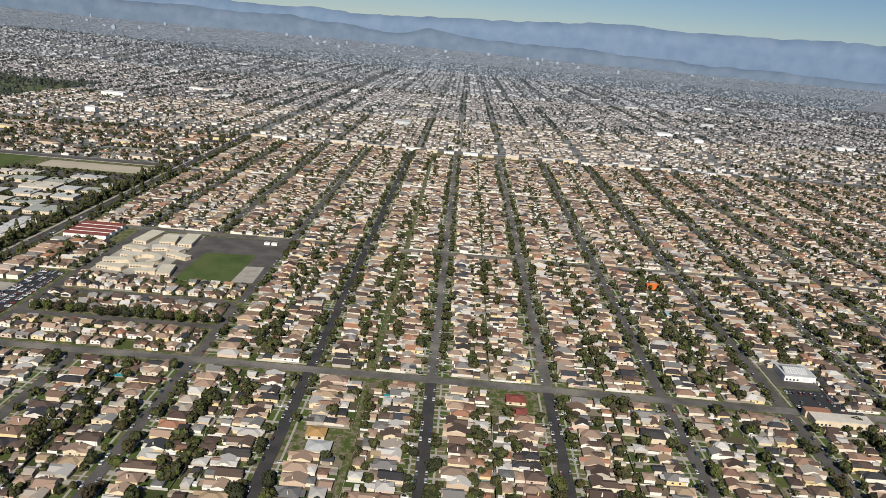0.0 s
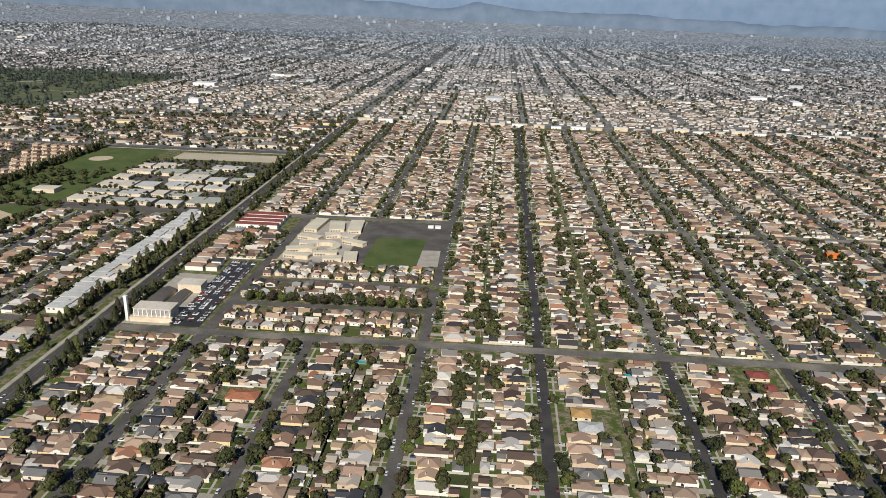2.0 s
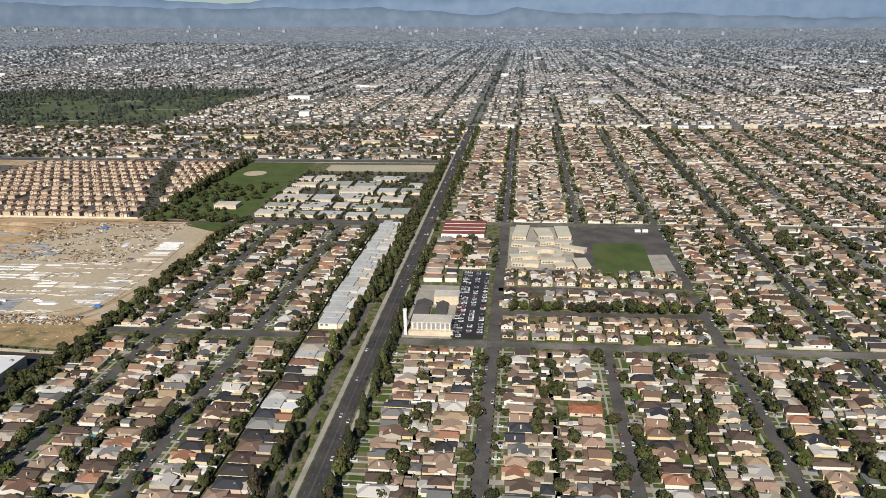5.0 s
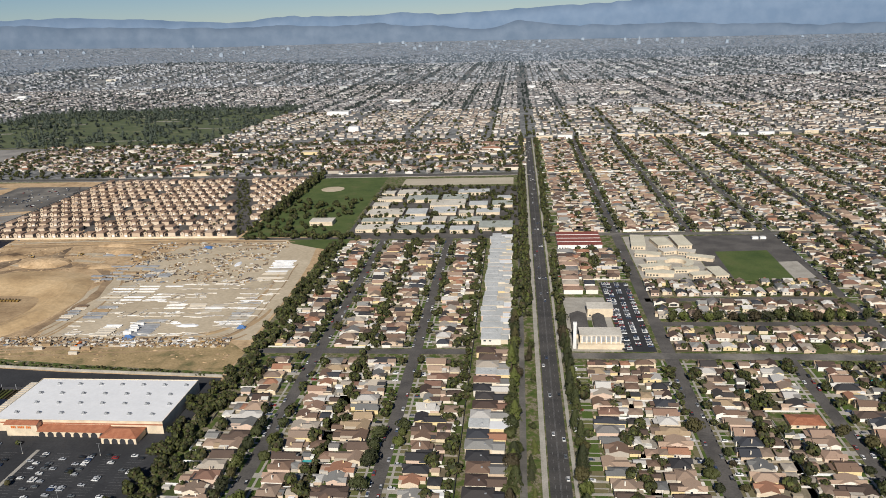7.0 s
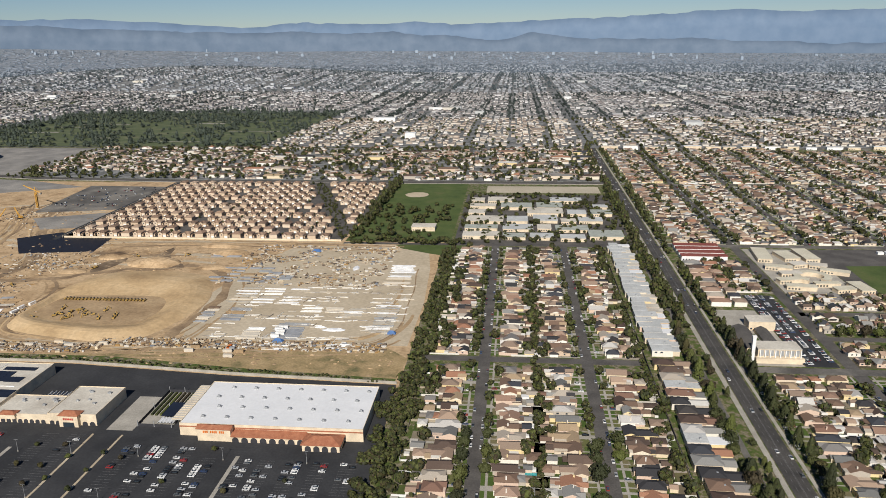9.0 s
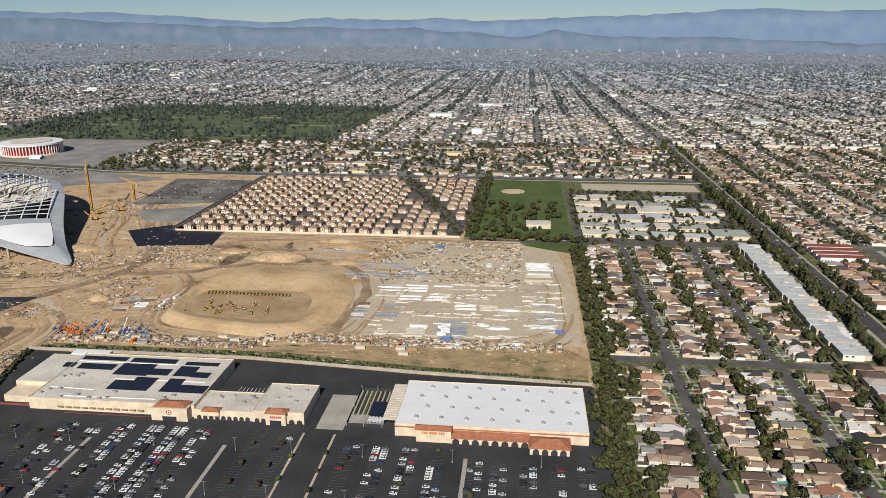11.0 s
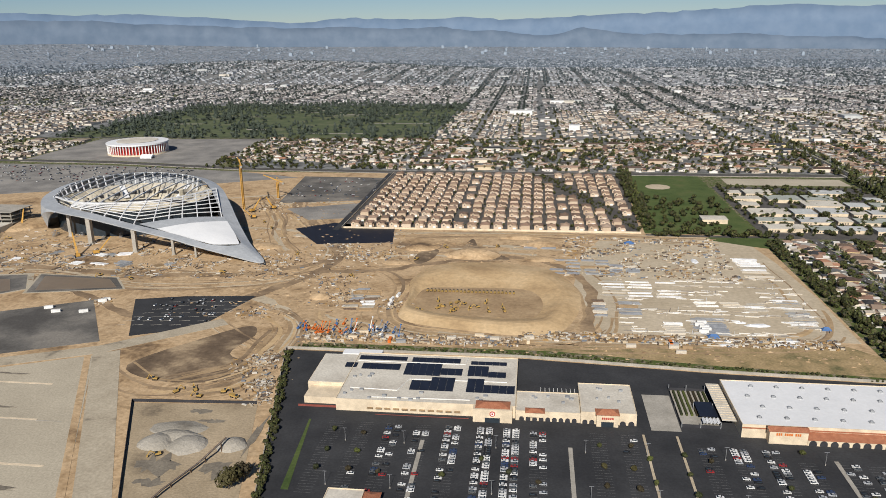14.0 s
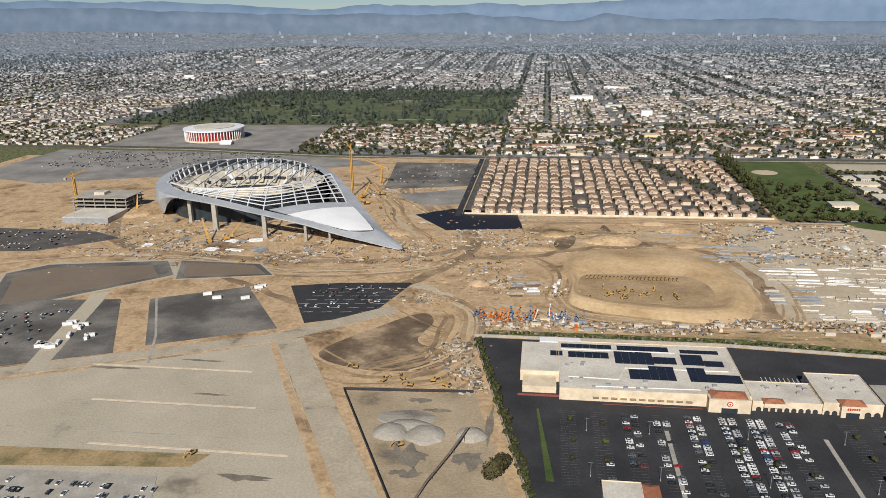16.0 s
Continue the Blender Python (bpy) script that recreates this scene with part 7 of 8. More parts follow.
# white hall and shops by the side street
wh = flat_block(308, 336, 616, 640, 5.5, "white hall with a ribbed pale roof", "white_paint", "pale_roof", "hall")
part("upper_roof", gable_vf(310, 330, 620, 638, 5.9, 2.6, True, 0.3, 1.0), M["pale_roof"], wh)
for i in range(9):
    part("roof_rib", beam_vf((311 + i * 2.2, 619.7, 6.1), (311 + i * 2.2, 629, 8.75), 0.35), M["white_paint"], wh)
b = flat_block(300, 346, 536, 549, 5.5, "long cream shop building with a flat roof", "cream", "beige_roof", "shop_building")
flat_block(298, 318, 549.5, 556, 6, "small shop building with a brown flat roof", "cream", "roof", "shop_building")
ob_ = thing("tented_house", "house wrapped in an orange and yellow tent", "house", join_vf(box_vf(236, 252, 840, 850, -0.1, 4.5), gable_vf(236, 252, 840, 850, 4.5, 1.5, True, 0.2)), M["orange"])
def odd_house(x, y, w, dp, roof_mat, label, h=3.2):
    hs = thing("house", label, "house", box_vf(x - w / 2, x + w / 2, y - dp / 2, y + dp / 2, -0.1, h), M["cream"])
    part("roof", hip_vf(x - w / 2, x + w / 2, y - dp / 2, y + dp / 2, h, 1.7, 0.6), M[roof_mat], hs)
    for k in (-0.3, 0.25):
        part("window", box_vf(x + w * k - 0.9, x + w * k + 0.9, y - dp / 2 - 0.07, y - dp / 2 + 0.05, 1, 2.3), M["glass"], hs)


def pool(x, y, w=9, dp=4.5):
    pl = thing("swimming_pool", "small turquoise garden swimming pool with a pale rim", "pool", box_vf(x - w / 2, x + w / 2, y - dp / 2, y + dp / 2, -0.1, 0.25), M["pool"])
    part("rim", join_vf(box_vf(x - w / 2 - 1, x + w / 2 + 1, y - dp / 2 - 1, y - dp / 2, -0.1, 0.3), box_vf(x - w / 2 - 1, x + w / 2 + 1, y + dp / 2, y + dp / 2 + 1, -0.1, 0.3)), M["concrete"], pl)


odd_house(-323, 455, 22, 13, "terracotta", "low house with a long orange clay tiled roof")
odd_house(62, 533, 15, 12, "brick_red", "bungalow with a bright red roof")
odd_house(62, 512, 15, 12, "maroon", "bungalow with a dark maroon roof")
odd_house(-82, 459, 13, 12, "ochre", "bungalow with ochre orange walls and roof")
odd_house(-77, 441, 16, 13, "pale_roof", "bungalow with a pale grey metal roof")
odd_house(161, 492, 16, 13, "asphalt_street", "two-storey house with a dark slate roof", 5.6)
odd_house(245, 756, 16, 12, "pale_blue", "bungalow wrapped in pale blue sheeting")
for x, y in ((34, 420), (-4 + 40, 490), (-37, 525), (-648, 398), (-328, 434), (-150, 470), (40, 640), (-345, 500), (130, 700), (-250, 520)):
    pool(x, y)
# strip of larger white buildings along the far cross street
for i in range(26):
    x = -470 + i * 44 + rng.uniform(-8, 8)
    flat_block(x, x + rng.uniform(22, 38), 1672, 1681, rng.uniform(5, 9), "pale flat-roofed shop building on the cross street", rng.choice(("white_paint", "cream")), rng.choice(("white", "beige_roof")), "shop_building", "pale shops along the cross street")
# apartments north of the boulevard
for i in range(70):
    if rng.random() < 0.55:
        continue
    x, y = -1240 + (i % 14) * 54 + rng.uniform(-6, 6), 1330 + (i // 14) * 68 + rng.uniform(-8, 8)
    if abs(((x + 25) + 1000)) < 14:
        continue
    b = thing("apartment_block", "long two-storey apartment block with a tan pitched roof", "building", box_vf(x, x + 38, y, y + 13, -0.1, 6), M["wall"], "apartments north of the boulevard")
    part("roof", hip_vf(x, x + 38, y, y + 13, 6, 2.2, 0.6), M["roof"], b)
sp = Soup()
for i in range(760):
    x, y = rng.uniform(-1640, -500), rng.uniform(1318, 1690)
    if x < -1260 and y < 1400 - (x + 1640) * 0.2:
        continue
    k = rng.randrange(NKIND)
    sp.scatter(T_HOUSE[k], [(x, y, 0)], np.array([rng.choice((0, 1.571, 3.142))]), [(0.9, 0.95, 1.2)])
sp.build("boulevard_houses", [M["town_wall_i"], M["roof_i"], M["glass"]], "mixed low houses north of the boulevard", "houses")
wood("boulevard_trees", [(rng.uniform(-1640, -500), rng.uniform(1316, 1700)) for _ in range(1900)], T_LOW, 0.6, 1.3, "dark trees among the houses north of the boulevard")
ap = flat_block(-936, -910, 1842, 1860, 14, "white mid-rise block above the low houses", "white_paint", "white", "apartment_tower")
for i in range(55):
    x, y = rng.uniform(-4200, 2600), rng.uniform(1900, 4600)
    if x < -1250 and y < 2650 and x > -2300:
        continue
    if not in_view(x, y):
        continue
    w = rng.uniform(25, 70)
    zb = float(gz(x, y))
    b = thing("warehouse", "large pale flat-roofed building among far houses", "building", box_vf(x, x + w, y, y + rng.uniform(20, 50), zb - 2, zb + rng.uniform(6, 12)), M[rng.choice(("pale_roof", "beige_roof", "pale_roof", "white_paint"))], "far large buildings")

# ---- tree belts ----
k = 0
for y in np.arange(330, 640, 7.5):
    for dx, chance, lo, hi in ((-28.5, 0.85, 0.85, 1.4), (-15.5, 0.4, 0.5, 0.9), (14.0, 0.78, 0.8, 1.25)):
        if rng.random() < chance:
            tree((CONIFERS + TREES[5:] if dx > -20 else TREES[2:] + CONIFERS)[k * 5 % (4 if dx > -20 else 7)], CREN + dx + rng.uniform(-2, 2), y + rng.uniform(-3, 3), rng.uniform(lo, hi))
            k += 1
far_row = [(CREN + dx + rng.uniform(-2, 2), y + rng.uniform(-3, 3)) for y in np.arange(640, 1690, 8.0) for dx in (-15, -19.5, 13.8) if rng.random() < (0.8 if y < 1250 else 0.3) * (1.0 if dx < 0 else 0.7)]
far_row += [(-516 + rng.uniform(-2, 2), y) for y in np.arange(640, 900, 9) if rng.random() < 0.5]
wood("avenue_trees", far_row, T_CON + T_MID[:3], 0.85, 1.4, "tall dark conifers lining the avenue")
belt = [(-738 + rng.uniform(-8, 7), y + rng.uniform(-3, 3)) for y in np.arange(330, 880, 3.4)]
wood("tree_belt", belt, T_MID, 0.8, 1.35, "dense dark tree belt between site and houses")
wood("alley_hedge", [(-556 + rng.uniform(-1.5, 1.5), y) for y in np.arange(330, 900, 6) if rng.random() < 0.7], T_MID, 0.5, 0.85, "dark trees along the alley")
wood("garden_hedge", [(-642 + rng.uniform(-2, 2), y) for y in np.arange(330, 900, 5) if rng.random() < 0.75], T_MID, 0.4, 0.9, "hedge and trees between the back gardens")
park_t = [(-872 + rng.uniform(-9, 9), y + rng.uniform(-3, 3)) for y in np.arange(930, 1290, 4.5)] + [(x, 905 + rng.uniform(-7, 14)) for x in np.arange(-870, -722, 4)] + [(rng.uniform(-860, -750), rng.uniform(925, 1120)) for _ in range(70)]
wood("park_trees", park_t, T_MID, 0.8, 1.5, "dense dark trees round the park")
wood("park_conifers", [(-866 + rng.uniform(-5, 5), y) for y in np.arange(1000, 1290, 8)], T_CON, 0.9, 1.3, "tall dark conifers on the edge of the park")
flat_block(-800, -768, 965, 985, 6, "cream park clubhouse with a flat roof", "cream", "beige_roof", "clubhouse")
cem = []
while len(cem) < 1750:
    x, y = rng.uniform(-2290, -1225), rng.uniform(1690, 2720)
    edge = max(-2170 - x, x + 1270, 1715 - y, y - 2560) / 60 + noise.noise(Vector((x * 0.012, y * 0.012, 7)))
    clump = noise.noise(Vector((x * 0.009, y * 0.005, 2))) + 0.5 * noise.noise(Vector((x * 0.03, y * 0.016, 5)))
    if edge < 0.45 and (clump > 0.05 or y > 2330 or y < 1730 or x < -2060 or rng.random() < 0.2):
        cem.append((x, y))
cem = np.array(cem)
# the cemetery foliage is lightened, haze being part of its colour
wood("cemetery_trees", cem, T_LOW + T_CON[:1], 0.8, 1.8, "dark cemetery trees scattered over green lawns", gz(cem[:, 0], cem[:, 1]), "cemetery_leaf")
wood("mall_hedge", [(-1214 + (534 - y) * 0.232 + rng.uniform(-4.5, 0.5), y) for y in np.arange(300, 530, 1.5)], T_MID, 0.25, 0.7, "green hedge trees along the lot edge")
wood("verge_bushes", [(x, 540 - max(0, x + 1026) * 0.09 + rng.uniform(-3, 3)) for x in np.arange(-1210, -755, 3.5)], T_MID, 0.18, 0.45, "low dark bushes behind the boundary wall")
wood("mall_grove", [(rng.uniform(-758, -735), rng.uniform(300, 500)) for _ in range(70)], T_MID, 0.6, 1.25, "dark trees at the edge of the parking lot")
tree(TREES[4], -1190, 342, 1.5)
tree(TREES[5], -1185, 352, 1.1)

# ---- building site stores and machines ----
def stack(x, y, l, w, n, mat, label, along=0.0, gap=0.9):
    """Long beams or pipes lying side by side."""
    s = thing("pipe_stack", label, "stack of pipes", at=pose(x, y, 0.09, 0, 0, along), group="stacks in the storage yard")
    for i in range(n):
        off = rng.uniform(-0.12, 0.12) * l
        part("pipe", box_vf(-l / 2 + off, l / 2 + off * 0.3, i * (w + gap), i * (w + gap) + w, 0, w * rng.uniform(0.6, 1.5)), M[mat], s)


def stack_rows(x0, x1, y0, y1, rows, cols, n, w, mats, label, along=0.0):
    """Rows of stacks that fill a stretch of the yard."""
    for r in range(rows):
        for c in range(cols):
            l = (x1 - x0) / cols
            if rng.random() < 0.9:
                stack(x0 + l * (c + 0.5) + rng.uniform(-1.5, 1.5), y0 + (y1 - y0) * (r + 0.2) / rows, l * rng.uniform(0.78, 0.95), w * rng.uniform(0.85, 1.15), n, rng.choice(mats), label, along)


WHITES = ("steel", "white_paint", "concrete", "steel", "goods_i")
PIPES = "white and grey steel pipes laid out in rows on pale earth"
stack_rows(-952, -874, 680, 729, 6, 3, 3, 0.5, WHITES, PIPES)
stack_rows(-868, -804, 650, 674, 3, 3, 4, 0.5, WHITES, PIPES)
stack_rows(-794, -770, 612, 684, 11, 1, 4, 0.45, ("steel", "concrete", "metal"), "ladder-like rows of pale pipes on pale earth")
stack_rows(-801, -771, 746, 813, 9, 1, 4, 0.55, ("steel", "concrete", "steel", "wood", "goods_i"), "long pale beams stacked at the edge of the yard")
stack_rows(-879, -849, 592, 628, 8, 1, 5, 0.5, ("steel_blue", "metal"), "blue-grey steel members laid side by side")
stack_rows(-880, -842, 568, 585, 2, 3, 3, 0.7, WHITES, "white stacks of wrapped materials near the yard edge")
stack_rows(-834, -801, 572, 586, 2, 3, 3, 0.7, WHITES, "white stacks of wrapped materials near the yard edge")
stack_rows(-940, -918, 632, 666, 4, 1, 4, 0.8, ("metal", "goods_i", "wood", "steel_blue"), "mixed steel and timber stacks on pale earth")
stack_rows(-964, -950, 626, 670, 6, 1, 3, 0.8, ("metal", "goods_i", "rust"), "mixed steel stacks beside the basin track")
stack_rows(-906, -888, 590, 622, 5, 1, 4, 1.0, ("white_paint", "cream", "goods_i"), "pale crated materials on pale earth")
stack_rows(-1030, -992, 834, 862, 4, 2, 3, 0.9, ("steel_blue", "metal", "steel_blue", "goods_i"), "blue-grey steel frames in the storage yard")
stack_rows(-1000, -934, 742, 800, 5, 4, 3, 0.9, ("steel_blue", "metal", "steel_blue", "wood"), "blue-grey steel frames in the storage yard")
stack_rows(-938, -906, 752, 778, 3, 2, 4, 1.0, ("steel_blue", "metal", "goods_i"), "blue-grey steel frames in the storage yard")
stack_rows(-1196, -1166, 622, 684, 9, 2, 3, 0.8, ("steel", "metal", "steel_blue", "rust", "concrete", "wood"), "long steel sections stacked beside the haul road", 8)
for x, y, rx, ry in ((-824, 617, 12, 4), (-838, 622, 6, 2), (-842, 800, 4, 10)):
    thing("white_sheet", "crumpled white sheeting spread on the ground", "sheeting", ([(x + rx * rng.uniform(0.75, 1.15) * math.cos(0.45 * i), y + ry * rng.uniform(0.75, 1.15) * math.sin(0.45 * i), 0.0) for i in range(14)] + [(x + rx * 0.6 * math.cos(0.45 * i), y + ry * 0.6 * math.sin(0.45 * i), rng.uniform(0.5, 1.4)) for i in range(14)], [(i, (i + 1) % 14, 14 + (i + 1) % 14, 14 + i) for i in range(14)] + [tuple(range(14, 28))]), M["white"])
for x, y, s in ((-868, 588, 1.0), (-770, 612, 0.8), (-905, 865, 1.2)):
    thing("tarpaulin_heap", "blue tarpaulin over a heap of materials", "tarpaulin", hip_vf(x - 5 * s, x + 5 * s, y - 3 * s, y + 3 * s, 0.6, 2.6, 0, 0.6), M["blue"])
PAVED = [pts for nm, pts, _, _ in lots_w if "liner" in nm or "parking" in nm]


def on_earth(x, y):
    for pts in PAVED:
        inside = False
        for (xa, ya), (xb, yb) in zip(pts, pts[1:] + pts[:1]):
            if (ya > y) != (yb > y) and x < xa + (xb - xa) * (y - ya) / (yb - ya):
                inside = not inside
        if inside:
            return False
    return True


yard = Soup()
for _ in range(1700):
    x, y = rng.uniform(-985, -805), rng.uniform(735, 888)
    if noise.noise(Vector((x * 0.04, y * 0.05, 5))) < -0.1:
        continue
    l, w, h = rng.uniform(0.8, 5), rng.uniform(0.5, 1.8), rng.uniform(0.3, 1.6)
    yard.add(*turn_vf(box_vf(-l / 2, l / 2, -w / 2, w / 2, 0, h), pose(x, y, 0.08, 0, 0, rng.choice((0, 90, 20, -15)))), 0)
for _ in range(1500):
    x = rng.uniform(-1215, -770)
    y = 560 + rng.uniform(-7, 12) + (0 if x < -1030 else 16)
    l, w, h = rng.uniform(1.0, 5), rng.uniform(0.6, 1.8), rng.uniform(0.3, 1.6)
    yard.add(*turn_vf(box_vf(-l / 2, l / 2, -w / 2, w / 2, 0, h), pose(x, y, 0.08, 0, 0, rng.choice((0, 90, 10, -15)))), 0)
for _ in range(4200):
    x, y = rng.gauss(-1480, 140), rng.gauss(765, 60)
    if noise.noise(Vector((x * 0.03, y * 0.03, 9))) < 0.0 or x > -1180 or y < 700 or not on_earth(x, y):
        continue
    l, w, h = rng.uniform(1.0, 8.5), rng.uniform(0.35, 1.2), rng.uniform(0.2, 1.1)
    yard.add(*turn_vf(box_vf(-l / 2, l / 2, -w / 2, w / 2, 0, h), pose(x, y, 0.08, 0, 0, rng.uniform(0, 180))), 0)
for cx_, cy_, rr, n in ((-1150, 640, 14, 90), (-1215, 790, 24, 150), (-1300, 760, 30, 130), (-1345, 1080, 30, 140), (-1215, 880, 26, 110), (-1216, 470, 10, 170), (-1226, 515, 9, 150), (-1208, 448, 7, 90), (-1225, 700, 22, 100), (-1740, 800, 40, 180), (-1205, 655, 24, 120), (-1232, 500, 18, 110), (-1210, 470, 10, 60), (-1180, 800, 30, 90), (-1330, 990, 30, 110), (-1275, 610, 18, 70), (-1440, 620, 12, 50), (-1400, 1020, 28, 120), (-1190, 560, 20, 70), (-1240, 830, 20, 60), (-1600, 770, 30, 110)):
    for _ in range(n):
        x, y = rng.gauss(cx_, rr * 0.6), rng.gauss(cy_, rr * 0.6)
        if y < 538 and x > -1223 + (534 - y) * 0.236 or not on_earth(x, y):
            continue
        l, w, h = rng.uniform(0.8, 4.5), rng.uniform(0.4, 1.4), rng.uniform(0.2, 1.4)
        yard.add(*turn_vf(box_vf(-l / 2, l / 2, -w / 2, w / 2, 0, h), pose(x, y, 0.08, 0, 0, rng.uniform(0, 180))), 0)
for i in range(16):
    stack(rng.uniform(-1640, -1400), rng.uniform(725, 772), rng.uniform(10, 20), rng.uniform(0.7, 1.1), rng.randrange(4, 8), rng.choice(("metal", "concrete", "wood", "steel")), "long steel members laid on the earth beside the stadium", rng.choice((-20, -10, 15, 60)))
bars = Soup()
for _ in range(900):
    x, y = rng.uniform(-940, -765), rng.choice((596, 604, 612, 625, 640, 648, 662, 676, 690, 700, 716, 730, 742)) + rng.gauss(0, 1.6)
    if noise.noise(Vector((x * 0.025, y * 0.05, 4))) < -0.05:
        continue
    l = rng.uniform(3, 13)
    bars.add(*turn_vf(box_vf(-l / 2, l / 2, -0.22, 0.22, 0, rng.uniform(0.3, 0.9)), pose(x, y, 0.08, 0, 0, rng.gauss(0, 3) if rng.random() < 0.85 else 75)), 0)
bars.build("steel_bars", [M["goods_i"]], "loose steel bars and pipes laid out on pale earth", "building materials")
clods = Soup()
for _ in range(1500):
    x, y = rng.choice(((rng.gauss(-1480, 150), rng.gauss(735, 45)), (rng.gauss(-1100, 60), rng.gauss(830, 35)), (rng.gauss(-1260, 50), rng.gauss(620, 70)), (rng.gauss(-1350, 60), rng.gauss(960, 80)), (rng.gauss(-1250, 25), rng.gauss(480, 25)), (rng.gauss(-1740, 50), rng.gauss(850, 90)), (rng.uniform(-1210, -760), rng.gauss(556, 10))))
    if -1700 < x < -1330 and 770 < y < 1070 or y < 445 or (-1345 < x < -1215 and y < 590) or (-1160 < x < -980 and 565 < y < 755):
        continue
    r, h = rng.uniform(0.8, 3.0), rng.uniform(0.3, 1.1)
    n = 6
    v = [(x + r * rng.uniform(0.7, 1.3) * math.cos(1.047 * i), y + r * 0.7 * rng.uniform(0.7, 1.3) * math.sin(1.047 * i), 0.02) for i in range(n)] + [(x + rng.uniform(-0.5, 0.5), y, h)]
    clods.add(v, [(i, (i + 1) % n, n) for i in range(n)], 0 if rng.random() < 0.35 else 1)
clods.build("soil_piles", [M["dirt"], M["dirt_wet"]], "small piles and ridges of loose soil", "soil")
yard.build("site_materials", [M["clutter_i"]], "pallets, crates and offcuts scattered over the building site", "building materials")


def container(x, y, deg, mat, label):
    c = thing("container", label, "container", box_vf(-4, 4, -1.25, 1.25, 0.1, 2.7), M[mat], "site containers")
    for i in range(3):
        part("rib", box_vf(-3.2 + i * 2.9, -2.9 + i * 2.9, -1.32, -1.25, 0.3, 2.5), M[mat], c)
    c.matrix_basis = pose(x, y, 0.08, 0, 0, deg)


for i in range(20):
    container(rng.uniform(-1205, -880), 556 + rng.uniform(-3, 8) + (8 if i % 3 else 0), rng.choice((0, 0, 4, 90)), rng.choice(("goods_i", "metal", "goods_i", "cream", "wood", "goods_i", "orange")), "site storage container on bare earth")
for i in range(3):
    container(-1150 + rng.uniform(-3, 3), 640 + i * 12, 80, "white_paint", "white site office container")
for i in range(5):
    container(-872 + rng.uniform(-4, 4), 598 + i * 5, 0, "white_paint", "white site office container")


SIZE = {"excavator": 0.85, "dump_truck": 0.8, "boom_lift": 0.75, "scraper": 0.6}


def machine(x, y, deg, kind, mat="yellow"):
    c = thing(kind, {"excavator": "yellow tracked excavator on bare earth", "dump_truck": "yellow dump truck on bare earth", "boom_lift": "%s boom lift parked in a row" % mat, "scraper": "yellow earth scraper parked in a row"}[kind], "construction vehicle", box_vf(-2.2, 2.0, -1.3, 1.3, 1.0, 2.4), M[mat], "site machines")
    if kind == "excavator":
        for s in (-1, 1):
            part("track", box_vf(-2.4, 2.4, s * 1.3 - 0.35, s * 1.3 + 0.35, 0, 1), M["rubber"], c)
        part("boom", join_vf(beam_vf((1.6, 0, 2.2), (5.0, 0, 5.0), 0.6), beam_vf((5.0, 0, 5.0), (7.4, 0, 1.6), 0.5), box_vf(6.9, 8.0, -0.7, 0.7, 0.6, 1.7)), M[mat], c)
        part("cab", box_vf(0.6, 2.1, 0.1, 1.3, 2.4, 3.6), M["glass"], c)
    elif kind == "boom_lift":
        part("chassis", box_vf(-2, 2, -1.2, 1.2, 0.3, 1.0), M["rubber"], c)
        up = rng.choice((0.1, 0.2, 0.9))
        part("boom", join_vf(beam_vf((-1.5, 0, 2.5), (6, 0, 2.8 + 10 * up), 0.6), box_vf(5.6, 7.4, -0.9, 0.9, 2.6 + 10 * up, 3.6 + 10 * up)), M[mat], c)
    else:
        part("bed", ([(-6.5, -1.5, 1.2), (-2.0, -1.5, 1.0), (-2.0, 1.5, 1.0), (-6.5, 1.5, 1.2), (-7.2, -1.7, 3.0), (-1.9, -1.7, 2.9), (-1.9, 1.7, 2.9), (-7.2, 1.7, 3.0)], [(3, 2, 1, 0), (0, 1, 5, 4), (1, 2, 6, 5), (2, 3, 7, 6), (3, 0, 4, 7), (4, 5, 6, 7)]), M[mat], c)
        part("cab", box_vf(0.2, 1.8, -1.1, 1.1, 2.4, 3.5), M["glass"], c)
        for px in (-5, -3.2, 1.0):
            for s in (-1, 1):
                part("wheel", turn_vf(wheel_vf(0, 0), Matrix.Translation((px, s * 1.4, 0)) @ Matrix.Diagonal((2.3, 3.0, 2.3, 1))), M["rubber"], c)
    c.matrix_basis = pose(x, y, 0.35 if "scraper" in kind else 0.1, 0, 0, deg) @ Matrix.Diagonal((SIZE[kind],) * 3 + (1,))


for i in range(24):
    machine(-1122 + i * 3.7, 681 + rng.uniform(-0.6, 0.6), 90, "scraper")
for i in range(16):
    machine(-1112 + rng.uniform(-10, 88), 640 + rng.uniform(-16, 12), rng.uniform(0, 360), rng.choice(("dump_truck", "excavator")))
for i in range(44):
    x = rng.uniform(-1222, -1130)
    machine(x, rng.uniform(566, 590 if i % 2 else 578), rng.choice((60, 80, 100, 240)), "boom_lift", "orange" if x < -1180 and i % 3 else rng.choice(("orange", "blue", "blue", "white_paint", "steel_blue")))
for x, y in ((-1275, 452), (-1262, 456), (-1255, 447), (-1240, 455), (-1228, 448), (-1370, 350), (-1248, 372), (-1300, 470), (-1440, 690), (-1480, 700), (-1350, 720), (-1210, 720), (-1150, 780), (-1120, 830), (-1060, 840), (-1380, 930), (-1360, 900), (-1290, 790), (-1600, 745), (-1655, 770), (-1680, 830)):
    machine(x, y, rng.uniform(0, 360), rng.choice(("excavator", "dump_truck", "excavator")))
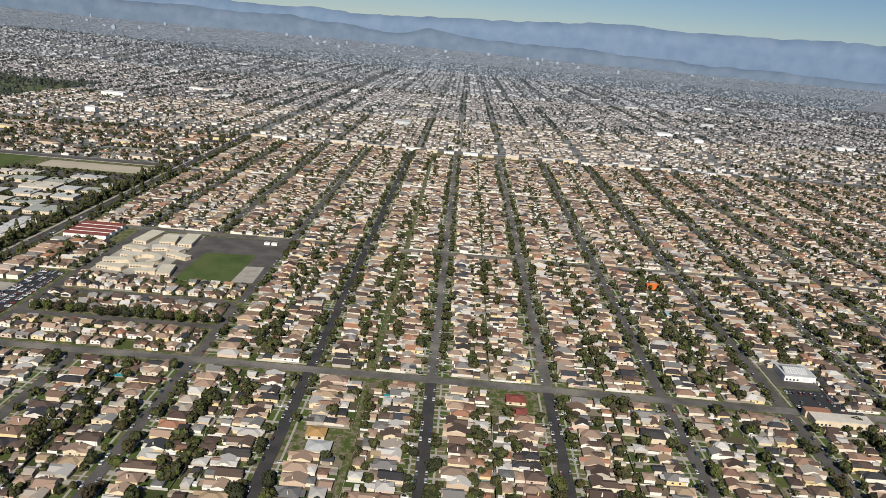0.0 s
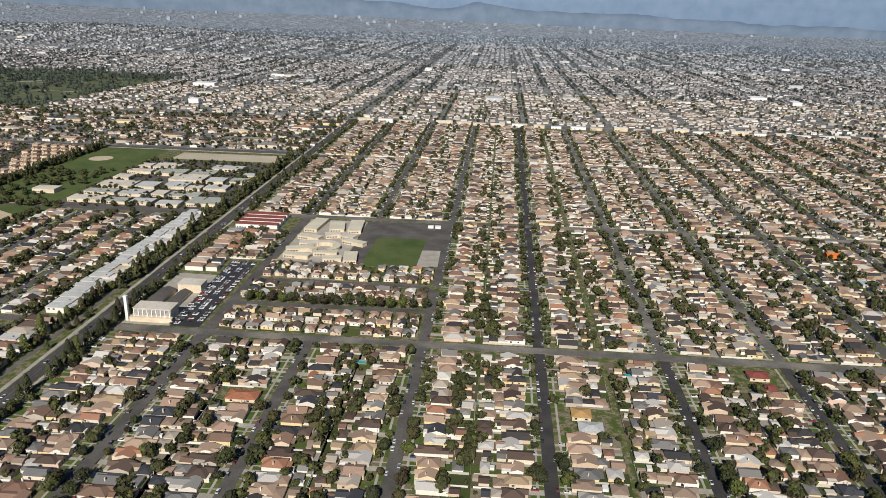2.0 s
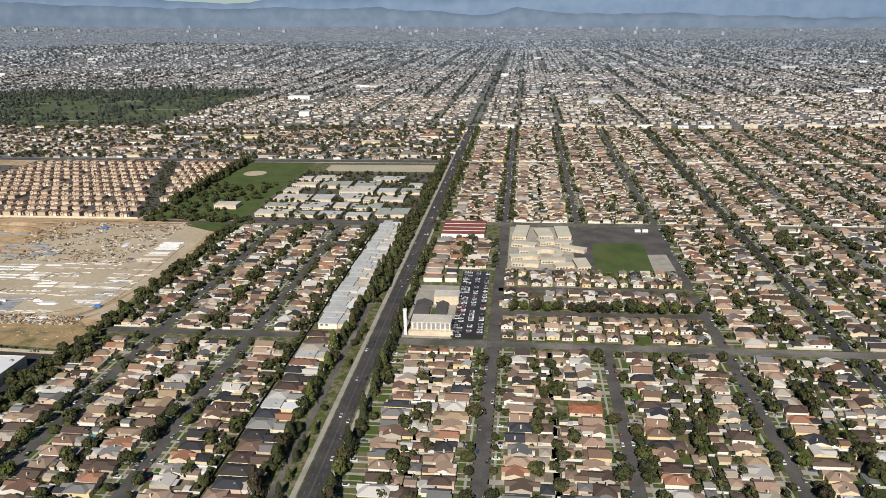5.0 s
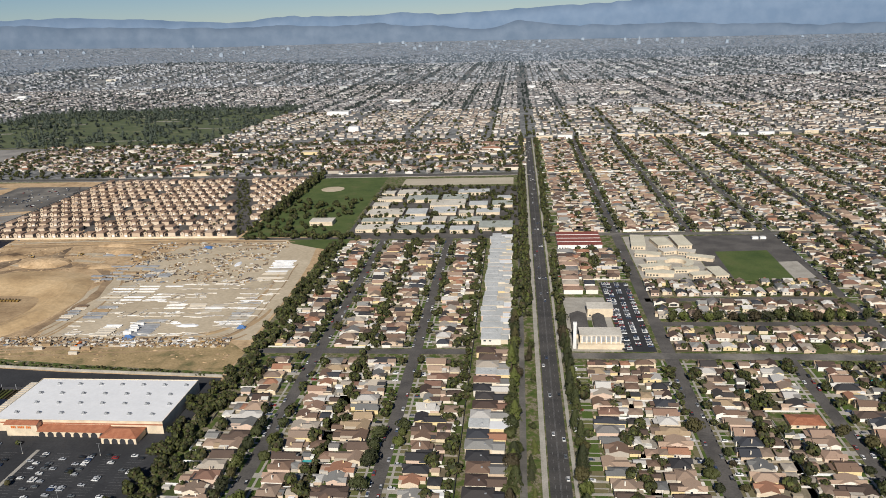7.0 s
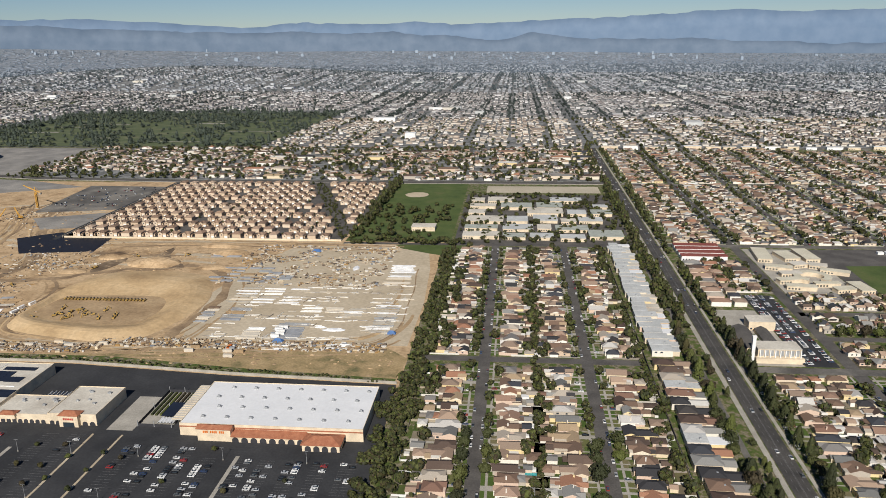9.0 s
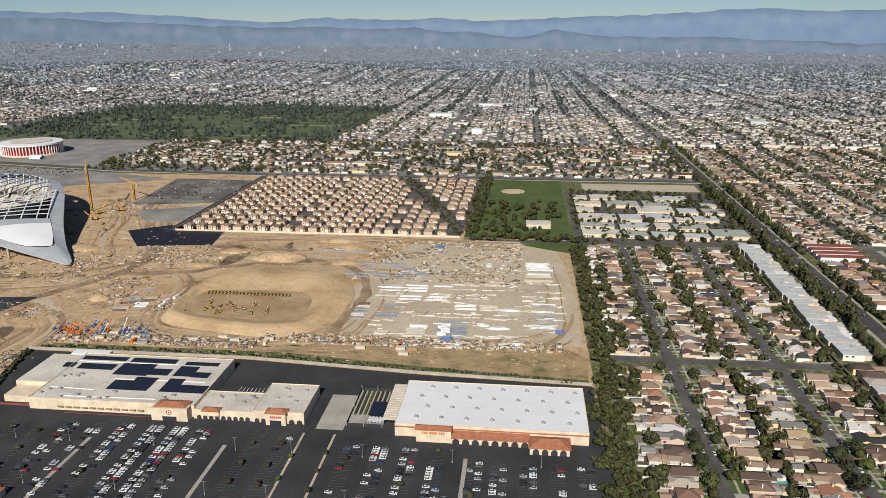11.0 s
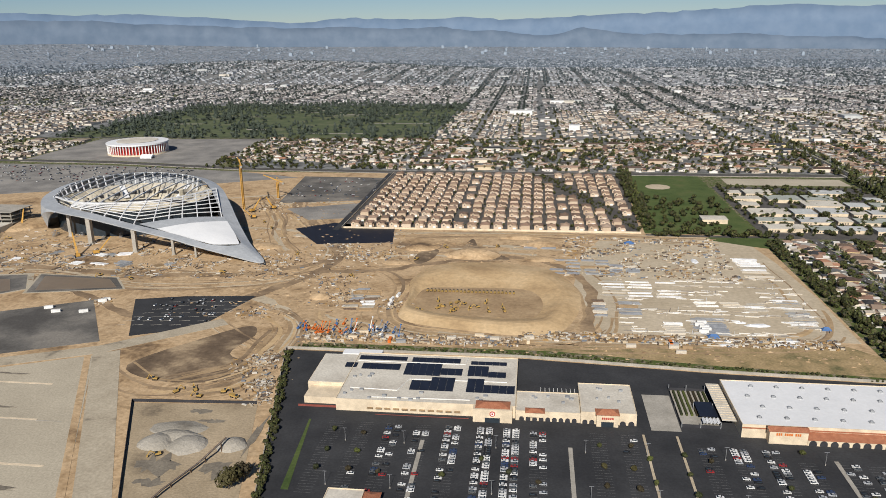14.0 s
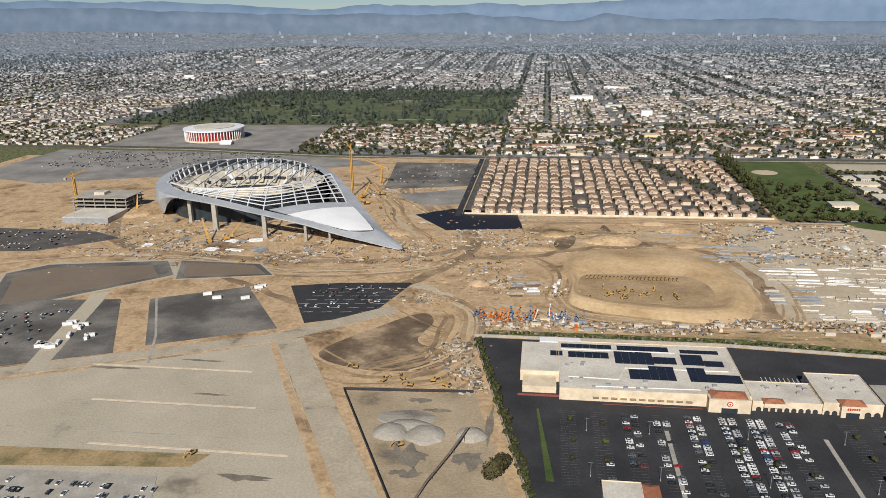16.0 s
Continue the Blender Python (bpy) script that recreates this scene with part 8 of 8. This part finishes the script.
for x0, y0, n in ((-1660, 500, 22), (-1545, 500, 16), (-1450, 615, 5)):
    for i in range(n):
        container(x0 + rng.uniform(-30, 25), y0 + rng.uniform(-22, 30), rng.choice((20, 25, 110)), "white_paint", "white trailer parked on asphalt")
# lane and stall lines of the dark lot beside the stadium road
sp = Soup()
for i in range(5):
    for j in range(7):
        x, y = -1386 + i * 17 + j * 4, 570 + j * 10 + i * 1.5
        sp.add(*turn_vf(box_vf(-5, 5, -0.25, 0.25, 0, 0.06), pose(x, y, 0.17, 0, 0, 12)), 0)
for y in (335, 368, 404):
    sp.add(*turn_vf(box_vf(-75, 75, -0.35, 0.35, 0, 0.06), pose(-1450 + (y - 335) * 0.6, y, 0.13, 0, 0, 0.5)), 0)
sp.build("lot_lines", [M["concrete"]], "white painted lines on site lots", "road marking")
# lamp posts in the shopping centre lot
lp = thing("lamp_post", "tall grey parking lot lamp post", "lamp post", cyl_vf(0, 0, 0.1, 9, 0.14, 0.09, 6), M["metal"], "lot lamps")
part("arm", beam_vf((-1.4, 0, 9), (1.4, 0, 9), 0.14), M["metal"], lp)
part("base", cyl_vf(0, 0, 0.1, 0.9, 0.35, 0.35, 8), M["concrete"], lp)
lamp_at = [(x, y) for x in (-1136, -1098, -1040, -985, -948, -902, -845, -790) for y in (352, 400)]
lp.matrix_basis = pose(*lamp_at[0], 0.1)
for x, y in lamp_at[1:]:
    copy_thing(lp, pose(x, y, 0.1))
# far towers at the foot of the hills, with haze painted into their walls
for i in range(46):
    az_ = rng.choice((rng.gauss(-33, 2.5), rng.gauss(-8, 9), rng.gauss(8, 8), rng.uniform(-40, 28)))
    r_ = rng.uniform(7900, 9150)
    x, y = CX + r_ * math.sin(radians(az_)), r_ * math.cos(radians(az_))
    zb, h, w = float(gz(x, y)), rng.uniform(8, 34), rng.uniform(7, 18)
    thing("far_tower", "far-off office tower in a pale haze-tinted colour", "tower", join_vf(box_vf(x - w, x + w, y - w / 2, y + w / 2, zb - 10, zb + h), box_vf(x - w * 0.5, x + w * 0.4, y - w * 0.3, y + w * 0.3, zb + h, zb + h + 4)), M["far_wall"], "far towers")

# ---- the whole model is kept at half size ----
for me in bpy.data.meshes:
    me.transform(Matrix.Scale(UNIT, 4))
for ob in scene.objects:
    if ob.type not in {"CAMERA", "LIGHT"}:
        m = ob.matrix_basis.copy()
        m.translation = m.translation * UNIT
        ob.matrix_basis = m
